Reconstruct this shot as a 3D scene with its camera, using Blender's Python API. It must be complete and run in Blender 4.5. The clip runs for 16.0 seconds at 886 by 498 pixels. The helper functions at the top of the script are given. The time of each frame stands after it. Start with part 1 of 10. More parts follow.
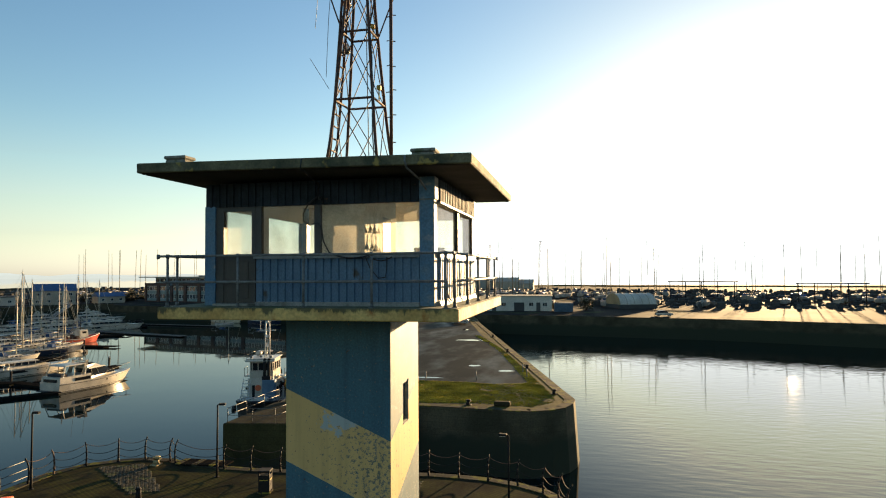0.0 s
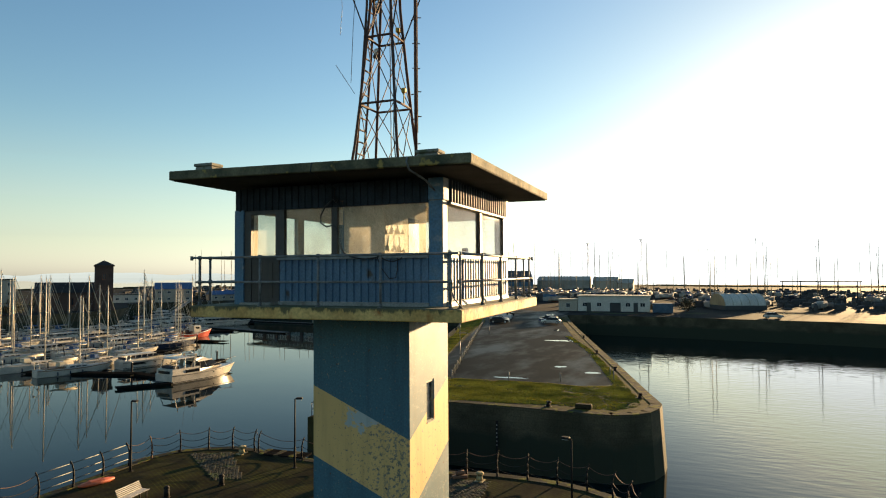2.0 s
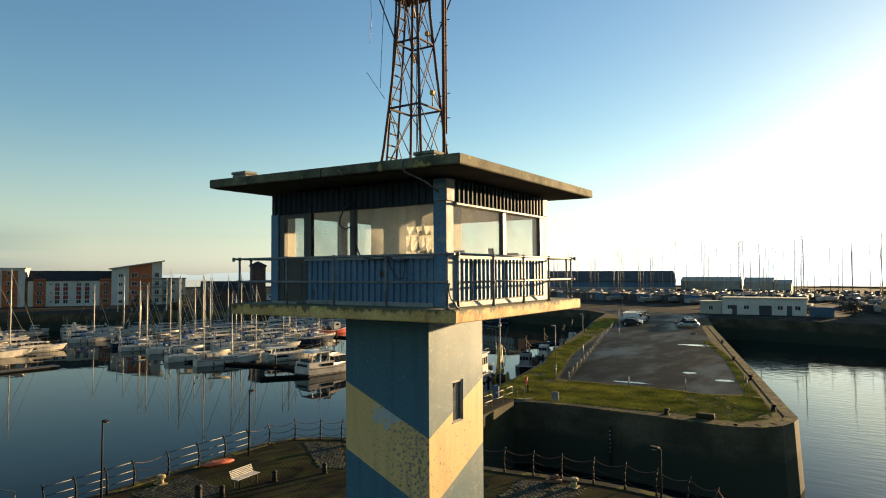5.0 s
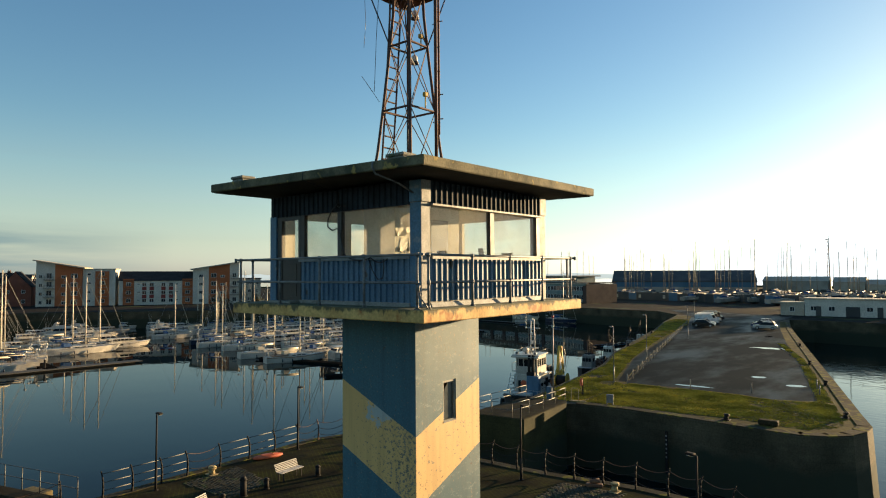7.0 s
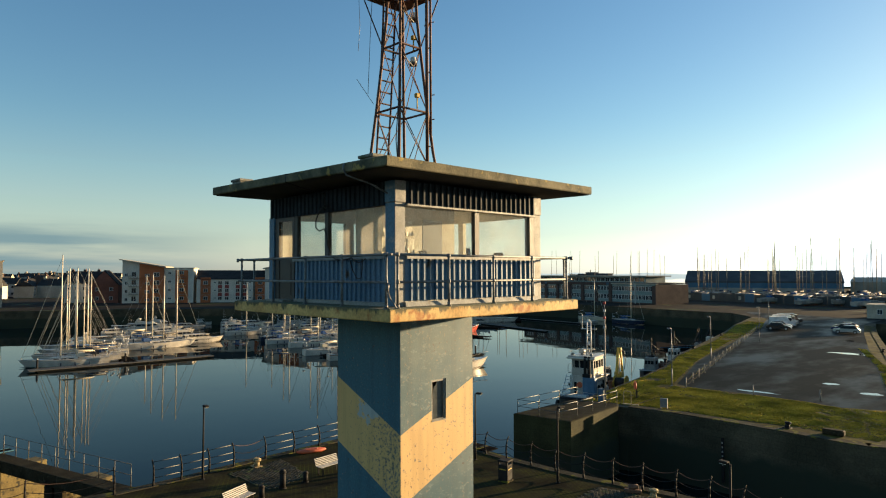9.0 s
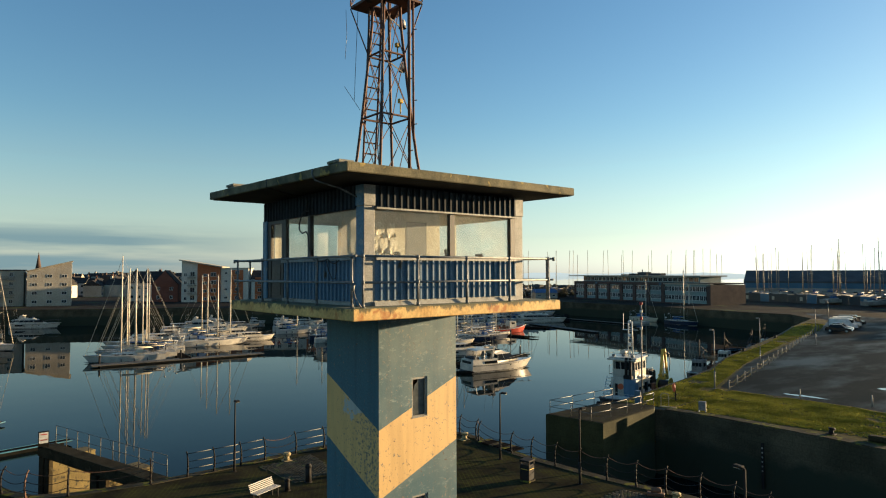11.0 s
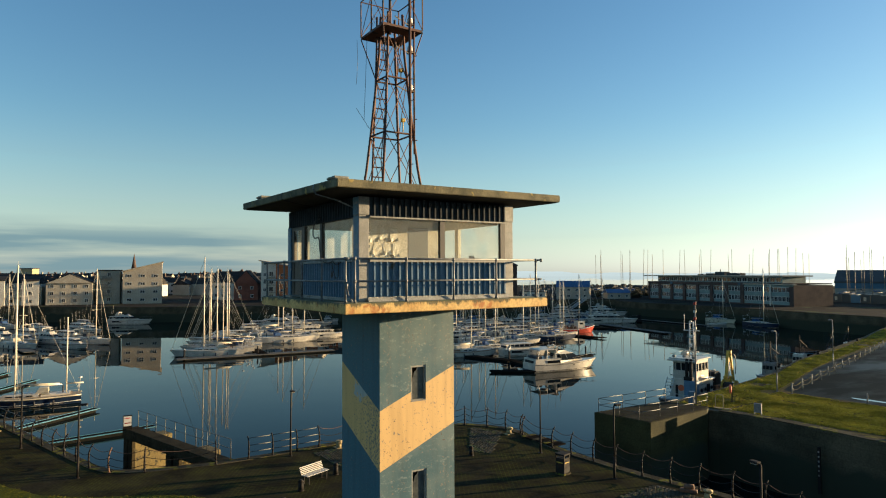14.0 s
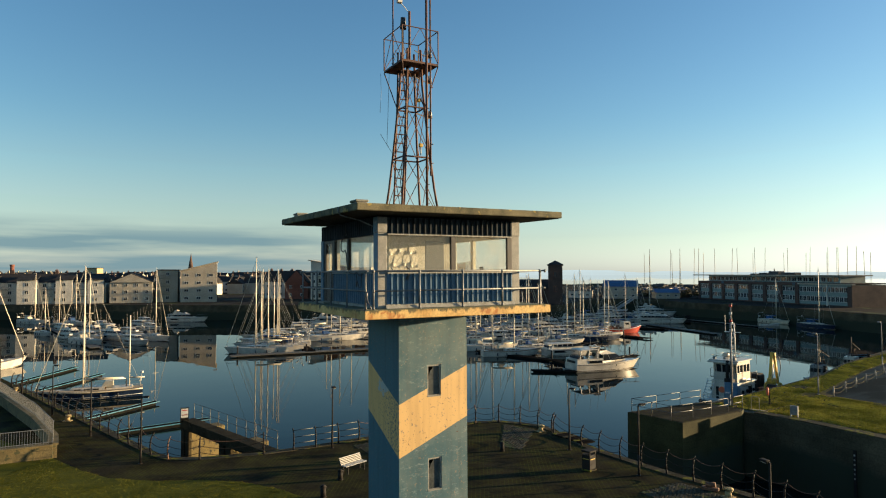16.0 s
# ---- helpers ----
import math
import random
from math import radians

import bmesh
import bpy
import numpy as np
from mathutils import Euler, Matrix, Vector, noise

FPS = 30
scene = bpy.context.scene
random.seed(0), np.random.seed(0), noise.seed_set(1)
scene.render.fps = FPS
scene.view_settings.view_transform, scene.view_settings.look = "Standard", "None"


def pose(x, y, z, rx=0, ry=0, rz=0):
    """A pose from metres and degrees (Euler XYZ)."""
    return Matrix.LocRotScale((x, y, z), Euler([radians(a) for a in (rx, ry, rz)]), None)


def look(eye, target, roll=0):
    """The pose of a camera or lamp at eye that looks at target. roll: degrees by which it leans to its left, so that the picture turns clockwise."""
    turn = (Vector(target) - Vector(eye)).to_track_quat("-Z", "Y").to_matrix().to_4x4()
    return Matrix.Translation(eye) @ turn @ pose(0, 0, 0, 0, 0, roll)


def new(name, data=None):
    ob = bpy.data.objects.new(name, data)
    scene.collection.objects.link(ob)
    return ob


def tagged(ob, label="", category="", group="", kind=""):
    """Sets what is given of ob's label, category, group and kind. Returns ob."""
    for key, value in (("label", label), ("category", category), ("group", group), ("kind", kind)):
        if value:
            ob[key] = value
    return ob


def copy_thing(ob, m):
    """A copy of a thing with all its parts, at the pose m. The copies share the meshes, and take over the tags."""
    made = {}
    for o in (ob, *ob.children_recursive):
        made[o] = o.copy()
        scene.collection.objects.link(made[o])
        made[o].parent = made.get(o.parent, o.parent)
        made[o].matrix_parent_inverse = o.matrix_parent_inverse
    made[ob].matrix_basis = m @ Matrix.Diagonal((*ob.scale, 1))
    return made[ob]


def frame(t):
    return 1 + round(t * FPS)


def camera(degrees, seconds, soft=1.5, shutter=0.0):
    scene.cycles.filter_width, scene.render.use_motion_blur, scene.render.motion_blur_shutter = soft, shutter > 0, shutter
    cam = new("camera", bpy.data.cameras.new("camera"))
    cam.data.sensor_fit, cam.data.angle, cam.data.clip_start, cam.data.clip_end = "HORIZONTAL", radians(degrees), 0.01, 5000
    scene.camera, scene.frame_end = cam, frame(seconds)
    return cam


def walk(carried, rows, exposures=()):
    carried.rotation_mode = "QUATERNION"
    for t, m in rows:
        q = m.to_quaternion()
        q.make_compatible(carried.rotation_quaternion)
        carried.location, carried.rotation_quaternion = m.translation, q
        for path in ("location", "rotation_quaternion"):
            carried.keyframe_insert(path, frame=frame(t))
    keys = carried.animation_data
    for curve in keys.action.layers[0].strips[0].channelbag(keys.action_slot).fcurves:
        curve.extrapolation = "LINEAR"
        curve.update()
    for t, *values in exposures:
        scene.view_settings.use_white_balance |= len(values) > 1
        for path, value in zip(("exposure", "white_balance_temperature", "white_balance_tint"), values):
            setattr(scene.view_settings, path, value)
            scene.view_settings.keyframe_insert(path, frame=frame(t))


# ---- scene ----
cam = camera(69.4, 16.0, 1.1)
PATH = [
    (0, (4.778, -13.167, 10.473), (4.348, -11.215, 10.553), -0.2),
    (0.5, (5.171, -13.04, 10.496), (4.672, -11.105, 10.574), -0.2),
    (1, (5.597, -12.928, 10.493), (5.021, -11.015, 10.571), -0.2),
    (1.5, (5.925, -12.842, 10.492), (5.28, -10.951, 10.57), -0.2),
    (2, (6.277, -12.72, 10.489), (5.556, -10.856, 10.568), -0.2),
    (2.5, (6.614, -12.606, 10.486), (5.824, -10.77, 10.565), -0.1),
    (3, (6.979, -12.427, 10.495), (6.118, -10.623, 10.573), -0.1),
    (3.5, (7.316, -12.233, 10.49), (6.393, -10.46, 10.568), -0.1),
    (4, (7.698, -12.065, 10.491), (6.709, -10.328, 10.569), -0.1),
    (4.5, (8.029, -11.854, 10.504), (6.984, -10.151, 10.582), -0.1),
    (5, (8.397, -11.662, 10.494), (7.295, -9.995, 10.574), -0.1),
    (7.5, (10.161, -10.439, 10.496), (8.84, -8.939, 10.576), -0.1),
    (8, (10.488, -10.164, 10.494), (9.126, -8.702, 10.574), -0.0),
    (8.5, (10.781, -9.866, 10.497), (9.38, -8.44, 10.576), -0.0),
    (9, (11.113, -9.58, 10.499), (9.676, -8.192, 10.578), -0.0),
    (11.5, (12.792, -8.511, 10.517), (11.22, -7.278, 10.596), 0.0),
    (12, (13.181, -8.443, 10.517), (11.58, -7.246, 10.597), 0.0),
    (12.5, (13.565, -8.401, 10.516), (11.94, -7.238, 10.596), -0.0),
    (13, (13.996, -8.374, 10.512), (12.348, -7.244, 10.591), -0.0),
    (13.5, (14.39, -8.303, 10.507), (12.724, -7.198, 10.587), -0.0),
    (14, (14.913, -8.164, 10.518), (13.232, -7.084, 10.596), -0.0),
    (14.5, (15.417, -7.994, 10.557), (13.717, -6.942, 10.635), -0.0),
    (15, (16.017, -8.007, 10.631), (14.296, -6.99, 10.711), -0.0),
    (15.5, (16.512, -8.166, 10.709), (14.772, -7.182, 10.789), -0.0),
    (16, (17.014, -8.354, 10.809), (15.257, -7.402, 10.883), -0.0),
]
EXPO = [(0.0, 1.56, 6150, 5), (5.0, 1.45, 5900, 3), (9.0, 1.4, 5600, 2), (16.0, 1.38, 5400, 1)]
walk(cam, [(t, look(eye, target, roll)) for t, eye, target, roll in PATH], EXPO)

# ---- light ----
SUN_AZ, SUN_EL = radians(16.0), radians(5.4)
to_sun = Vector((math.sin(SUN_AZ) * math.cos(SUN_EL), math.cos(SUN_AZ) * math.cos(SUN_EL), math.sin(SUN_EL)))
sun = new("sun", bpy.data.lights.new("sun", "SUN"))
sun.data.energy, sun.data.angle, sun.data.color = 6.5, radians(0.6), (1.0, 0.64, 0.31)
sun.matrix_world = Matrix.Translation((0, 0, 60)) @ to_sun.to_track_quat("Z", "Y").to_matrix().to_4x4()

world = bpy.data.worlds.new("sky")
scene.world = world
world.use_nodes = True
wt = world.node_tree
wt.nodes.clear()
sky = wt.nodes.new("ShaderNodeTexSky")
sky.sky_type, sky.sun_disc = "NISHITA", False
sky.sun_elevation, sky.sun_rotation = SUN_EL, SUN_AZ
sky.altitude, sky.air_density, sky.dust_density, sky.ozone_density = 0.0, 1.0, 0.5, 1.5
w_geo = wt.nodes.new("ShaderNodeTexCoord")
w_map = wt.nodes.new("ShaderNodeMapping")
w_map.inputs["Scale"].default_value = (3.0, 3.0, 42.0)
w_noise = wt.nodes.new("ShaderNodeTexNoise")
w_noise.inputs["Scale"].default_value, w_noise.inputs["Detail"].default_value = 1.3, 6.0
w_ramp = wt.nodes.new("ShaderNodeValToRGB")
w_ramp.color_ramp.elements[0].position, w_ramp.color_ramp.elements[1].position = 0.28, 0.58
w_sep = wt.nodes.new("ShaderNodeSeparateXYZ")
w_band = wt.nodes.new("ShaderNodeMapRange")
w_band.inputs["From Min"].default_value, w_band.inputs["From Max"].default_value = 0.080, 0.050
w_west = wt.nodes.new("ShaderNodeMapRange")
w_west.inputs["From Min"].default_value, w_west.inputs["From Max"].default_value = 0.46, 0.22
w_mul = wt.nodes.new("ShaderNodeMath")
w_mul.operation = "MULTIPLY"
w_mul2 = wt.nodes.new("ShaderNodeMath")
w_mul2.operation = "MULTIPLY"
w_mul3 = wt.nodes.new("ShaderNodeMath")
w_mul3.operation, w_mul3.inputs[1].default_value = "MULTIPLY", 0.9
w_mix = wt.nodes.new("ShaderNodeMix")
w_mix.data_type = "RGBA"
w_mix.inputs["B"].default_value = (0.95, 1.30, 1.30, 1)
w_sat = wt.nodes.new("ShaderNodeMapRange")
w_sat.interpolation_type = "SMOOTHSTEP"
w_sat.inputs["From Min"].default_value, w_sat.inputs["From Max"].default_value = -0.02, 0.24
w_sat.inputs["To Min"].default_value, w_sat.inputs["To Max"].default_value = 0.42, 1.18
w_hsv = wt.nodes.new("ShaderNodeHueSaturation")
w_hue = wt.nodes.new("ShaderNodeMapRange")
w_hue.inputs["From Min"].default_value, w_hue.inputs["From Max"].default_value = 0.03, 0.20
w_hue.inputs["To Min"].default_value, w_hue.inputs["To Max"].default_value = 0.511, 0.508
w_cap = wt.nodes.new("ShaderNodeMix")
w_cap.data_type, w_cap.blend_type = "RGBA", "DARKEN"
w_cap.inputs["Factor"].default_value = 1.0
w_cap.inputs["B"].default_value = (7.0, 6.8, 6.4, 1)
w_bg = wt.nodes.new("ShaderNodeBackground")
w_bg.inputs["Strength"].default_value = 0.092
w_out = wt.nodes.new("ShaderNodeOutputWorld")
for a, b in ((w_geo.outputs["Generated"], w_map.inputs["Vector"]), (w_map.outputs[0], w_noise.inputs["Vector"]),
             (w_noise.outputs[0], w_ramp.inputs[0]), (w_geo.outputs["Generated"], w_sep.inputs[0]),
             (w_sep.outputs["Z"], w_band.inputs["Value"]), (w_sep.outputs["Y"], w_west.inputs["Value"]),
             (w_ramp.outputs[0], w_mul.inputs[0]), (w_band.outputs[0], w_mul.inputs[1]),
             (w_mul.outputs[0], w_mul2.inputs[0]), (w_west.outputs[0], w_mul2.inputs[1]), (w_mul2.outputs[0], w_mul3.inputs[0]),
             (w_mul3.outputs[0], w_mix.inputs["Factor"]), (w_sep.outputs["Z"], w_sat.inputs["Value"]), (w_sat.outputs[0], w_hsv.inputs["Saturation"]), (sky.outputs[0], w_hsv.inputs["Color"]), (w_sep.outputs["Z"], w_hue.inputs["Value"]), (w_hue.outputs[0], w_hsv.inputs["Hue"]), (w_hsv.outputs[0], w_cap.inputs["A"]), (w_cap.outputs["Result"], w_mix.inputs["A"]),
             (w_mix.outputs["Result"], w_bg.inputs["Color"]), (w_bg.outputs[0], w_out.inputs["Surface"])):
    wt.links.new(a, b)

# ---- materials ----
WATER, PIER = -5.4, -0.3


def mat(name, base, second=None, rough=0.7, metal=0.0, scale=1.5, fine=30.0, bump=0.15, spots=None, spot_at=0.62, spot_scale=4.0, per_object=0.0, stretch=(1, 1, 1), spec=0.5):
    """A worn surface: base and second colour mixed by a broad noise, fine grain in colour and relief, stains on top."""
    m = bpy.data.materials.new(name)
    m.use_nodes = True
    nt = m.node_tree
    n, l = nt.nodes, nt.links
    bsdf = n["Principled BSDF"]
    bsdf.inputs["Metallic"].default_value = metal
    bsdf.inputs["Specular IOR Level"].default_value = spec
    pos = n.new("ShaderNodeTexCoord")
    mp = n.new("ShaderNodeMapping")
    mp.inputs["Scale"].default_value = stretch
    l.new(pos.outputs["Object"], mp.inputs["Vector"])
    big = n.new("ShaderNodeTexNoise")
    big.inputs["Scale"].default_value, big.inputs["Detail"].default_value = scale, 5.0
    small = n.new("ShaderNodeTexNoise")
    small.inputs["Scale"].default_value, small.inputs["Detail"].default_value = fine, 3.0
    for q in (big, small):
        l.new(mp.outputs[0], q.inputs["Vector"])
    second = second or tuple(c * 0.7 for c in base)
    mix = n.new("ShaderNodeMix")
    mix.data_type = "RGBA"
    mix.inputs["A"].default_value, mix.inputs["B"].default_value = (*base, 1), (*second, 1)
    ramp = n.new("ShaderNodeMapRange")
    ramp.inputs["From Min"].default_value, ramp.inputs["From Max"].default_value = 0.35, 0.65
    l.new(big.outputs[0], ramp.inputs["Value"])
    l.new(ramp.outputs[0], mix.inputs["Factor"])
    grain = n.new("ShaderNodeMix")
    grain.data_type, grain.blend_type = "RGBA", "MULTIPLY"
    gr = n.new("ShaderNodeMapRange")
    gr.inputs["From Min"].default_value, gr.inputs["From Max"].default_value = 0.3, 0.7
    gr.inputs["To Min"].default_value, gr.inputs["To Max"].default_value = 0.72, 1.12
    l.new(small.outputs[0], gr.inputs["Value"])
    grain.inputs["Factor"].default_value = 1.0
    l.new(mix.outputs["Result"], grain.inputs["A"])
    l.new(gr.outputs[0], grain.inputs["B"])
    colour = grain.outputs["Result"]
    if spots:
        sp = n.new("ShaderNodeTexNoise")
        sp.inputs["Scale"].default_value, sp.inputs["Detail"].default_value = spot_scale, 8.0
        l.new(mp.outputs[0], sp.inputs["Vector"])
        sr = n.new("ShaderNodeMapRange")
        sr.inputs["From Min"].default_value, sr.inputs["From Max"].default_value = spot_at, spot_at + 0.06
        l.new(sp.outputs[0], sr.inputs["Value"])
        sm = n.new("ShaderNodeMix")
        sm.data_type = "RGBA"
        sm.inputs["B"].default_value = (*spots, 1)
        l.new(sr.outputs[0], sm.inputs["Factor"])
        l.new(colour, sm.inputs["A"])
        colour = sm.outputs["Result"]
    if per_object:
        info = n.new("ShaderNodeObjectInfo")
        vr = n.new("ShaderNodeMapRange")
        vr.inputs["To Min"].default_value, vr.inputs["To Max"].default_value = 1 - per_object, 1 + per_object
        l.new(info.outputs["Random"], vr.inputs["Value"])
        vm = n.new("ShaderNodeMix")
        vm.data_type, vm.blend_type = "RGBA", "MULTIPLY"
        vm.inputs["Factor"].default_value = 1.0
        l.new(colour, vm.inputs["A"])
        l.new(vr.outputs[0], vm.inputs["B"])
        colour = vm.outputs["Result"]
    l.new(colour, bsdf.inputs["Base Color"])
    rr = n.new("ShaderNodeMapRange")
    rr.inputs["To Min"].default_value, rr.inputs["To Max"].default_value = max(0.03, rough - 0.12), min(1.0, rough + 0.12)
    l.new(big.outputs[0], rr.inputs["Value"])
    l.new(rr.outputs[0], bsdf.inputs["Roughness"])
    if bump:
        bp = n.new("ShaderNodeBump")
        bp.inputs["Strength"].default_value, bp.inputs["Distance"].default_value = bump, 0.02
        l.new(small.outputs[0], bp.inputs["Height"])
        l.new(bp.outputs[0], bsdf.inputs["Normal"])
    return m


def maths(nt, op, a, b=None):
    q = nt.nodes.new("ShaderNodeMath")
    q.operation = op
    for i, v in enumerate((a, b)):
        if v is None:
            continue
        if isinstance(v, (int, float)):
            q.inputs[i].default_value = v
        else:
            nt.links.new(v, q.inputs[i])
    return q.outputs[0]


def glass_mat(name, tint, rough=0.02, clear=0.0, gloss=0.5):
    m = bpy.data.materials.new(name)
    m.use_nodes = True
    b = m.node_tree.nodes["Principled BSDF"]
    b.inputs["Base Color"].default_value = (*tint, 1)
    b.inputs["Roughness"].default_value = rough
    b.inputs["Transmission Weight"].default_value = clear
    b.inputs["IOR"].default_value = 1.45
    b.inputs["Specular IOR Level"].default_value = gloss
    return m


def clear_pane(name, dirt):
    """Thin window glass: mostly clear, a gloss that grows at a slant, and a film of salt and dust."""
    m = bpy.data.materials.new(name)
    m.use_nodes = True
    nt = m.node_tree
    nt.nodes.clear()
    n, l = nt.nodes, nt.links
    out = n.new("ShaderNodeOutputMaterial")
    tr = n.new("ShaderNodeBsdfTransparent")
    tr.inputs[0].default_value = (0.92, 0.94, 0.93, 1)
    gl = n.new("ShaderNodeBsdfGlossy")
    gl.inputs["Roughness"].default_value = 0.015
    fr = n.new("ShaderNodeLayerWeight")
    fr.inputs["Blend"].default_value = 0.5
    m1 = n.new("ShaderNodeMixShader")
    l.new(maths(nt, "ADD", maths(nt, "MULTIPLY", maths(nt, "POWER", fr.outputs["Facing"], 5.0), 0.45), 0.025), m1.inputs[0])
    l.new(tr.outputs[0], m1.inputs[1])
    l.new(gl.outputs[0], m1.inputs[2])
    df = n.new("ShaderNodeBsdfDiffuse")
    df.inputs[0].default_value = (0.55, 0.54, 0.5, 1)
    tl = n.new("ShaderNodeBsdfTranslucent")
    tl.inputs[0].default_value = (0.6, 0.58, 0.52, 1)
    film = n.new("ShaderNodeMixShader")
    film.inputs[0].default_value = 0.5
    l.new(df.outputs[0], film.inputs[1])
    l.new(tl.outputs[0], film.inputs[2])
    co = n.new("ShaderNodeTexCoord")
    nz = n.new("ShaderNodeTexNoise")
    nz.inputs["Scale"].default_value, nz.inputs["Detail"].default_value = 2.2, 6.0
    l.new(co.outputs["Object"], nz.inputs["Vector"])
    mr = n.new("ShaderNodeMapRange")
    mr.inputs["From Min"].default_value, mr.inputs["From Max"].default_value = 0.3, 0.75
    mr.inputs["To Min"].default_value, mr.inputs["To Max"].default_value = dirt * 0.4, dirt * 1.6
    l.new(nz.outputs[0], mr.inputs["Value"])
    m2 = n.new("ShaderNodeMixShader")
    l.new(mr.outputs[0], m2.inputs[0])
    l.new(m1.outputs[0], m2.inputs[1])
    l.new(film.outputs[0], m2.inputs[2])
    l.new(m2.outputs[0], out.inputs["Surface"])
    return m


def shaft_paint():
    """Blue paint with a cream chevron round the near corner, flaking and stained."""
    m = mat("shaft_paint", (0.040, 0.112, 0.158), (0.050, 0.128, 0.165), rough=0.62, scale=1.1, fine=26, bump=0.12)
    nt = m.node_tree
    n, l = nt.nodes, nt.links
    bsdf = n["Principled BSDF"]
    blue = bsdf.inputs["Base Color"].links[0].from_socket
    co = n.new("ShaderNodeTexCoord")
    sx = n.new("ShaderNodeSeparateXYZ")
    l.new(co.outputs["Object"], sx.inputs[0])
    wob = n.new("ShaderNodeTexNoise")
    wob.inputs["Scale"].default_value = 9.0
    l.new(co.outputs["Object"], wob.inputs["Vector"])
    run = maths(nt, "ADD", maths(nt, "SUBTRACT", 1.05, sx.outputs["X"]), maths(nt, "ADD", sx.outputs["Y"], 1.08))
    s = maths(nt, "SUBTRACT", sx.outputs["Z"], maths(nt, "MULTIPLY", run, 0.437))
    s = maths(nt, "ADD", s, maths(nt, "MULTIPLY", maths(nt, "SUBTRACT", wob.outputs[0], 0.5), 0.012))
    band = maths(nt, "MULTIPLY", maths(nt, "GREATER_THAN", s, 5.77), maths(nt, "LESS_THAN", s, 7.22))
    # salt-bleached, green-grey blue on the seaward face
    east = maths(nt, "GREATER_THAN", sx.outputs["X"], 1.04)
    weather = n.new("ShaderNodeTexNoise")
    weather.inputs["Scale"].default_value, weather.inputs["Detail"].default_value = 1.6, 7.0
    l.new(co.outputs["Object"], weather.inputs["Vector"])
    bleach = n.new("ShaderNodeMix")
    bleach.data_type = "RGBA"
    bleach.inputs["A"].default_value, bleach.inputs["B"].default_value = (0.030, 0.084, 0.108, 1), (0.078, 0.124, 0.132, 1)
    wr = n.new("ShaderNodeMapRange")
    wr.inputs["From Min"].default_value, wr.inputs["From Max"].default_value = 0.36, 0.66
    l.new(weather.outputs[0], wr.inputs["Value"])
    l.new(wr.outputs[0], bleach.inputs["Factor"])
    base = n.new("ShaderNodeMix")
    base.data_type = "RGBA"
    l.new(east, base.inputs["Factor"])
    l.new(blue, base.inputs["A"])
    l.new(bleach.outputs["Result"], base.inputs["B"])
    cream = n.new("ShaderNodeMix")
    cream.data_type = "RGBA"
    cream.inputs["A"].default_value, cream.inputs["B"].default_value = (0.64, 0.415, 0.150, 1), (0.55, 0.353, 0.128, 1)
    l.new(weather.outputs[0], cream.inputs["Factor"])
    painted = n.new("ShaderNodeMix")
    painted.data_type = "RGBA"
    l.new(band, painted.inputs["Factor"])
    l.new(base.outputs["Result"], painted.inputs["A"])
    l.new(cream.outputs["Result"], painted.inputs["B"])
    # flaked patches: grey render shows through, thickest low on the shaded cream near the corner
    fl = n.new("ShaderNodeTexNoise")
    fl.inputs["Scale"].default_value, fl.inputs["Detail"].default_value, fl.inputs["Roughness"].default_value = 13.0, 10.0, 0.72
    l.new(co.outputs["Object"], fl.inputs["Vector"])
    south = maths(nt, "LESS_THAN", sx.outputs["Y"], -1.07)
    near = n.new("ShaderNodeMapRange")
    near.inputs["From Min"].default_value, near.inputs["From Max"].default_value = -0.9, 0.7
    near.inputs["To Min"].default_value, near.inputs["To Max"].default_value = -0.02, 0.088
    l.new(sx.outputs["X"], near.inputs["Value"])
    extra = maths(nt, "MULTIPLY", maths(nt, "MULTIPLY", near.outputs[0], south), band)
    fv = maths(nt, "ADD", fl.outputs[0], extra)
    gone = n.new("ShaderNodeMapRange")
    gone.inputs["From Min"].default_value, gone.inputs["From Max"].default_value = 0.605, 0.62
    l.new(fv, gone.inputs["Value"])
    render_col = n.new("ShaderNodeMix")
    render_col.data_type = "RGBA"
    render_col.inputs["A"].default_value, render_col.inputs["B"].default_value = (0.075, 0.062, 0.040, 1), (0.27, 0.25, 0.20, 1)
    l.new(weather.outputs[0], render_col.inputs["Factor"])
    worn = n.new("ShaderNodeMix")
    worn.data_type = "RGBA"
    l.new(gone.outputs[0], worn.inputs["Factor"])
    l.new(painted.outputs["Result"], worn.inputs["A"])
    l.new(render_col.outputs["Result"], worn.inputs["B"])
    # one broad patch where the cream has come away to a pale undercoat
    pn = n.new("ShaderNodeTexNoise")
    pn.inputs["Scale"].default_value, pn.inputs["Detail"].default_value, pn.inputs["Roughness"].default_value = 4.2, 10.0, 0.7
    l.new(co.outputs["Object"], pn.inputs["Vector"])
    away = maths(nt, "ADD", maths(nt, "ABSOLUTE", maths(nt, "MULTIPLY", maths(nt, "ADD", sx.outputs["X"], 0.10), 0.42)), maths(nt, "ABSOLUTE", maths(nt, "SUBTRACT", sx.outputs["Z"], 7.62)))
    pv = maths(nt, "SUBTRACT", pn.outputs[0], maths(nt, "MULTIPLY", away, 0.62))
    pr = n.new("ShaderNodeMapRange")
    pr.inputs["From Min"].default_value, pr.inputs["From Max"].default_value = 0.365, 0.385
    l.new(pv, pr.inputs["Value"])
    pale = n.new("ShaderNodeMix")
    pale.data_type = "RGBA"
    pale.inputs["B"].default_value = (0.36, 0.39, 0.37, 1)
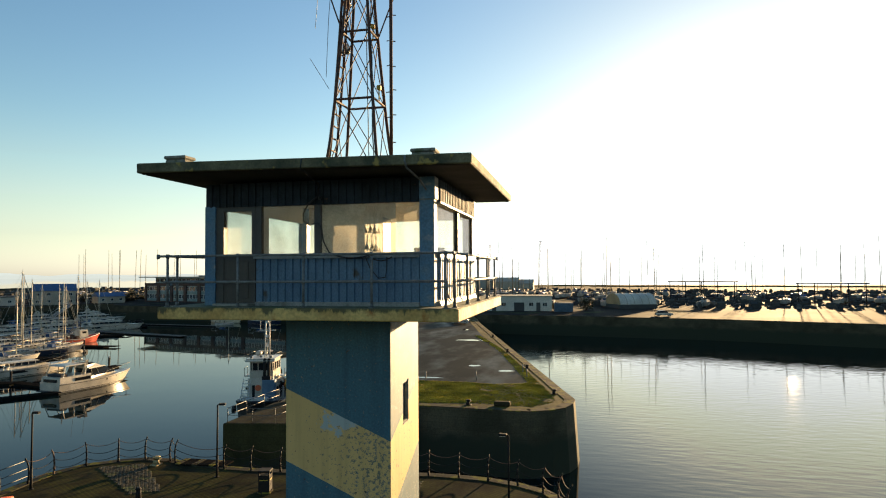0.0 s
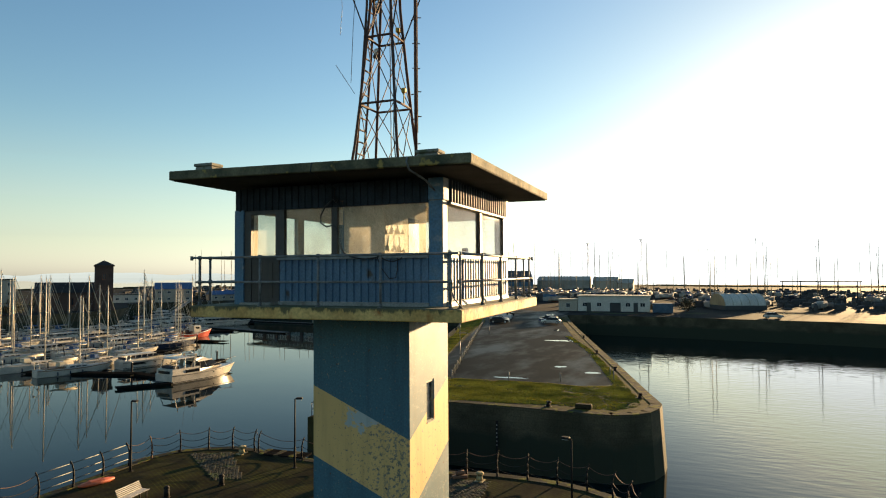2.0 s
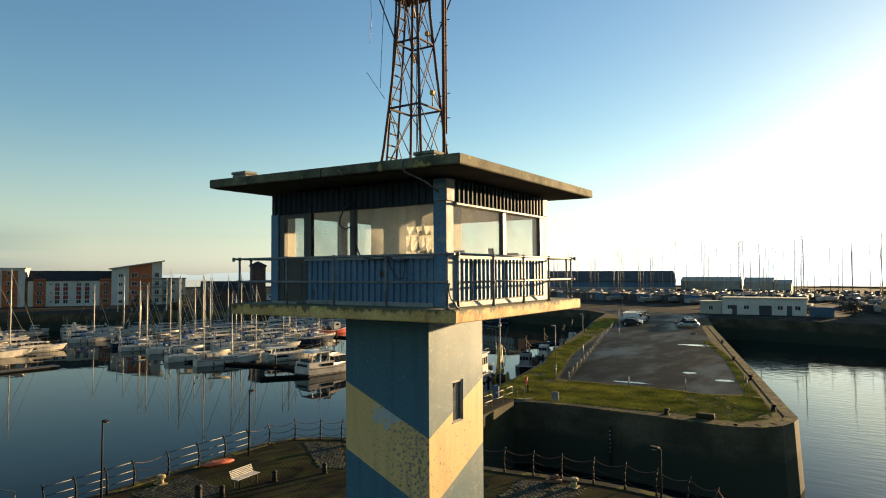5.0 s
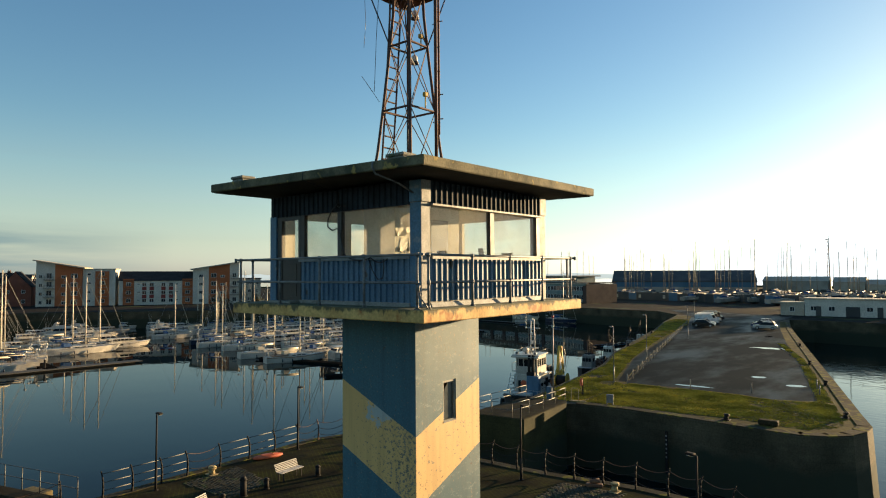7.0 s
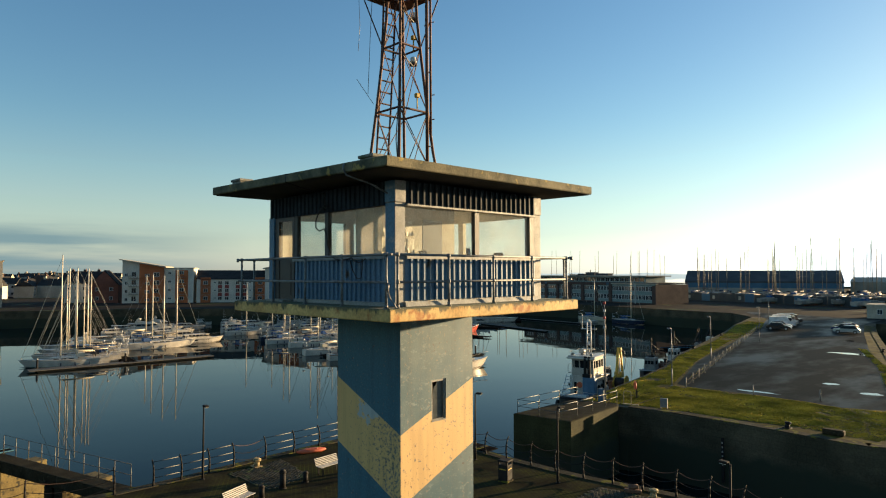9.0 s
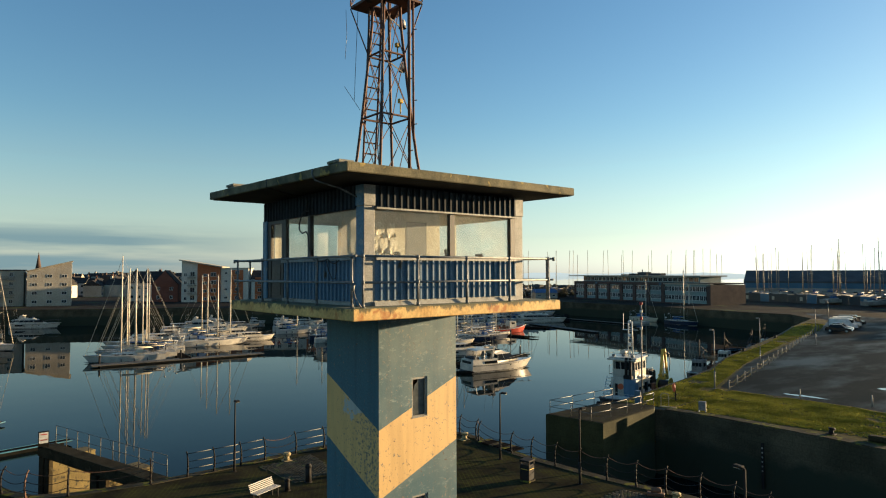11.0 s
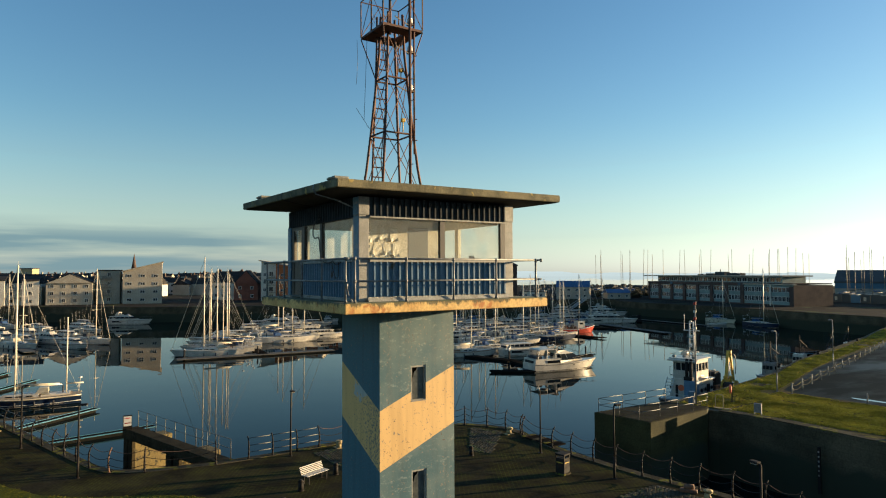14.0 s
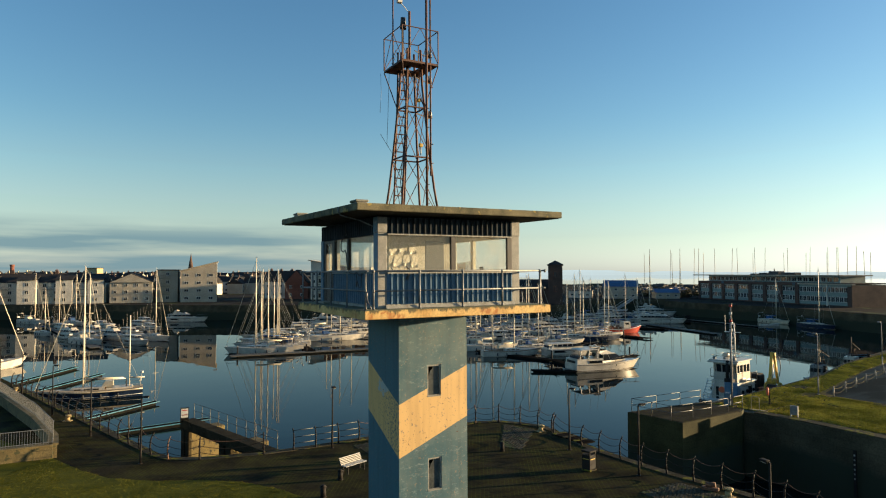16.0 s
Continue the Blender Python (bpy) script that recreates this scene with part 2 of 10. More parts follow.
    l.new(maths(nt, "MULTIPLY", maths(nt, "MULTIPLY", pr.outputs[0], south), band), pale.inputs["Factor"])
    l.new(worn.outputs["Result"], pale.inputs["A"])
    # rain streaks
    stm = n.new("ShaderNodeMapping")
    stm.inputs["Scale"].default_value = (7.0, 7.0, 0.5)
    l.new(co.outputs["Object"], stm.inputs["Vector"])
    stn = n.new("ShaderNodeTexNoise")
    stn.inputs["Scale"].default_value, stn.inputs["Detail"].default_value = 1.0, 5.0
    l.new(stm.outputs[0], stn.inputs["Vector"])
    str_ = n.new("ShaderNodeMapRange")
    str_.inputs["From Min"].default_value, str_.inputs["From Max"].default_value = 0.45, 0.8
    str_.inputs["To Min"].default_value, str_.inputs["To Max"].default_value = 1.0, 0.76
    l.new(stn.outputs[0], str_.inputs["Value"])
    # scuffs: pale scrapes and scratches on the seaward face
    scm = n.new("ShaderNodeMapping")
    scm.inputs["Scale"].default_value, scm.inputs["Rotation"].default_value = (1.0, 2.2, 5.0), (0.5, 0.0, 0.0)
    l.new(co.outputs["Object"], scm.inputs["Vector"])
    scn = n.new("ShaderNodeTexNoise")
    scn.inputs["Scale"].default_value, scn.inputs["Detail"].default_value, scn.inputs["Roughness"].default_value = 2.4, 10.0, 0.75
    l.new(scm.outputs[0], scn.inputs["Vector"])
    scr = n.new("ShaderNodeMapRange")
    scr.inputs["From Min"].default_value, scr.inputs["From Max"].default_value = 0.55, 0.66
    scr.inputs["To Max"].default_value = 0.62
    l.new(scn.outputs[0], scr.inputs["Value"])
    scuff = n.new("ShaderNodeMix")
    scuff.data_type = "RGBA"
    scuff.inputs["B"].default_value = (0.26, 0.31, 0.30, 1)
    l.new(maths(nt, "MULTIPLY", scr.outputs[0], maths(nt, "MULTIPLY", east, maths(nt, "SUBTRACT", 1.0, band))), scuff.inputs["Factor"])
    l.new(pale.outputs["Result"], scuff.inputs["A"])
    streak = n.new("ShaderNodeMix")
    streak.data_type, streak.blend_type = "RGBA", "MULTIPLY"
    streak.inputs["Factor"].default_value = 1.0
    l.new(scuff.outputs["Result"], streak.inputs["A"])
    l.new(str_.outputs[0], streak.inputs["B"])
    # small dark chips and pits in the paint
    chn = n.new("ShaderNodeTexNoise")
    chn.inputs["Scale"].default_value, chn.inputs["Detail"].default_value, chn.inputs["Roughness"].default_value = 11.0, 6.0, 0.7
    l.new(co.outputs["Object"], chn.inputs["Vector"])
    chr_ = n.new("ShaderNodeMapRange")
    chr_.inputs["From Min"].default_value, chr_.inputs["From Max"].default_value = 0.655, 0.675
    l.new(maths(nt, "ADD", chn.outputs[0], maths(nt, "MULTIPLY", maths(nt, "SUBTRACT", weather.outputs[0], 0.5), 0.25)), chr_.inputs["Value"])
    chip = n.new("ShaderNodeMix")
    chip.data_type = "RGBA"
    chip.inputs["B"].default_value = (0.060, 0.052, 0.042, 1)
    l.new(chr_.outputs[0], chip.inputs["Factor"])
    l.new(streak.outputs["Result"], chip.inputs["A"])
    l.new(chip.outputs["Result"], bsdf.inputs["Base Color"])
    return m


def slab_paint():
    """Ochre masonry paint: rust bleeding in broad patches, black mould hanging from the top edge in ragged runs."""
    m = mat("slab_cream_stained", (0.66, 0.44, 0.140), (0.50, 0.30, 0.085), rough=0.8, scale=1.7, fine=18, bump=0.25, spots=(0.36, 0.145, 0.030), spot_at=0.585, spot_scale=2.2)
    nt = m.node_tree
    n, l = nt.nodes, nt.links
    bsdf = n["Principled BSDF"]
    col = bsdf.inputs["Base Color"].links[0].from_socket
    co = n.new("ShaderNodeTexCoord")
    sx = n.new("ShaderNodeSeparateXYZ")
    l.new(co.outputs["Object"], sx.inputs[0])
    mp = n.new("ShaderNodeMapping")
    mp.inputs["Scale"].default_value = (3.2, 3.2, 0.9)
    l.new(co.outputs["Object"], mp.inputs["Vector"])
    nz = n.new("ShaderNodeTexNoise")
    nz.inputs["Scale"].default_value, nz.inputs["Detail"].default_value, nz.inputs["Roughness"].default_value = 1.5, 9.0, 0.72
    l.new(mp.outputs[0], nz.inputs["Vector"])
    run = maths(nt, "ADD", nz.outputs[0], maths(nt, "MULTIPLY", maths(nt, "SUBTRACT", sx.outputs["Z"], 9.80), 1.6))
    mr = n.new("ShaderNodeMapRange")
    mr.inputs["From Min"].default_value, mr.inputs["From Max"].default_value = 0.57, 0.66
    mr.inputs["To Max"].default_value = 0.9
    l.new(run, mr.inputs["Value"])
    mx = n.new("ShaderNodeMix")
    mx.data_type = "RGBA"
    mx.inputs["B"].default_value = (0.060, 0.058, 0.026, 1)
    l.new(mr.outputs[0], mx.inputs["Factor"])
    l.new(col, mx.inputs["A"])
    l.new(mx.outputs["Result"], bsdf.inputs["Base Color"])
    return m


def asphalt_mat(name, base, second, **kw):
    """Worn asphalt that is still wet in broad shallow hollows."""
    m = mat(name, base, second, **kw)
    nt = m.node_tree
    n, l = nt.nodes, nt.links
    b = n["Principled BSDF"]
    co = n.new("ShaderNodeTexCoord")
    mp = n.new("ShaderNodeMapping")
    mp.inputs["Scale"].default_value, mp.inputs["Rotation"].default_value = (1.0, 0.35, 1.0), (0, 0, 0.24)
    l.new(co.outputs["Object"], mp.inputs["Vector"])
    nz = n.new("ShaderNodeTexNoise")
    nz.inputs["Scale"].default_value, nz.inputs["Detail"].default_value, nz.inputs["Roughness"].default_value = 0.16, 6.0, 0.6
    l.new(mp.outputs[0], nz.inputs["Vector"])
    wet = n.new("ShaderNodeMapRange")
    wet.inputs["From Min"].default_value, wet.inputs["From Max"].default_value = 0.46, 0.62
    l.new(nz.outputs[0], wet.inputs["Value"])
    l.new(maths(nt, "ADD", maths(nt, "MULTIPLY", wet.outputs[0], 0.030), 0.014), b.inputs["Specular IOR Level"])
    l.new(maths(nt, "SUBTRACT", 0.62, maths(nt, "MULTIPLY", wet.outputs[0], 0.16)), b.inputs["Roughness"])
    return m


def water_mat():
    """Still water in the basin, wind ripples on the outer dock and the sea."""
    m = bpy.data.materials.new("harbour_water")
    m.use_nodes = True
    nt = m.node_tree
    n, l = nt.nodes, nt.links
    b = n["Principled BSDF"]
    b.inputs["Base Color"].default_value = (0.004, 0.010, 0.011, 1)
    co = n.new("ShaderNodeTexCoord")
    sx = n.new("ShaderNodeSeparateXYZ")
    l.new(co.outputs["Object"], sx.inputs[0])
    side = n.new("ShaderNodeMapRange")
    side.inputs["From Min"].default_value, side.inputs["From Max"].default_value = 0.0, 14.0
    l.new(maths(nt, "ADD", sx.outputs["X"], maths(nt, "MULTIPLY", maths(nt, "SUBTRACT", sx.outputs["Y"], 42.0), 0.24)), side.inputs["Value"])
    rip = n.new("ShaderNodeTexNoise")
    rip.inputs["Scale"].default_value, rip.inputs["Detail"].default_value = 0.8, 1.2
    mp = n.new("ShaderNodeMapping")
    mp.inputs["Scale"].default_value, mp.inputs["Rotation"].default_value = (0.55, 1.5, 1), (0, 0, 0.25)
    l.new(co.outputs["Object"], mp.inputs["Vector"])
    l.new(mp.outputs[0], rip.inputs["Vector"])
    swell = n.new("ShaderNodeTexNoise")
    swell.inputs["Scale"].default_value, swell.inputs["Detail"].default_value = 0.10, 2.0
    l.new(co.outputs["Object"], swell.inputs["Vector"])
    h = maths(nt, "ADD", maths(nt, "MULTIPLY", rip.outputs[0], maths(nt, "ADD", maths(nt, "MULTIPLY", side.outputs[0], 0.019), 0.0028)),
              maths(nt, "MULTIPLY", swell.outputs[0], 0.02))
    l.new(maths(nt, "ADD", maths(nt, "MULTIPLY", side.outputs[0], 0.16), 1.15), b.inputs["IOR"])
    l.new(maths(nt, "ADD", maths(nt, "MULTIPLY", side.outputs[0], 0.004), 0.014), b.inputs["Roughness"])
    bp = n.new("ShaderNodeBump")
    bp.inputs["Strength"].default_value, bp.inputs["Distance"].default_value = 1.0, 1.0
    l.new(h, bp.inputs["Height"])
    l.new(bp.outputs[0], b.inputs["Normal"])
    return m


def wall_stone(name, base, second, block=(1.1, 0.5)):
    """Coursed harbour masonry, dark with weed towards the water's reach."""
    m = mat(name, base, second, rough=0.85, scale=0.35, fine=9, bump=0.3, spec=0.1)
    nt = m.node_tree
    n, l = nt.nodes, nt.links
    bsdf = n["Principled BSDF"]
    col = bsdf.inputs["Base Color"].links[0].from_socket
    co = n.new("ShaderNodeTexCoord")
    sx = n.new("ShaderNodeSeparateXYZ")
    l.new(co.outputs["Object"], sx.inputs[0])
    cb = n.new("ShaderNodeCombineXYZ")
    l.new(maths(nt, "ADD", sx.outputs["X"], sx.outputs["Y"]), cb.inputs[0])
    l.new(sx.outputs["Z"], cb.inputs[1])
    br = n.new("ShaderNodeTexBrick")
    br.inputs["Scale"].default_value = 1.0
    br.inputs["Brick Width"].default_value, br.inputs["Row Height"].default_value = block
    br.inputs["Mortar Size"].default_value = 0.02
    br.inputs["Color1"].default_value, br.inputs["Color2"].default_value = (1, 1, 1, 1), (0.62, 0.62, 0.62, 1)
    br.inputs["Mortar"].default_value = (0.35, 0.35, 0.35, 1)
    l.new(cb.outputs[0], br.inputs["Vector"])
    mul = n.new("ShaderNodeMix")
    mul.data_type, mul.blend_type = "RGBA", "MULTIPLY"
    mul.inputs["Factor"].default_value = 0.35
    l.new(col, mul.inputs["A"])
    l.new(br.outputs["Color"], mul.inputs["B"])
    tide = n.new("ShaderNodeMapRange")
    tide.inputs["From Min"].default_value, tide.inputs["From Max"].default_value = -2.9, -2.3
    wz = n.new("ShaderNodeTexNoise")
    wz.inputs["Scale"].default_value, wz.inputs["Detail"].default_value = 0.7, 5.0
    l.new(co.outputs["Object"], wz.inputs["Vector"])
    l.new(maths(nt, "ADD", sx.outputs["Z"], maths(nt, "MULTIPLY", maths(nt, "SUBTRACT", wz.outputs[0], 0.5), 1.6)), tide.inputs["Value"])
    weed = n.new("ShaderNodeMix")
    weed.data_type = "RGBA"
    weed.inputs["A"].default_value = (0.034, 0.038, 0.024, 1)
    l.new(tide.outputs[0], weed.inputs["Factor"])
    l.new(mul.outputs["Result"], weed.inputs["B"])
    l.new(weed.outputs["Result"], bsdf.inputs["Base Color"])
    return m


def paving_mat():
    """Small brown pavers in rows, moss in the joints and in soft worn drifts."""
    m = mat("promenade_paving", (0.037, 0.032, 0.019), (0.021, 0.0185, 0.0115), spec=0.01, rough=0.9, scale=0.5, fine=7, bump=0.25, spots=None)
    nt = m.node_tree
    n, l = nt.nodes, nt.links
    bsdf = n["Principled BSDF"]
    col = bsdf.inputs["Base Color"].links[0].from_socket
    co = n.new("ShaderNodeTexCoord")
    mp = n.new("ShaderNodeMapping")
    mp.inputs["Rotation"].default_value = (0, 0, 0.55)
    l.new(co.outputs["Object"], mp.inputs["Vector"])
    br = n.new("ShaderNodeTexBrick")
    br.inputs["Scale"].default_value = 1.0
    br.inputs["Brick Width"].default_value, br.inputs["Row Height"].default_value, br.inputs["Mortar Size"].default_value = 0.42, 0.21, 0.022
    br.inputs["Color1"].default_value, br.inputs["Color2"].default_value, br.inputs["Mortar"].default_value = (0, 0, 0, 1), (0.12, 0.12, 0.12, 1), (1, 1, 1, 1)
    l.new(mp.outputs[0], br.inputs["Vector"])
    nz = n.new("ShaderNodeTexNoise")
    nz.inputs["Scale"].default_value, nz.inputs["Detail"].default_value, nz.inputs["Roughness"].default_value = 0.45, 9.0, 0.7
    l.new(co.outputs["Object"], nz.inputs["Vector"])
    mr = n.new("ShaderNodeMapRange")
    mr.inputs["From Min"].default_value, mr.inputs["From Max"].default_value = 0.42, 0.66
    l.new(nz.outputs[0], mr.inputs["Value"])
    amount = maths(nt, "MULTIPLY", mr.outputs[0], maths(nt, "ADD", maths(nt, "MULTIPLY", br.outputs["Color"], 0.75), 0.35))
    mx = n.new("ShaderNodeMix")
    mx.data_type = "RGBA"
    mx.inputs["B"].default_value = (0.068, 0.066, 0.016, 1)
    l.new(amount, mx.inputs["Factor"])
    l.new(col, mx.inputs["A"])
    l.new(mx.outputs["Result"], bsdf.inputs["Base Color"])
    return m


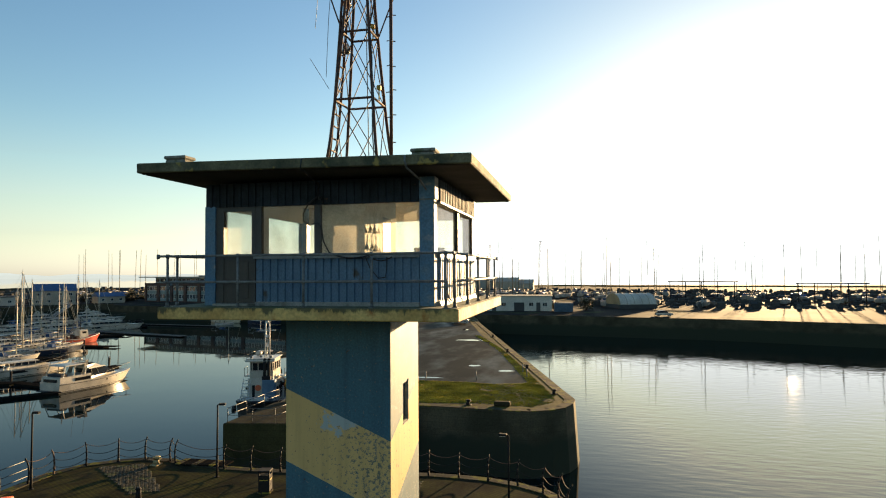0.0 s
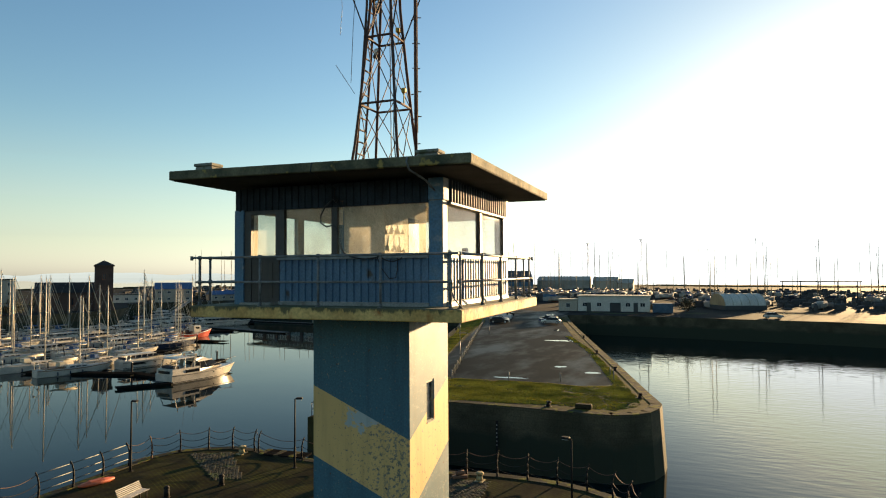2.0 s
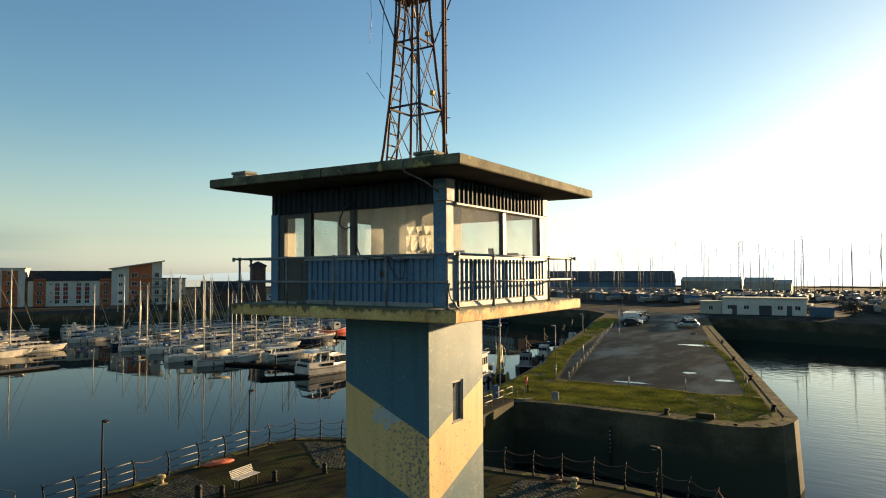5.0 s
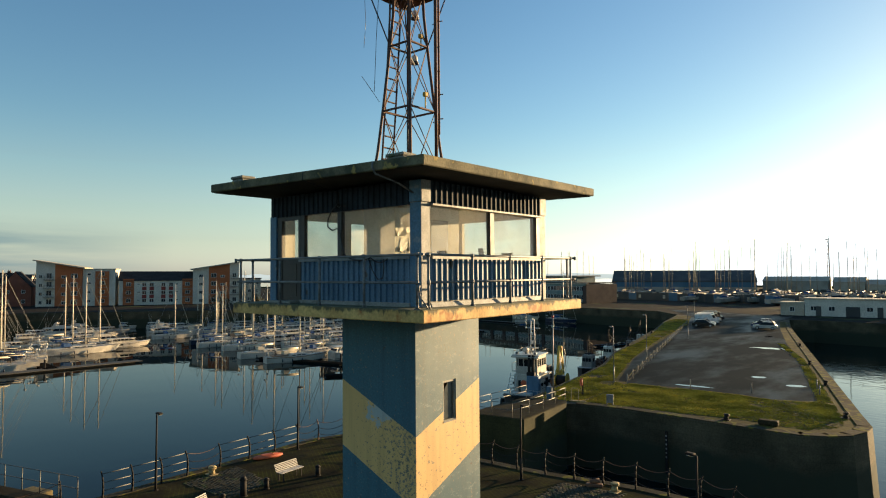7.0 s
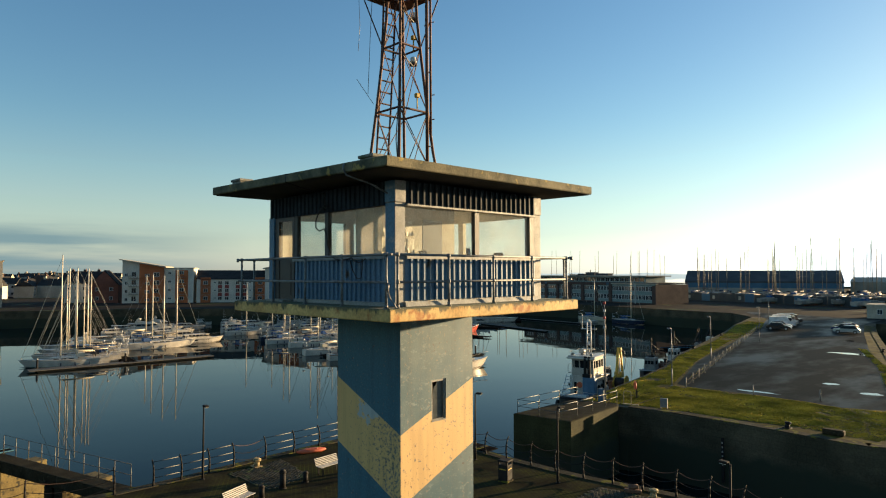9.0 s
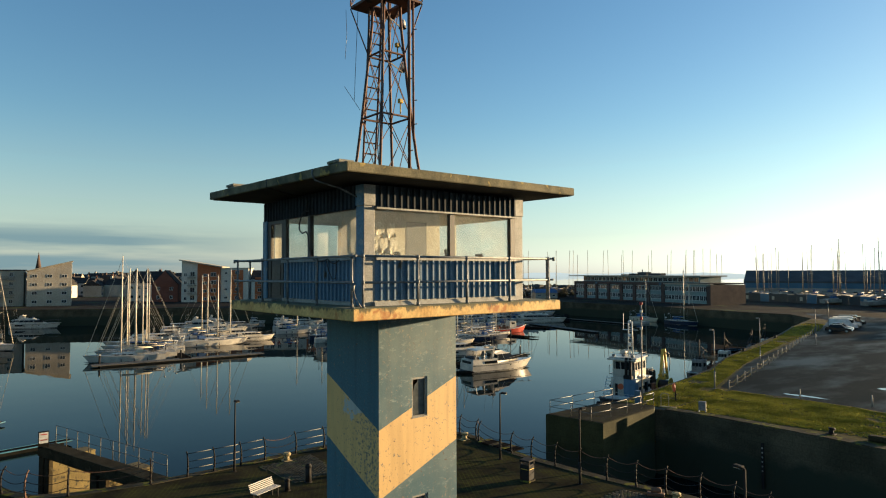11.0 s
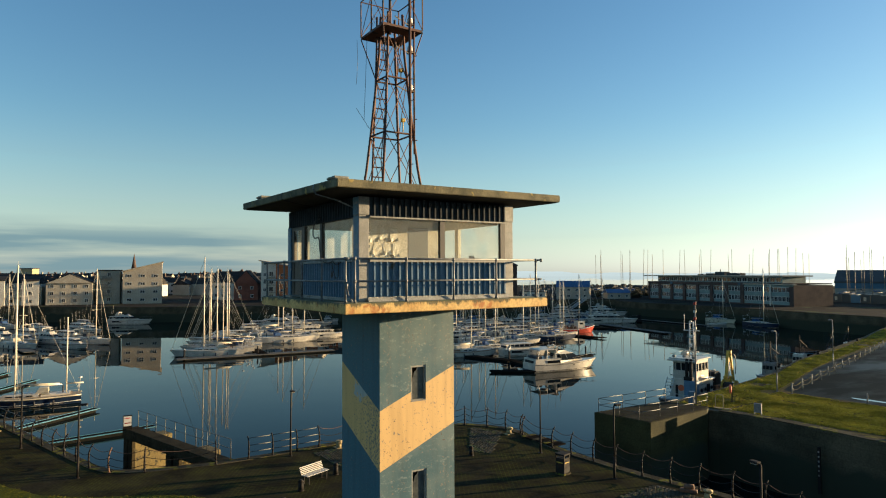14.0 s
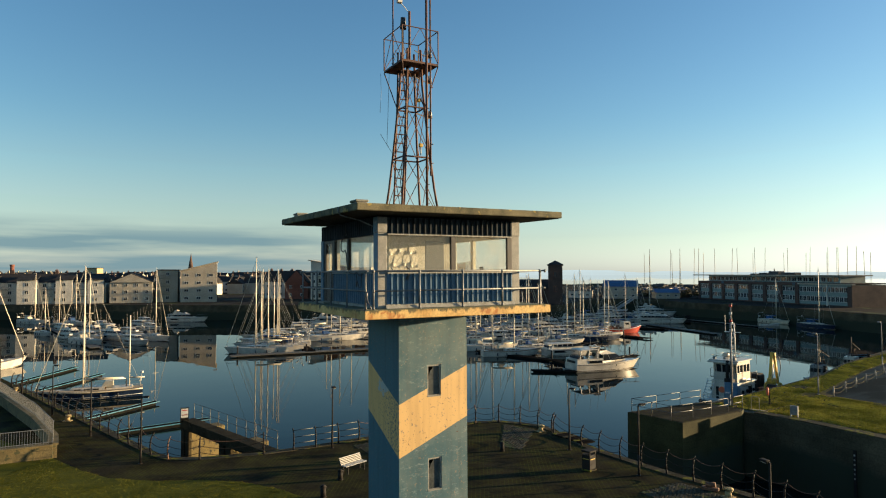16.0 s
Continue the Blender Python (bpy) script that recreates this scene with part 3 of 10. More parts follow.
M = {
    "concrete": mat("concrete_weathered", (0.30, 0.28, 0.23), (0.20, 0.19, 0.15), rough=0.9, scale=1.3, fine=22, bump=0.3, spots=(0.10, 0.11, 0.06), spot_at=0.56),
    "roof_conc": mat("roof_concrete_lichen", (0.17, 0.145, 0.075), (0.065, 0.062, 0.034), rough=0.95, scale=2.5, fine=30, bump=0.4, spots=(0.30, 0.22, 0.06), spot_at=0.62, spot_scale=5.0),
    # near-black colour carries the shade below the roof slab
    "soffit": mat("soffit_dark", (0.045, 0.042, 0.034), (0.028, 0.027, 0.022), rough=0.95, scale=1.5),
    "slab": slab_paint(),
    "slab_top": mat("slab_moss", (0.13, 0.13, 0.09), (0.07, 0.09, 0.03), rough=0.95, scale=2.0),
    "corr": mat("corrugated_blue", (0.095, 0.170, 0.255), (0.068, 0.130, 0.200), rough=0.5, scale=2.0, fine=40, bump=0.08, spots=(0.05, 0.045, 0.035), spot_at=0.66, spot_scale=3.5, stretch=(1, 1, 0.6)),
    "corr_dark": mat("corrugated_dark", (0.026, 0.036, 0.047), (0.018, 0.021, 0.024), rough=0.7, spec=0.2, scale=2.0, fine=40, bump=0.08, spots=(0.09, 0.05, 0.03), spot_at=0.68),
    "post_blue": mat("post_blue", (0.060, 0.150, 0.250), (0.10, 0.17, 0.23), rough=0.55, scale=4, spots=(0.22, 0.24, 0.25), spot_at=0.62),
    "post_grey": mat("post_galvanised", (0.27, 0.26, 0.23), (0.20, 0.195, 0.175), rough=0.65, metal=0.0, scale=5, spots=(0.20, 0.19, 0.16), spot_at=0.64),
    "trim_grey": mat("sill_grey", (0.27, 0.265, 0.235), (0.20, 0.195, 0.175), rough=0.6, scale=4, spots=(0.14, 0.12, 0.09), spot_at=0.62),
    "frame_dark": mat("frame_dark", (0.040, 0.036, 0.032), (0.055, 0.045, 0.035), rough=0.55, scale=5),
    "door_dark": mat("door_dark_wood", (0.035, 0.028, 0.022), (0.05, 0.038, 0.028), rough=0.5, scale=3, stretch=(6, 6, 0.6)),
    "galv": mat("galvanised_tube", (0.22, 0.22, 0.215), (0.15, 0.15, 0.14), rough=0.6, metal=0.35, scale=6, spots=(0.20, 0.10, 0.04), spot_at=0.68),
    "rust": mat("mast_rust", (0.085, 0.045, 0.035), (0.13, 0.06, 0.035), rough=0.75, metal=0.2, scale=3, fine=35, spots=(0.03, 0.025, 0.025), spot_at=0.58),
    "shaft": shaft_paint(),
    "inner": mat("interior_cream", (0.62, 0.57, 0.45), (0.53, 0.48, 0.38), rough=0.85, scale=1.5),
    "inner_floor": mat("interior_floor", (0.12, 0.10, 0.08), rough=0.8),
    "paper": mat("paper", (0.75, 0.70, 0.58), (0.62, 0.56, 0.45), rough=0.8, scale=6),
    "panel_grey": mat("panel_grey", (0.20, 0.19, 0.17), rough=0.6),
    "cable": mat("cable_black", (0.015, 0.015, 0.015), rough=0.5),
    "pane": clear_pane("window_pane", 0.115),
    "grimy_pane": mat("grimy_pane", (0.045, 0.050, 0.048), (0.080, 0.082, 0.074), rough=0.22, scale=3, fine=14, bump=0.02),
    "door_grey": mat("inner_door_grey", (0.105, 0.105, 0.095), (0.085, 0.085, 0.078), rough=0.6, scale=2),
    "bollard_cream": mat("bollard_cream", (0.36, 0.27, 0.12), (0.24, 0.18, 0.08), rough=0.85, scale=3, fine=14, bump=0.3, spots=(0.10, 0.085, 0.05), spot_at=0.58),
    "pane_dark": glass_mat("far_glass", (0.02, 0.025, 0.03), 0.06),
    "white": mat("white_gelcoat", (0.56, 0.51, 0.42), (0.40, 0.365, 0.30), rough=0.32, scale=0.8, fine=12, bump=0.02, spots=(0.35, 0.31, 0.24), spot_at=0.70, per_object=0.10),
    "cream_hull": mat("cream_hull", (0.62, 0.54, 0.38), rough=0.35, scale=0.8, bump=0.02),
    "navy": mat("navy_hull", (0.007, 0.014, 0.036), (0.010, 0.020, 0.045), spec=0.25, rough=0.35, scale=0.8, bump=0.0),
    "red_hull": mat("red_hull", (0.52, 0.040, 0.010), (0.40, 0.032, 0.010), rough=0.6, scale=2, spec=0.12),
    "black_hull": mat("black_hull", (0.018, 0.018, 0.018), (0.035, 0.03, 0.026), rough=0.6, scale=2, spots=(0.10, 0.05, 0.03), spot_at=0.66),
    "blue_cover": mat("canvas_blue", (0.02, 0.06, 0.16), (0.03, 0.08, 0.2), rough=0.85, scale=3, per_object=0.4),
    "boat_glass": glass_mat("boat_glass", (0.012, 0.014, 0.016), 0.08, gloss=0.16),
    "alloy": mat("mast_alloy", (0.80, 0.70, 0.52), (0.66, 0.57, 0.42), rough=0.5, metal=0.1, scale=2, bump=0.0),
    "far_mast": mat("weathered_mast", (0.34, 0.26, 0.15), (0.24, 0.18, 0.11), rough=0.6, scale=0.6, bump=0.0),
    "wire": mat("rigging_wire", (0.50, 0.46, 0.38), rough=0.5, metal=0.1, bump=0.0),
    "teak_pale": mat("teak_deck_sun_bleached", (0.42, 0.33, 0.20), (0.34, 0.26, 0.16), rough=0.75, scale=3, stretch=(1, 9, 1)),
    "deck_sand": mat("deck_nonslip", (0.46, 0.42, 0.33), (0.36, 0.33, 0.27), rough=0.8, scale=1.5, fine=20),
    "teak": mat("teak", (0.26, 0.15, 0.07), (0.20, 0.11, 0.05), rough=0.6, scale=4, stretch=(1, 8, 1)),
    "pontoon_pale": mat("weathered_decking", (0.13, 0.12, 0.10), (0.085, 0.08, 0.07), rough=0.85, scale=1.2, fine=14, spec=0.2),
    "pontoon": mat("pontoon_timber", (0.020, 0.018, 0.015), (0.012, 0.011, 0.010), spec=0.0, rough=0.85, scale=1.2, fine=14),
    "float_dark": mat("pontoon_float", (0.008, 0.008, 0.007), (0.012, 0.012, 0.010), spec=0.03, rough=0.9, scale=2),
    "pontoon_blue": mat("pontoon_edge", (0.030, 0.150, 0.230), (0.018, 0.085, 0.135), rough=0.7, scale=2),
    "paving": paving_mat(),
    "asphalt": asphalt_mat("asphalt_wet", (0.0130, 0.0150, 0.0126), (0.0092, 0.0106, 0.0094), spec=0.028, rough=0.85, scale=0.12, fine=14, bump=0.06, spots=(0.017, 0.0172, 0.0150), spot_at=0.6, spot_scale=0.4),
    "puddle": glass_mat("puddle", (0.03, 0.03, 0.03), 0.03),
    "moss": mat("mossy_grass", (0.105, 0.085, 0.018), (0.048, 0.042, 0.014), spec=0.05, rough=0.95, scale=0.5, fine=5, bump=0.7, spots=(0.045, 0.036, 0.020), spot_at=0.57, spot_scale=0.6),
    "lawn": mat("lawn", (0.100, 0.098, 0.012), (0.066, 0.068, 0.009), spec=0.05, rough=0.95, scale=0.6, fine=12, bump=0.6),
    "coping": mat("stone_coping", (0.072, 0.062, 0.040), (0.036, 0.032, 0.021), spec=0.05, rough=0.9, scale=0.9, fine=10, bump=0.4, spots=(0.125, 0.115, 0.022), spot_at=0.53, spot_scale=1.6),
    "quay_wall": wall_stone("quay_masonry", (0.105, 0.086, 0.052), (0.052, 0.046, 0.028)),
    "land": mat("yard_ground", (0.044, 0.039, 0.032), (0.030, 0.027, 0.023), spec=0.025, rough=0.95, scale=0.03, fine=1.2, bump=0.2, spots=(0.07, 0.08, 0.035), spot_at=0.6, spot_scale=0.08),
    "iron": mat("black_iron", (0.012, 0.012, 0.012), (0.022, 0.016, 0.012), rough=0.75, metal=0.0, spec=0.2, scale=5),
    "iron_rust": mat("rusty_iron", (0.16, 0.075, 0.035), (0.10, 0.05, 0.03), rough=0.8, scale=5),
    "steel_rail": mat("steel_rail", (0.125, 0.12, 0.105), (0.08, 0.075, 0.068), rough=0.55, metal=0.2, scale=4),
    "tired_white": mat("tired_gelcoat", (0.36, 0.33, 0.27), (0.24, 0.22, 0.19), rough=0.75, scale=0.8, fine=10, bump=0.05, spec=0.2, per_object=0.35),
    "slat_white": mat("slat_paint", (0.48, 0.46, 0.42), (0.36, 0.34, 0.30), rough=0.6, scale=5, spec=0.3),
    "jetty_top": mat("walkway_concrete", (0.055, 0.048, 0.032), (0.032, 0.028, 0.020), rough=0.9, scale=0.9, fine=10, bump=0.2, spec=0.02, spots=(0.05, 0.05, 0.015), spot_at=0.58),
    "bench": mat("bench_white", (0.66, 0.64, 0.58), rough=0.5, scale=5),
    "orange": mat("orange_plastic", (0.62, 0.13, 0.04), (0.5, 0.1, 0.035), rough=0.55, scale=3),
    "yellow_iron": mat("yellow_paint", (0.55, 0.36, 0.03), (0.42, 0.27, 0.03), rough=0.6, scale=4, spots=(0.12, 0.08, 0.04), spot_at=0.64),
    "render_white": mat("render_white", (0.60, 0.555, 0.46), (0.49, 0.45, 0.375), rough=0.9, scale=0.25, fine=3, bump=0.05),
    "render_grey": mat("render_grey", (0.43, 0.375, 0.285), (0.35, 0.305, 0.23), rough=0.9, scale=0.25, fine=3, bump=0.05),
    "render_orange": mat("render_orange", (0.42, 0.130, 0.042), (0.34, 0.105, 0.036), rough=0.9, scale=0.3, fine=3, bump=0.05),
    "panel_red": mat("panel_red", (0.22, 0.035, 0.025), (0.17, 0.03, 0.02), rough=0.8, scale=0.5),
    "brick": mat("brick_red", (0.20, 0.075, 0.045), (0.15, 0.06, 0.04), rough=0.9, scale=0.5, fine=6, bump=0.1),
    "brick_dark": mat("brick_brown", (0.085, 0.050, 0.036), (0.065, 0.04, 0.03), rough=0.9, scale=0.5, fine=6, bump=0.1),
    "slate": mat("slate_roof", (0.045, 0.042, 0.040), (0.030, 0.028, 0.027), spec=0.12, rough=0.9, scale=0.6, fine=5, bump=0.1),
    "blue_roof": mat("blue_sheet_roof", (0.030, 0.085, 0.20), (0.025, 0.07, 0.16), rough=0.5, scale=0.5),
    "teal_panel": mat("teal_panel", (0.20, 0.27, 0.25), (0.16, 0.22, 0.21), rough=0.6, scale=0.6),
    "shed_dark": mat("shed_dark_sheet", (0.055, 0.054, 0.050), (0.040, 0.040, 0.038), rough=0.75, scale=0.15),
    "shed_blue": mat("shed_blue_sheet", (0.05, 0.12, 0.19), (0.04, 0.10, 0.16), rough=0.6, scale=0.2),
    "shed_cream": mat("shed_cream_sheet", (0.33, 0.31, 0.25), rough=0.8, scale=0.2),
    "car_black": mat("car_black", (0.012, 0.012, 0.014), rough=0.22, bump=0.0),
    "car_silver": mat("car_silver", (0.42, 0.43, 0.43), rough=0.3, metal=0.5, bump=0.0),
    "car_white": mat("car_white", (0.68, 0.68, 0.66), rough=0.35, bump=0.0),
    "car_blue": mat("car_blue", (0.02, 0.03, 0.10), rough=0.25, bump=0.0),
    "rubber": mat("tyre_rubber", (0.018, 0.018, 0.018), rough=0.85),
    "red_paint": mat("red_paint", (0.45, 0.03, 0.02), rough=0.5),
    "lamp_lens": mat("lamp_lens", (0.70, 0.66, 0.55), rough=0.25, bump=0.0),
    "cont_blue": mat("container_blue", (0.06, 0.11, 0.16), rough=0.6, scale=0.8),
    "tarp": mat("tarpaulin_tan", (0.42, 0.30, 0.14), rough=0.7, scale=0.4),
    "bush": mat("winter_scrub", (0.055, 0.048, 0.022), (0.038, 0.042, 0.016), rough=1.0, scale=1.0, fine=6),
    "lock_stone": wall_stone("lock_masonry", (0.062, 0.058, 0.023), (0.028, 0.028, 0.012)),
    "blade": mat("grass_blades", (0.520, 0.420, 0.050), (0.190, 0.170, 0.022), rough=0.9, scale=0.35, fine=4, bump=0.0, spec=0.05),
    "blade_dark": mat("lawn_blades", (0.135, 0.130, 0.016), (0.085, 0.086, 0.012), rough=0.9, scale=0.8, fine=4, bump=0.0, spec=0.05),
    "dark_canvas": mat("canvas_dark", (0.02, 0.022, 0.026), (0.035, 0.035, 0.04), rough=0.85, scale=3),
    "green_hull": mat("green_hull", (0.02, 0.06, 0.04), rough=0.3, bump=0.0),
    "water": water_mat(),
}

# ---- mesh helpers ----


def box(bm, x0, y0, z0, x1, y1, z1, bevel=0.0):
    vs = [bm.verts.new((x, y, z)) for z in (z0, z1) for x, y in ((x0, y0), (x1, y0), (x1, y1), (x0, y1))]
    fs = [bm.faces.new([vs[i] for i in f]) for f in ((3, 2, 1, 0), (4, 5, 6, 7), (0, 1, 5, 4), (1, 2, 6, 5), (2, 3, 7, 6), (3, 0, 4, 7))]
    if bevel:
        edges = {e for f in fs for e in f.edges}
        bmesh.ops.bevel(bm, geom=list(edges), offset=bevel, segments=1, affect="EDGES")


def tube(bm, p, q, r, n=8, r2=None, caps=True):
    p, q = Vector(p), Vector(q)
    d = (q - p)
    if d.length < 1e-6:
        return
    u = d.orthogonal().normalized()
    v = d.normalized().cross(u)
    r2 = r if r2 is None else r2
    a = [bm.verts.new(p + (u * math.cos(2 * math.pi * i / n) + v * math.sin(2 * math.pi * i / n)) * r) for i in range(n)]
    b = [bm.verts.new(q + (u * math.cos(2 * math.pi * i / n) + v * math.sin(2 * math.pi * i / n)) * r2) for i in range(n)]
    for i in range(n):
        f = bm.faces.new((a[i], a[(i + 1) % n], b[(i + 1) % n], b[i]))
        f.smooth = n > 5
    if caps:
        bm.faces.new(a[::-1])
        bm.faces.new(b)


def path_tube(bm, pts, r, n=6):
    """One tube swept along a path, mitred at its bends."""
    pts = [Vector(p) for p in pts]
    pts = [p for i, p in enumerate(pts) if i == 0 or (p - pts[i - 1]).length > 1e-5]
    if len(pts) < 2:
        return
    u = (pts[1] - pts[0]).orthogonal().normalized()
    rings = []
    for i, p in enumerate(pts):
        a = (p - pts[i - 1]).normalized() if i else None
        b = (pts[i + 1] - p).normalized() if i < len(pts) - 1 else None
        t = (a + b).normalized() if a and b and (a + b).length > 0.2 else (a or b)
        u = u - t * u.dot(t)
        u = u.normalized() if u.length > 1e-4 else t.orthogonal().normalized()
        v = t.cross(u)
        rings.append([p + (u * math.cos(2 * math.pi * k / n) + v * math.sin(2 * math.pi * k / n)) * r for k in range(n)])
    vs = ring_quads(bm, rings)
    bm.faces.new(vs[0][::-1])
    bm.faces.new(vs[-1])


def prism(bm, pts, z0, z1):
    lo = [bm.verts.new((x, y, z0)) for x, y in pts]
    hi = [bm.verts.new((x, y, z1)) for x, y in pts]
    bm.faces.new(hi)
    bm.faces.new(lo[::-1])
    for i in range(len(pts)):
        j = (i + 1) % len(pts)
        bm.faces.new((lo[i], lo[j], hi[j], hi[i]))


def ring_quads(bm, rings, close=True):
    vs = [[bm.verts.new(p) for p in r] for r in rings]
    m = len(vs[0])
    for a, b in zip(vs, vs[1:]):
        for i in range(m if close else m - 1):
            j = (i + 1) % m
            f = bm.faces.new((a[i], a[j], b[j], b[i]))
            f.smooth = True
    return vs


def part(name, bm, material, parent=None, label="", category="", group="", kind="", at=None, fix=True):
    """Links a bmesh as one mesh object, under a parent if one is given."""
    if fix:
        bmesh.ops.recalc_face_normals(bm, faces=bm.faces)
    me = bpy.data.meshes.new(name)
    bm.to_mesh(me)
    bm.free()
    me.materials.append(M[material] if isinstance(material, str) else material)
    ob = new(name, me)
    if parent:
        ob.parent = parent
    if at is not None:
        ob.matrix_basis = at
    return tagged(ob, label, category, group, kind)


def again(ob, m, parent=None):
    """Another object on the same mesh."""
    o = new(ob.name.split(".")[0], ob.data)
    o.parent = parent or ob.parent
    o.matrix_basis = m
    for key in ("label", "group", "kind"):
        if key in ob:
            o[key] = ob[key]
    return o


def thing(name, label, category, group="", at=None, kind=""):
    ob = new(name)
    ob.empty_display_size = 0.3
    if at is not None:
        ob.matrix_basis = at
    return tagged(ob, label, category, group, kind)


def one(fn, *args, **kw):
    bm = bmesh.new()
    fn(bm, *args, **kw)
    return bm


# ---- water and land ----


def build_water():
    bm = bmesh.new()
    rings, n = (0.5, 60, 140, 300, 700, 1600, 4900), 48
    prev = None
    for r in rings:
        cur = [bm.verts.new((-20 + r * math.cos(2 * math.pi * i / n), 40 + r * math.sin(2 * math.pi * i / n), 0)) for i in range(n)]
        if prev is None:
            bm.faces.new(cur)
        else:
            for i in range(n):
                bm.faces.new((prev[i], prev[(i + 1) % n], cur[(i + 1) % n], cur[i]))
        prev = cur
    part("water", bm, "water", label="calm dark blue harbour water running out to the sea", category="water", kind="structure", at=pose(0, 0, WATER))


build_water()

FENCE = [(4.0, 15.6), (3.55, 17.1), (2.75, 18.2), (1.45, 18.95), (-0.1, 19.45), (-1.65, 19.6), (-3.25, 19.6), (-4.85, 19.35), (-6.3, 19.05), (-7.85, 18.8), (-9.5, 18.65),
         (-11.1, 18.6), (-12.75, 18.5), (-14.35, 18.5), (-17.6, 18.9), (-18.1, 19.15), (-19.7, 19.15), (-20.95, 18.5), (-22.15, 17.45), (-22.7, 15.8), (-22.7, 14.2),
         (-22.55, 12.4), (-22.45, 10.6), (-22.35, 8.7), (-22.25, 6.75), (-22.1, 5.3), (-22.0, 3.8), (-21.95, 2.4)]
FENCE2 = [(-21.95, 0.6), (-22.6, -2.9), (-23.5, -4.5), (-24.95, -5.3)]
FENCE2 += [(-24.95 - 1.66 * i, -5.3 - 0.52 * i) for i in range(1, 20)]


def quay_outline():
    """The promenade's edge runs half a metre outside its fence."""
    pts = FENCE + FENCE2
    out = []
    for i, p in enumerate(pts):
        a, b = Vector(pts[max(i - 1, 0)]), Vector(pts[min(i + 1, len(pts) - 1)])
        d = (b - a).normalized()
        out.append((p[0] + d.y * 0.45, p[1] - d.x * 0.45))
    return out


def battered(bm, pts, z0, z1, foot, run):
    """A prism whose first run of sides lean in from a wider foot."""
    low = []
    for i, p in enumerate(pts):
        a, b = Vector(pts[i - 1]), Vector(pts[(i + 1) % len(pts)])
        d = (b - a).normalized()
        k = foot if 0 < i < run else 0.0
        low.append((p[0] + d.y * k, p[1] - d.x * k))
    lo = [bm.verts.new((x, y, z0)) for x, y in low]
    hi = [bm.verts.new((x, y, z1)) for x, y in pts]
    bm.faces.new(hi)
    bm.faces.new(lo[::-1])
    for i in range(len(pts)):
        j = (i + 1) % len(pts)
        bm.faces.new((lo[i], lo[j], hi[j], hi[i]))


def build_land():
    edge = quay_outline()
    poly = edge + [(-110, -32.5), (-260, -92), (-260, -220), (60, -220), (12, -60), (8.5, -10), (5.5, 8)]
    part("near_quay", one(prism, poly, -9, -0.42), "quay_wall", label="dark stone quay wall below the promenade", category="quay", kind="structure")
    part("promenade", one(prism, poly, -0.417, 0.0), "paving", label="brown mossy paved promenade on the quay", category="pavement", kind="structure")
    cop = bmesh.new()
    for (ax, ay), (bx, by) in zip(edge, edge[1:]):
        d = Vector((bx - ax, by - ay)).normalized()
        nx, ny = -d.y * 0.55, d.x * 0.55
        prism(cop, [(ax, ay), (bx, by), (bx + nx, by + ny), (ax + nx, ay + ny)], -0.2, 0.035)
    part("quay_coping", cop, "coping", label="worn stone coping along the promenade edge", category="coping", kind="structure")
    # pier
    pier = [(-16.2, 37.7), (-12.6, 38.2), (-7.9, 38.2), (-4.6, 37.95), (-1.5, 37.65), (0.5, 37.7), (2.1, 38.5), (3.2, 39.7), (3.78, 41.5), (3.9, 43.3), (2.9, 47.0), (-1.5, 64.2), (-5.5, 79.5), (-17.6, 126.5), (-22.6, 148.4), (-24.5, 158), (-52, 162), (-50.9, 157), (-44.5, 131),
            (-39.2, 113), (-28.9, 72), (-25.2, 61.5), (-23.2, 52), (-21.2, 41), (-20.4, 36)]
    part("pier", one(battered, pier, -9, PIER - 0.02, 0.55, 14), "quay_wall", label="long dark stone pier between two docks", category="pier", kind="structure")
    wing = [(-20.4, 28.3), (-15.75, 29.1), (-16.35, 36.4), (-16.9, 37.4), (-20.38, 36.02)]
    part("lock_wing", one(prism, wing, -9, -0.06), "lock_stone", label="square stone lock wall with a flat concrete top", category="quay", kind="structure")
    part("lock_wing_top", one(prism, [(-20.3, 28.4), (-15.85, 29.2), (-16.45, 36.3), (-17.0, 37.2), (-20.3, 36.0)], -0.055, -0.03), "jetty_top", label="worn concrete walkway on the lock wall", category="pavement", kind="structure")
    cop = bmesh.new()
    run = pier[:15]
    for (ax, ay), (bx, by) in zip(run, run[1:]):
        d = Vector((bx - ax, by - ay)).normalized()
        nx, ny = -d.y, d.x
        prism(cop, [(ax, ay), (bx, by), (bx + nx * 0.9, by + ny * 0.9), (ax + nx * 0.9, ay + ny * 0.9)], PIER - 0.02, PIER + 0.05)
    part("pier_coping", cop, "coping", label="pale worn stone coping along the pier edge", category="coping", kind="structure")
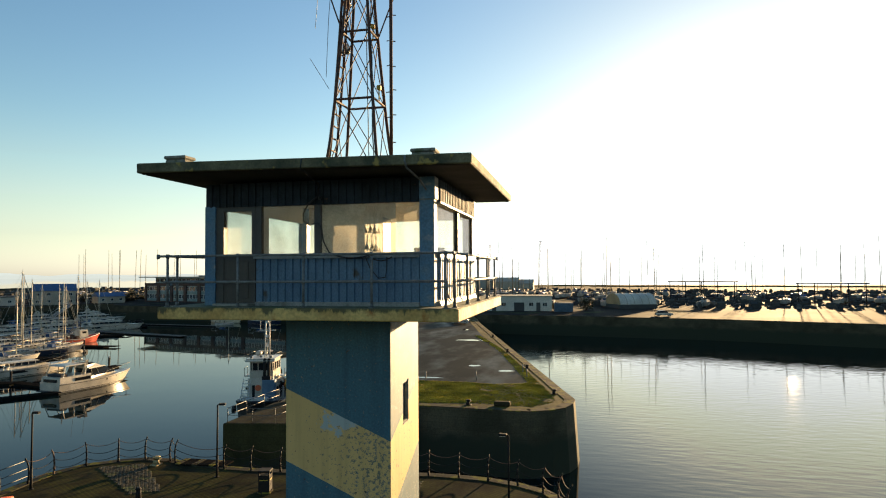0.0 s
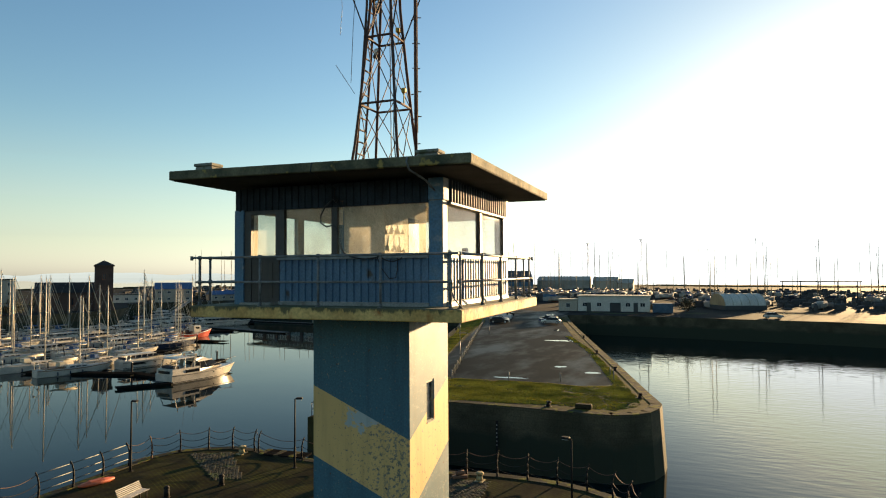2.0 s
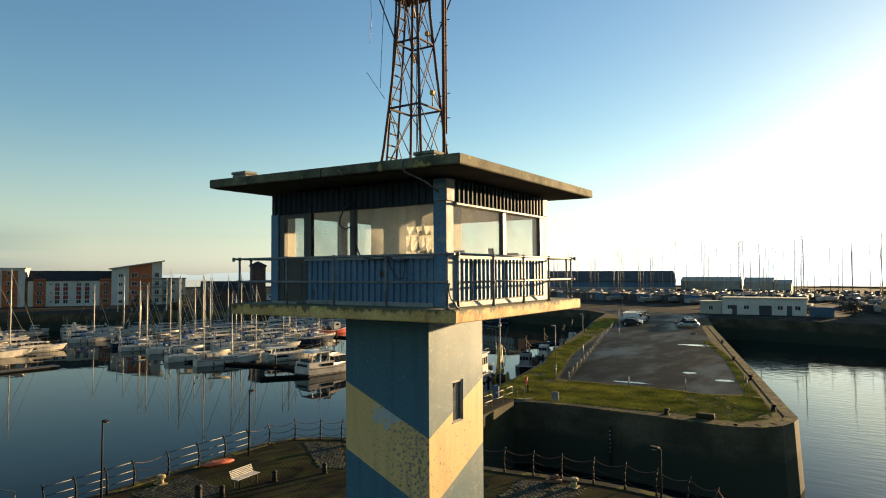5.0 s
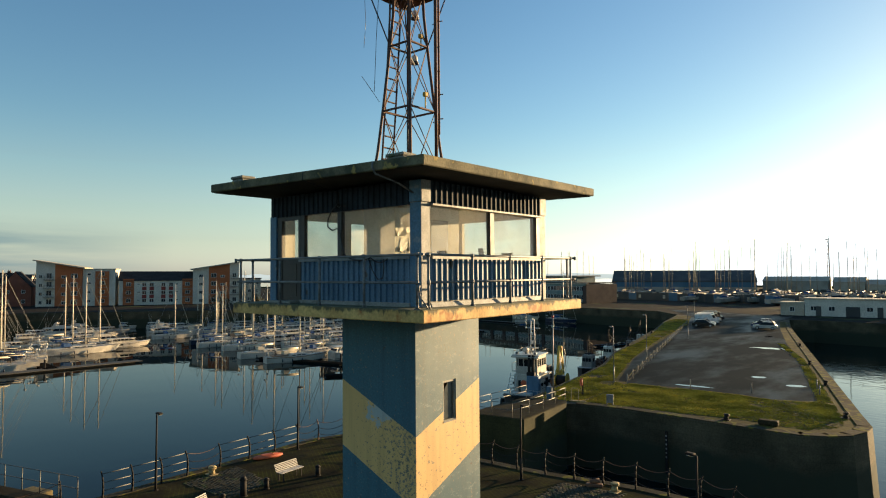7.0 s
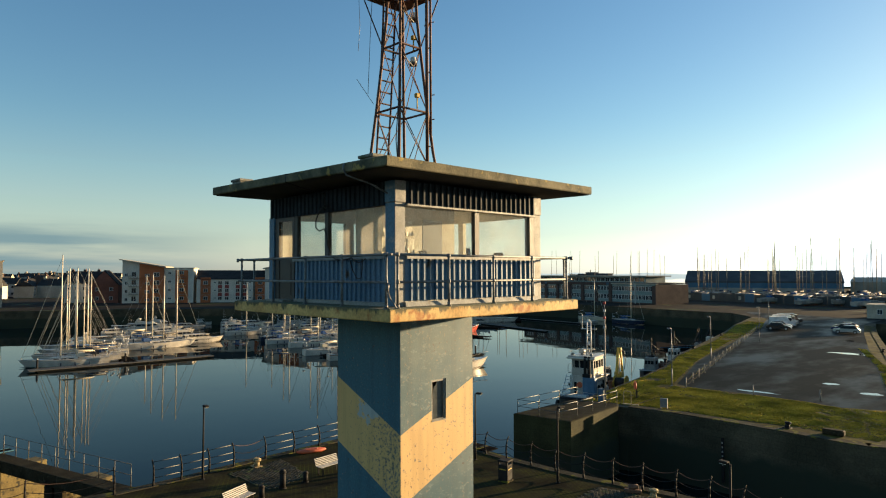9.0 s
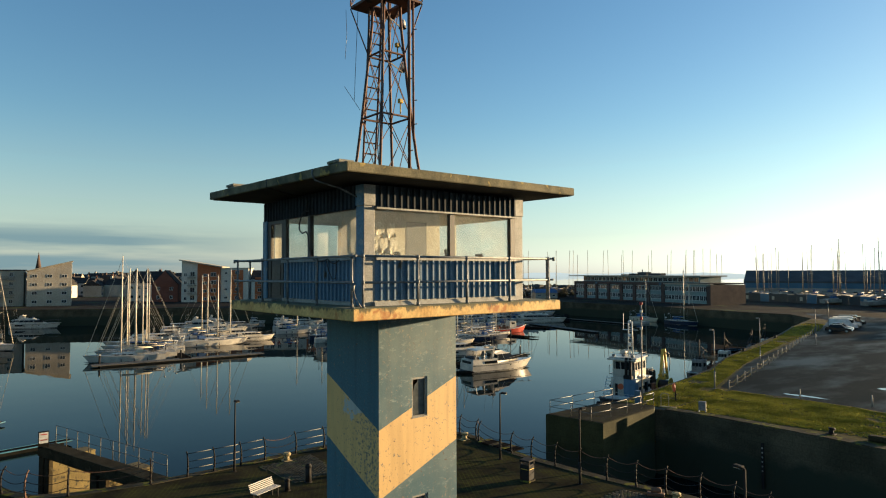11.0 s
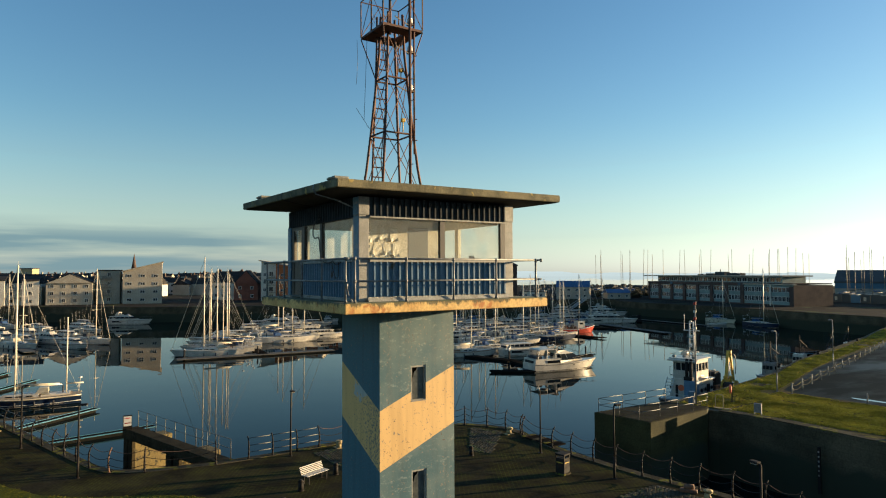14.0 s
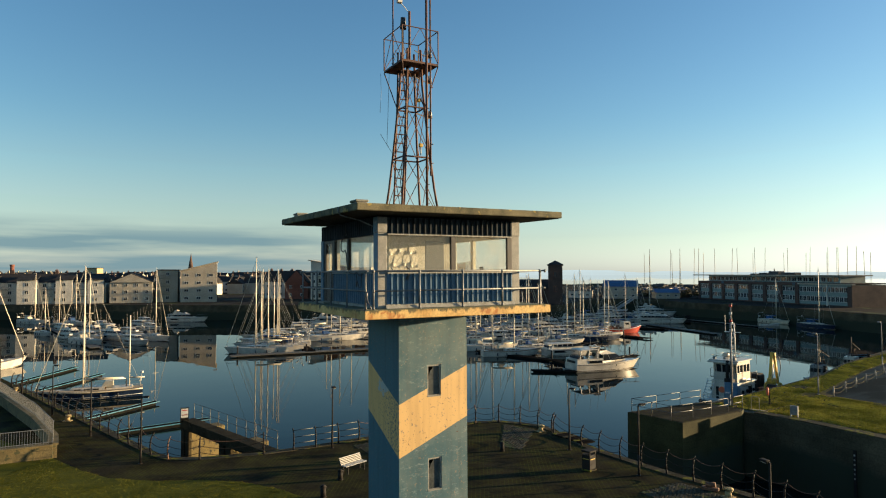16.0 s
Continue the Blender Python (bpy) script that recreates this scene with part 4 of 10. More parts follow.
    part("grass_verge", one(prism, [(-16.1, 38.6), (-12.4, 39.1), (-7.9, 39.1), (-1.4, 38.6), (0.3, 38.65), (1.6, 39.3), (2.45, 40.4), (2.9, 42.0), (2.95, 43.5), (2.0, 47.0), (-2.4, 64.0), (-6.4, 79.3), (-18.5, 126.3), (-23.4, 148.2), (-24.6, 148.5), (-19.6, 126), (-12.9, 98.8), (-6.3, 74.4), (-2.6, 60.4), (-0.5, 51.4), (-4.3, 49.9), (-6.5, 50.6), (-11.4, 50.7), (-17.0, 50.3), (-18.5, 51.0), (-24.5, 69), (-37.5, 126), (-46.5, 156),
                                    (-50.5, 157), (-44.2, 131), (-38.9, 113), (-28.6, 72), (-24.9, 61.5), (-22.9, 52), (-20.9, 41), (-20.3, 37.5)], PIER - 0.02, PIER + 0.012), "moss", label="strip of mossy yellow-green grass along the pier", category="grass", kind="structure")
    part("car_park", one(prism, [(-17.0, 50.3), (-11.4, 50.7), (-6.5, 50.6), (-4.3, 49.9), (-0.5, 51.4), (-2.6, 60.4), (-6.3, 74.4), (-12.9, 98.8), (-19.6, 126), (-24.6, 148.5), (-26, 170), (-62, 182), (-46.5, 156), (-37.5, 126), (-24.5, 69), (-18.5, 51.0)], PIER - 0.02, PIER + 0.004), "asphalt", label="damp dark asphalt car park on the pier", category="asphalt", kind="structure")
    back = [(-23.5, 156.5), (-19.5, 158), (4, 155), (35, 150), (66, 139), (140, 112), (420, 60), (700, 300), (520, 640), (0, 660), (-330, 600), (-430, 330), (-520, 230), (-800, 200), (-820, -420), (-330, -180),
            (-262, -62), (-233, -3), (-214, 25), (-197, 62), (-178, 87), (-161, 112), (-160, 136), (-172, 152), (-190, 168), (-181, 196), (-171, 203), (-166, 191), (-147, 186.5), (-114, 186), (-97, 181), (-77, 175), (-62, 173.5), (-51.5, 160)]
    part("harbour_ground", one(prism, back, -9, PIER - 0.03), "quay_wall", label="stone quay walls round the harbour basin", category="quay", kind="structure")
    part("ground", one(prism, back, PIER - 0.028, PIER - 0.01), "land", label="bare harbour yards and streets round the basin", category="ground", kind="structure")


build_land()


def build_hills():
    """A faint coast across the sea."""
    bm = bmesh.new()
    for k, (r, top, seed) in enumerate(((4600, 34, 1.0), (4450, 20, 7.0))):
        prev = None
        for i in range(101):
            a = radians(-66 + i * 0.46)
            h = top * (0.35 + 0.9 * abs(noise.noise(Vector((i * 0.06, seed, 0.3)))) + 0.25 * noise.noise(Vector((i * 0.3, seed, 2))))
            x, y = r * math.sin(a), r * math.cos(a)
            cur = [bm.verts.new((x, y, WATER - 1)), bm.verts.new((x, y, max(8, h) * min(1, (100 - i) / 14 + 0.02))), bm.verts.new((x * 1.03, y * 1.03, max(6, h * 0.8) * min(1, (100 - i) / 14)))]
            if prev:
                bm.faces.new((prev[0], cur[0], cur[1], prev[1]))
                bm.faces.new((prev[1], cur[1], cur[2], prev[2]))
            prev = cur
    m = bpy.data.materials.new("far_coast")
    m.use_nodes = True
    b = m.node_tree.nodes["Principled BSDF"]
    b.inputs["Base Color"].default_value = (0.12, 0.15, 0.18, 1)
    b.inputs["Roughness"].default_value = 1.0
    # the hills glow a little: emission stands in for sea haze
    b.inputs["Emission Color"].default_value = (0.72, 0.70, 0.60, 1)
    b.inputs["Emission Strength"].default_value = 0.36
    part("backdrop", bm, m, label="faint hills on the coast across the sea, their haze put in as glow", category="hills", kind="structure")


build_hills()

# ---- control tower ----
TOWER = thing("control_tower", "old concrete harbour control tower with blue cabin and cream chevron", "tower", at=pose(0, 0, 10) @ pose(0, 0, 0, 0.3, -0.12) @ pose(0, 0, -10))


def corrugated(bm, a, b, z0, z1, out, pitch=0.15, depth=0.035):
    """A sheet with trapezoid ribs from a to b, ribs proud along out."""
    a, b, out = Vector((*a, 0)), Vector((*b, 0)), Vector((*out, 0))
    n = round((b - a).length / pitch)
    prof = []
    for i in range(n):
        for f, o in ((0.0, 0), (0.62, 0), (0.68, 1), (0.92, 1)):
            prof.append(a + (b - a) * ((i + f) / n) + out * depth * o)
    prof.append(b)
    back = [p - out * 0.006 for p in prof]
    for P in (prof, back[::-1]):
        lo = [bm.verts.new((p.x, p.y, z0)) for p in P]
        hi = [bm.verts.new((p.x, p.y, z1)) for p in P]
        for i in range(len(P) - 1):
            bm.faces.new((lo[i], lo[i + 1], hi[i + 1], hi[i]))


def wall_with_holes(bm, x0, x1, z0, z1, t, holes):
    """A wall in the xz plane, y from 0 to t, with rectangular openings that go through."""
    xs = sorted({x0, x1, *[h[0] for h in holes], *[h[1] for h in holes]})
    zs = sorted({z0, z1, *[h[2] for h in holes], *[h[3] for h in holes]})
    for xa, xb in zip(xs, xs[1:]):
        for za, zb in zip(zs, zs[1:]):
            mx, mz = (xa + xb) / 2, (za + zb) / 2
            if not any(h[0] < mx < h[1] and h[2] < mz < h[3] for h in holes):
                box(bm, xa, 0, za, xb, t, zb)


def build_shaft():
    body = bmesh.new()
    # each wall of the shaft, the seaward one with window openings
    slots = [(-0.215, 0.215, 7.35, 8.24), (-0.205, 0.225, 4.76, 5.67), (-0.205, 0.225, 2.15, 3.06)]
    tmp = bmesh.new()
    wall_with_holes(tmp, -1.08, 1.06, 0, 9.70, 0.22, slots)
    bmesh.ops.transform(tmp, matrix=Matrix(((0, -1, 0, 1.05), (1, 0, 0, 0), (0, 0, 1, 0), (0, 0, 0, 1))), verts=tmp.verts)
    bmesh.ops.remove_doubles(tmp, verts=tmp.verts, dist=1e-4)
    me = bpy.data.meshes.new("tmp")
    tmp.to_mesh(me)
    tmp.free()
    body.from_mesh(me)
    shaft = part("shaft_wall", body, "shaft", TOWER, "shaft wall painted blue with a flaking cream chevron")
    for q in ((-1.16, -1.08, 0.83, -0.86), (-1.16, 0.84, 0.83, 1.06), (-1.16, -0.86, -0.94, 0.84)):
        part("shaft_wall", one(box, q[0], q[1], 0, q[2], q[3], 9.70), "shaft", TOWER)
    for y0, y1, z0, z1 in slots:
        fr = bmesh.new()
        for a in ((y0, z0, y1, z0 + 0.05), (y0, z1 - 0.05, y1, z1), (y0, z0 + 0.05, y0 + 0.045, z1 - 0.05), (y1 - 0.045, z0 + 0.05, y1, z1 - 0.05)):
            box(fr, 0.955, a[0] + 0.002, a[1] + 0.002, 1.03, a[2] - 0.002, a[3] - 0.002)
        part("window_frame", fr, "trim_grey", shaft, "narrow stair window with a weathered frame")
        part("window_sill", one(box, 0.96, y0 + 0.003, z0 + 0.003, 1.062, y1 - 0.003, z0 + 0.03), "trim_grey", shaft)
        # broken pane: a jagged remainder in the frame
        gl = bmesh.new()
        w, h = y1 - y0 - 0.09, z1 - z0 - 0.1
        zig = [(0, 0), (w, 0), (w, h), (w * 0.52, h), (w * 0.40, h * 0.90), (w * 0.24, h * 0.86), (w * 0.12, h * 0.70), (0, h * 0.66)]
        prism(gl, [(a, b) for a, b in zig], 0, 0.005)
        bmesh.ops.transform(gl, matrix=Matrix(((0, 0, 1, 0.985), (1, 0, 0, y0 + 0.045), (0, 1, 0, z0 + 0.05), (0, 0, 0, 1))), verts=gl.verts)
        part("pane", gl, "grimy_pane", shaft, "grimy dark window pane with a broken corner")


def build_cabin():
    # balcony slab
    part("balcony_slab", one(box, -2.93, -2.735, 9.69, 2.74, 2.787, 9.905, bevel=0.015), "slab", TOWER, "cream painted balcony slab stained with rust and moss")
    part("balcony_floor", one(box, -2.88, -2.69, 9.905, 2.69, 2.74, 9.915), "slab_top", TOWER, "mossy grey balcony floor")
    rf = bmesh.new()
    top = [(-3.0, -3.25, 12.500), (3.03, -3.04, 12.456), (2.99, 3.03, 12.475), (-3.05, 2.95, 12.515)]
    hi = [rf.verts.new(v) for v in top]
    lo = [rf.verts.new((x, y, z - 0.175)) for x, y, z in top]
    rf.faces.new(hi)
    rf.faces.new(lo[::-1])
    for i in range(4):
        rf.faces.new((lo[i], lo[(i + 1) % 4], hi[(i + 1) % 4], hi[i]))
    bmesh.ops.bevel(rf, geom=rf.edges[:], offset=0.018, segments=1, affect="EDGES")
    roof = part("roof", rf, "roof_conc", TOWER, "wide flat concrete roof slab with lichen")
    # thin sheet below the slab, with the roof's shade painted in as dark colour
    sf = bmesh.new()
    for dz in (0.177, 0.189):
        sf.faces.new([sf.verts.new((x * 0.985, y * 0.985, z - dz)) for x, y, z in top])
    part("soffit", sf, "soffit", roof, "underside of the roof, its shade put in as a dark sheet")
    for x, y, z in ((-2.42, -2.85, 12.46), (2.16, -2.68, 12.41)):
        bk = bmesh.new()
        box(bk, x - 0.20, y - 0.12, z - 0.01, x + 0.20, y + 0.18, z + 0.14, bevel=0.02)
        box(bk, x - 0.22, y - 0.14, z + 0.142, x + 0.22, y + 0.20, z + 0.20, bevel=0.015)
        part("roof_block", bk, "concrete", roof, "weathered concrete block on the roof edge")
    # floor and ceiling inside
    part("cabin_floor", one(box, -2.2, -2.1, 9.916, 2.15, 2.1, 9.95), "inner_floor", TOWER)
    part("cabin_ceiling", one(box, -2.2, -2.1, 12.16, 2.15, 2.1, 12.222), "inner", TOWER)
    S, E, N, W = -2.15, 2.2, 2.15, -2.27
    # south wall under the window
    bm = bmesh.new()
    box(bm, -1.25, S + 0.01, 9.916, 1.93, S + 0.09, 10.80)
    part("wall_lining", bm, "inner", TOWER)
    cr = bmesh.new()
    corrugated(cr, (-1.25, S), (1.93, S), 9.99, 10.79, (0, -1))
    part("corrugated_panel", cr, "corr", TOWER, "faded blue corrugated steel cladding below the windows")
    part("base_trim", one(box, -1.25, S - 0.05, 9.916, 1.93, S + 0.01, 9.985), "trim_grey", TOWER)
    part("window_sill", one(box, -1.28, S - 0.06, 10.79, 1.93, S + 0.10, 10.885), "trim_grey", TOWER, "weathered grey timber sill")
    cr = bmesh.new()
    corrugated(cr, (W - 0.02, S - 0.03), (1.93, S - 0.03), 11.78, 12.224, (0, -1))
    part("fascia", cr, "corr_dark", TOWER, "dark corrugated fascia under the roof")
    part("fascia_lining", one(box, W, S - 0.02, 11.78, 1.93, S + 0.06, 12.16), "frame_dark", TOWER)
    # east wall
    bm = bmesh.new()
    box(bm, E - 0.09, -1.93, 9.916, E - 0.01, 1.86, 10.80)
    part("wall_lining", bm, "inner", TOWER)
    cr = bmesh.new()
    corrugated(cr, (E, -1.93), (E, 1.86), 10.02, 10.79, (1, 0), pitch=0.158, depth=0.045)
    part("corrugated_panel", cr, "corr", TOWER, "faded blue corrugated steel cladding below the windows")
    tr = bmesh.new()
    vs = [tr.verts.new(v) for v in ((E, -1.97, 9.916), (E + 0.085, -1.97, 9.916), (E + 0.05, -1.97, 10.0), (E, -1.97, 10.0), (E, 1.9, 9.916), (E + 0.085, 1.9, 9.916), (E + 0.05, 1.9, 10.0), (E, 1.9, 10.0))]
    for f in ((0, 1, 2, 3), (4, 5, 6, 7), (0, 1, 5, 4), (1, 2, 6, 5), (2, 3, 7, 6), (3, 0, 4, 7)):
        tr.faces.new([vs[i] for i in f])
    part("base_flashing", tr, "trim_grey", TOWER, "sloped grey metal flashing")
    part("window_sill", one(box, E - 0.10, -1.93, 10.79, E + 0.06, 1.86, 10.885), "trim_grey", TOWER, "weathered grey timber sill")
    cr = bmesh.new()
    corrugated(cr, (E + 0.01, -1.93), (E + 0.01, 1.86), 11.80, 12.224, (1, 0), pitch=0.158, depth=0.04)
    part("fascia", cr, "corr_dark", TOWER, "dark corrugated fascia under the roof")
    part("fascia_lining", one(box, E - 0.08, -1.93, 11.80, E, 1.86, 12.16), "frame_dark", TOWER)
    part("fascia_trim", one(box, E - 0.01, -1.93, 11.765, E + 0.075, 1.86, 11.80), "trim_grey", TOWER)
    # corner posts, wider above the window head
    for name, x0, y0, x1, y1 in (("se", 1.93, -2.17, 2.2, -1.93), ("ne", 1.95, 1.86, 2.2, 2.12)):
        bm = bmesh.new()
        box(bm, x0, y0, 9.916, x1, y1, 11.82, bevel=0.006)
        box(bm, x0 - 0.005, y0 - 0.012, 11.822, x1 + 0.022, y1 + 0.008, 12.224, bevel=0.006)
        part("corner_post", bm, "post_grey", TOWER, "grey galvanised steel corner post")
    part("corner_post_face", one(box, 1.935, -2.178, 9.93, 2.192, -2.172, 11.81), "post_blue", TOWER, "blue painted face of the corner post")
    part("corner_post_cap", one(box, 1.93, -2.19, 11.83, 2.215, -2.184, 12.22), "post_blue", TOWER)
    part("corner_post", one(box, -2.30, -2.20, 9.916, -2.08, -1.98, 11.80, bevel=0.006), "post_blue", TOWER, "blue painted steel corner post")
    part("corner_post", one(box, -2.30, 1.92, 9.916, -2.08, 2.14, 12.16), "post_blue", TOWER)
    # windows: mullions, heads, panes
    for x, w, z0, z1 in ((-0.015, 0.12, 10.885, 11.78), (-1.20, 0.12, 10.885, 11.78)):
        part("mullion", one(box, x - w / 2, S - 0.01, z0, x + w / 2, S + 0.08, z1), "frame_dark", TOWER)
    part("mullion", one(box, E - 0.08, -0.075, 10.885, E + 0.02, 0.055, 11.765), "frame_dark", TOWER)
    part("mullion", one(box, E - 0.08, 1.72, 10.885, E + 0.012, 1.858, 11.765), "frame_dark", TOWER)
    pn = [((-1.14, S + 0.03, 10.885), (-0.075, S + 0.036, 11.78)), ((0.045, S + 0.03, 10.885), (1.93, S + 0.036, 11.78)),
          ((E - 0.036, -1.93, 10.885), (E - 0.03, -0.075, 11.765)), ((E - 0.036, 0.055, 10.885), (E - 0.03, 1.72, 11.765))]
    for a, b in pn:
        p = part("pane", one(box, *a, *b), "pane", TOWER, "large dusty salt-filmed window pane")
        p.visible_shadow = False
    # north wall: window band
    bm = bmesh.new()
    box(bm, -2.08, N - 0.1, 9.916, 1.95, N, 10.885)
    box(bm, -2.08, N - 0.1, 11.78, 1.95, N, 12.16)
    box(bm, -0.35, N - 0.1, 10.885, -0.18, N, 11.78)
    box(bm, -1.62, N - 0.1, 10.885, -1.40, N, 11.78)
    part("north_wall", bm, "inner", TOWER, "cream wall with a broad window band")
    part("north_cladding", one(box, -2.08, N + 0.004, 9.93, 1.95, N + 0.03, 10.87), "corr", TOWER)
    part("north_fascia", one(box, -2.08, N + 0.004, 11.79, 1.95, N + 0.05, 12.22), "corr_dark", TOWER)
    for x0, x1 in ((-2.08, -1.62), (-1.40, -0.35), (-0.18, 1.95)):
        p = part("pane", one(box, x0, N - 0.05, 10.885, x1, N - 0.044, 11.78), "pane", TOWER)
        p.visible_shadow = False
    # west wall: window band
    bm = bmesh.new()
    box(bm, W, -1.98, 9.916, W + 0.1, 1.92, 10.885)
    box(bm, W, -1.98, 11.78, W + 0.1, 1.92, 12.16)
    box(bm, W, -0.15, 10.885, W + 0.1, 0.1, 11.78)
    box(bm, W, -1.98, 10.885, W + 0.1, -1.62, 11.78)
    part("west_wall", bm, "inner", TOWER, "cream wall with a broad window band")
    part("west_cladding", one(box, W - 0.03, -1.98, 9.93, W - 0.004, 1.92, 10.87), "corr", TOWER)
    part("west_fascia", one(box, W - 0.05, -1.98, 11.79, W - 0.004, 1.92, 12.22), "corr_dark", TOWER)
    for y0, y1 in ((-1.62, -0.15), (0.1, 1.92)):
        p = part("pane", one(box, W + 0.05, y0, 10.885, W + 0.056, y1, 11.78), "pane", TOWER)
        p.visible_shadow = False
    # door in the south wall
    bm = bmesh.new()
    for a in ((-2.08, 9.916, -1.92, 11.78), (-1.34, 9.916, -1.262, 11.78), (-1.92, 11.70, -1.34, 11.78)):
        box(bm, a[0], S - 0.015, a[1], a[2], S + 0.08, a[3])
    door = part("door", bm, "frame_dark", TOWER, "dark brown half-glazed timber door, closed")
    bm = bmesh.new()
    box(bm, -1.918, S + 0.0, 9.95, -1.342, S + 0.045, 10.87)
    box(bm, -1.85, S - 0.012, 10.05, -1.41, S - 0.001, 10.75, bevel=0.004)
    part("door_leaf", bm, "door_dark", door)
    p = part("pane", one(box, -1.918, S + 0.02, 10.872, -1.342, S + 0.026, 11.698), "pane", door)
    p.visible_shadow = False
    part("door_step", one(box, -1.98, S - 0.30, 9.916, -1.25, S - 0.02, 9.965, bevel=0.008), "concrete", TOWER)
    # room inside, with papers on its wall
    bm = bmesh.new()
    box(bm, -0.30, -1.15, 9.951, 0.55, -1.07, 12.155)
    box(bm, 0.47, -1.07, 9.951, 0.55, 0.0, 12.155)
    box(bm, 0.47, 0.0, 11.72, 0.55, 0.6, 12.155)
    box(bm, 0.47, 0.6, 9.951, 0.55, 1.0, 12.155)
    box(bm, -0.30, 0.92, 9.951, 0.47, 1.0, 12.155)
    box(bm, -0.38, -1.15, 9.951, -0.301, 1.0, 12.155)
    part("partition", bm, "inner", TOWER, "cream partition round the stair head")
    part("partition_door", one(box, 0.50, 0.004, 9.952, 0.556, 0.596, 11.716), "door_grey", TOWER, "grey inner door to the stair head, closed")
    bm = bmesh.new()
    random.seed(5)
    for y, z, w, h, tilt in ((-1.02, 11.48, 0.24, 0.34, 0.1), (-0.72, 11.52, 0.2, 0.3, -0.18), (-0.42, 11.5, 0.22, 0.32, 0.05), (-0.9, 11.12, 0.22, 0.3, -0.25), (-0.62, 11.16, 0.2, 0.3, 0.2), (-0.36, 11.12, 0.2, 0.32, -0.08)):
        c, s = math.cos(tilt), math.sin(tilt)
        q = []
        for iy in range(4):
            for iz in range(4):
                u, v = (iy / 3 - 0.5) * w, (iz / 3 - 0.5) * h
                q.append(bm.verts.new((0.556 + (0.05 if (iy, iz) in ((3, 0), (0, 0)) else 0.0) + random.random() * 0.012, y + u * c - v * s, z + u * s + v * c)))
        for iy in range(3):
            for iz in range(3):
                k = iy * 4 + iz
                bm.faces.new((q[k], q[k + 1], q[k + 5], q[k + 4]))
    part("pinned_papers", bm, "paper", TOWER, "curling pale papers pinned on the inner wall", kind="stuff", fix=False)
    # desks under the windows with oddments
    bm = bmesh.new()
    box(bm, 1.55, -1.95, 10.72, 2.08, 1.8, 10.76, bevel=0.005)
    for y in (-1.9, -0.1, 1.7):
        box(bm, 1.6, y, 9.952, 1.66, y + 0.05, 10.72)
    part("desk", bm, "panel_grey", TOWER, "long grey desk under the windows")
    for x, y, w, d, h, mt in ((1.8, -1.55, 0.24, 0.2, 0.22, "paper"), (1.85, -1.1, 0.2, 0.3, 0.2, "frame_dark"), (1.82, 0.18, 0.12, 0.16, 0.28, "frame_dark"), (1.85, 1.15, 0.2, 0.34, 0.20, "panel_grey"), (1.9, -1.85, 0.06, 0.06, 0.4, "frame_dark")):
        bm = bmesh.new()
        box(bm, -w / 2, -d / 2, 0, w / 2, d / 2, h * 0.15, bevel=0.004)
        vs = [bm.verts.new(v) for v in ((-w * 0.1, -d / 2, h * 0.15), (w * 0.05, -d / 2, h * 0.15), (w * 0.05, d / 2, h * 0.15), (-w * 0.1, d / 2, h * 0.15), (-w * 0.42, -d / 2, h), (-w * 0.3, -d / 2, h), (-w * 0.3, d / 2, h), (-w * 0.42, d / 2, h))]
        for f in ((0, 1, 2, 3), (4, 5, 6, 7), (0, 1, 5, 4), (1, 2, 6, 5), (2, 3, 7, 6), (3, 0, 4, 7)):
            bm.faces.new([vs[i] for i in f])
        part("desk_oddment", bm, mt, TOWER, at=pose(x, y, 10.762, 0, 0, x * 40))
    for z, r in ((11.36, 0.02), (11.23, 0.02), (11.1, 0.02)):
        part("wall_switch", one(box, 2.10, -1.915, z, 2.15, -1.88, z + 0.07), "frame_dark", TOWER)


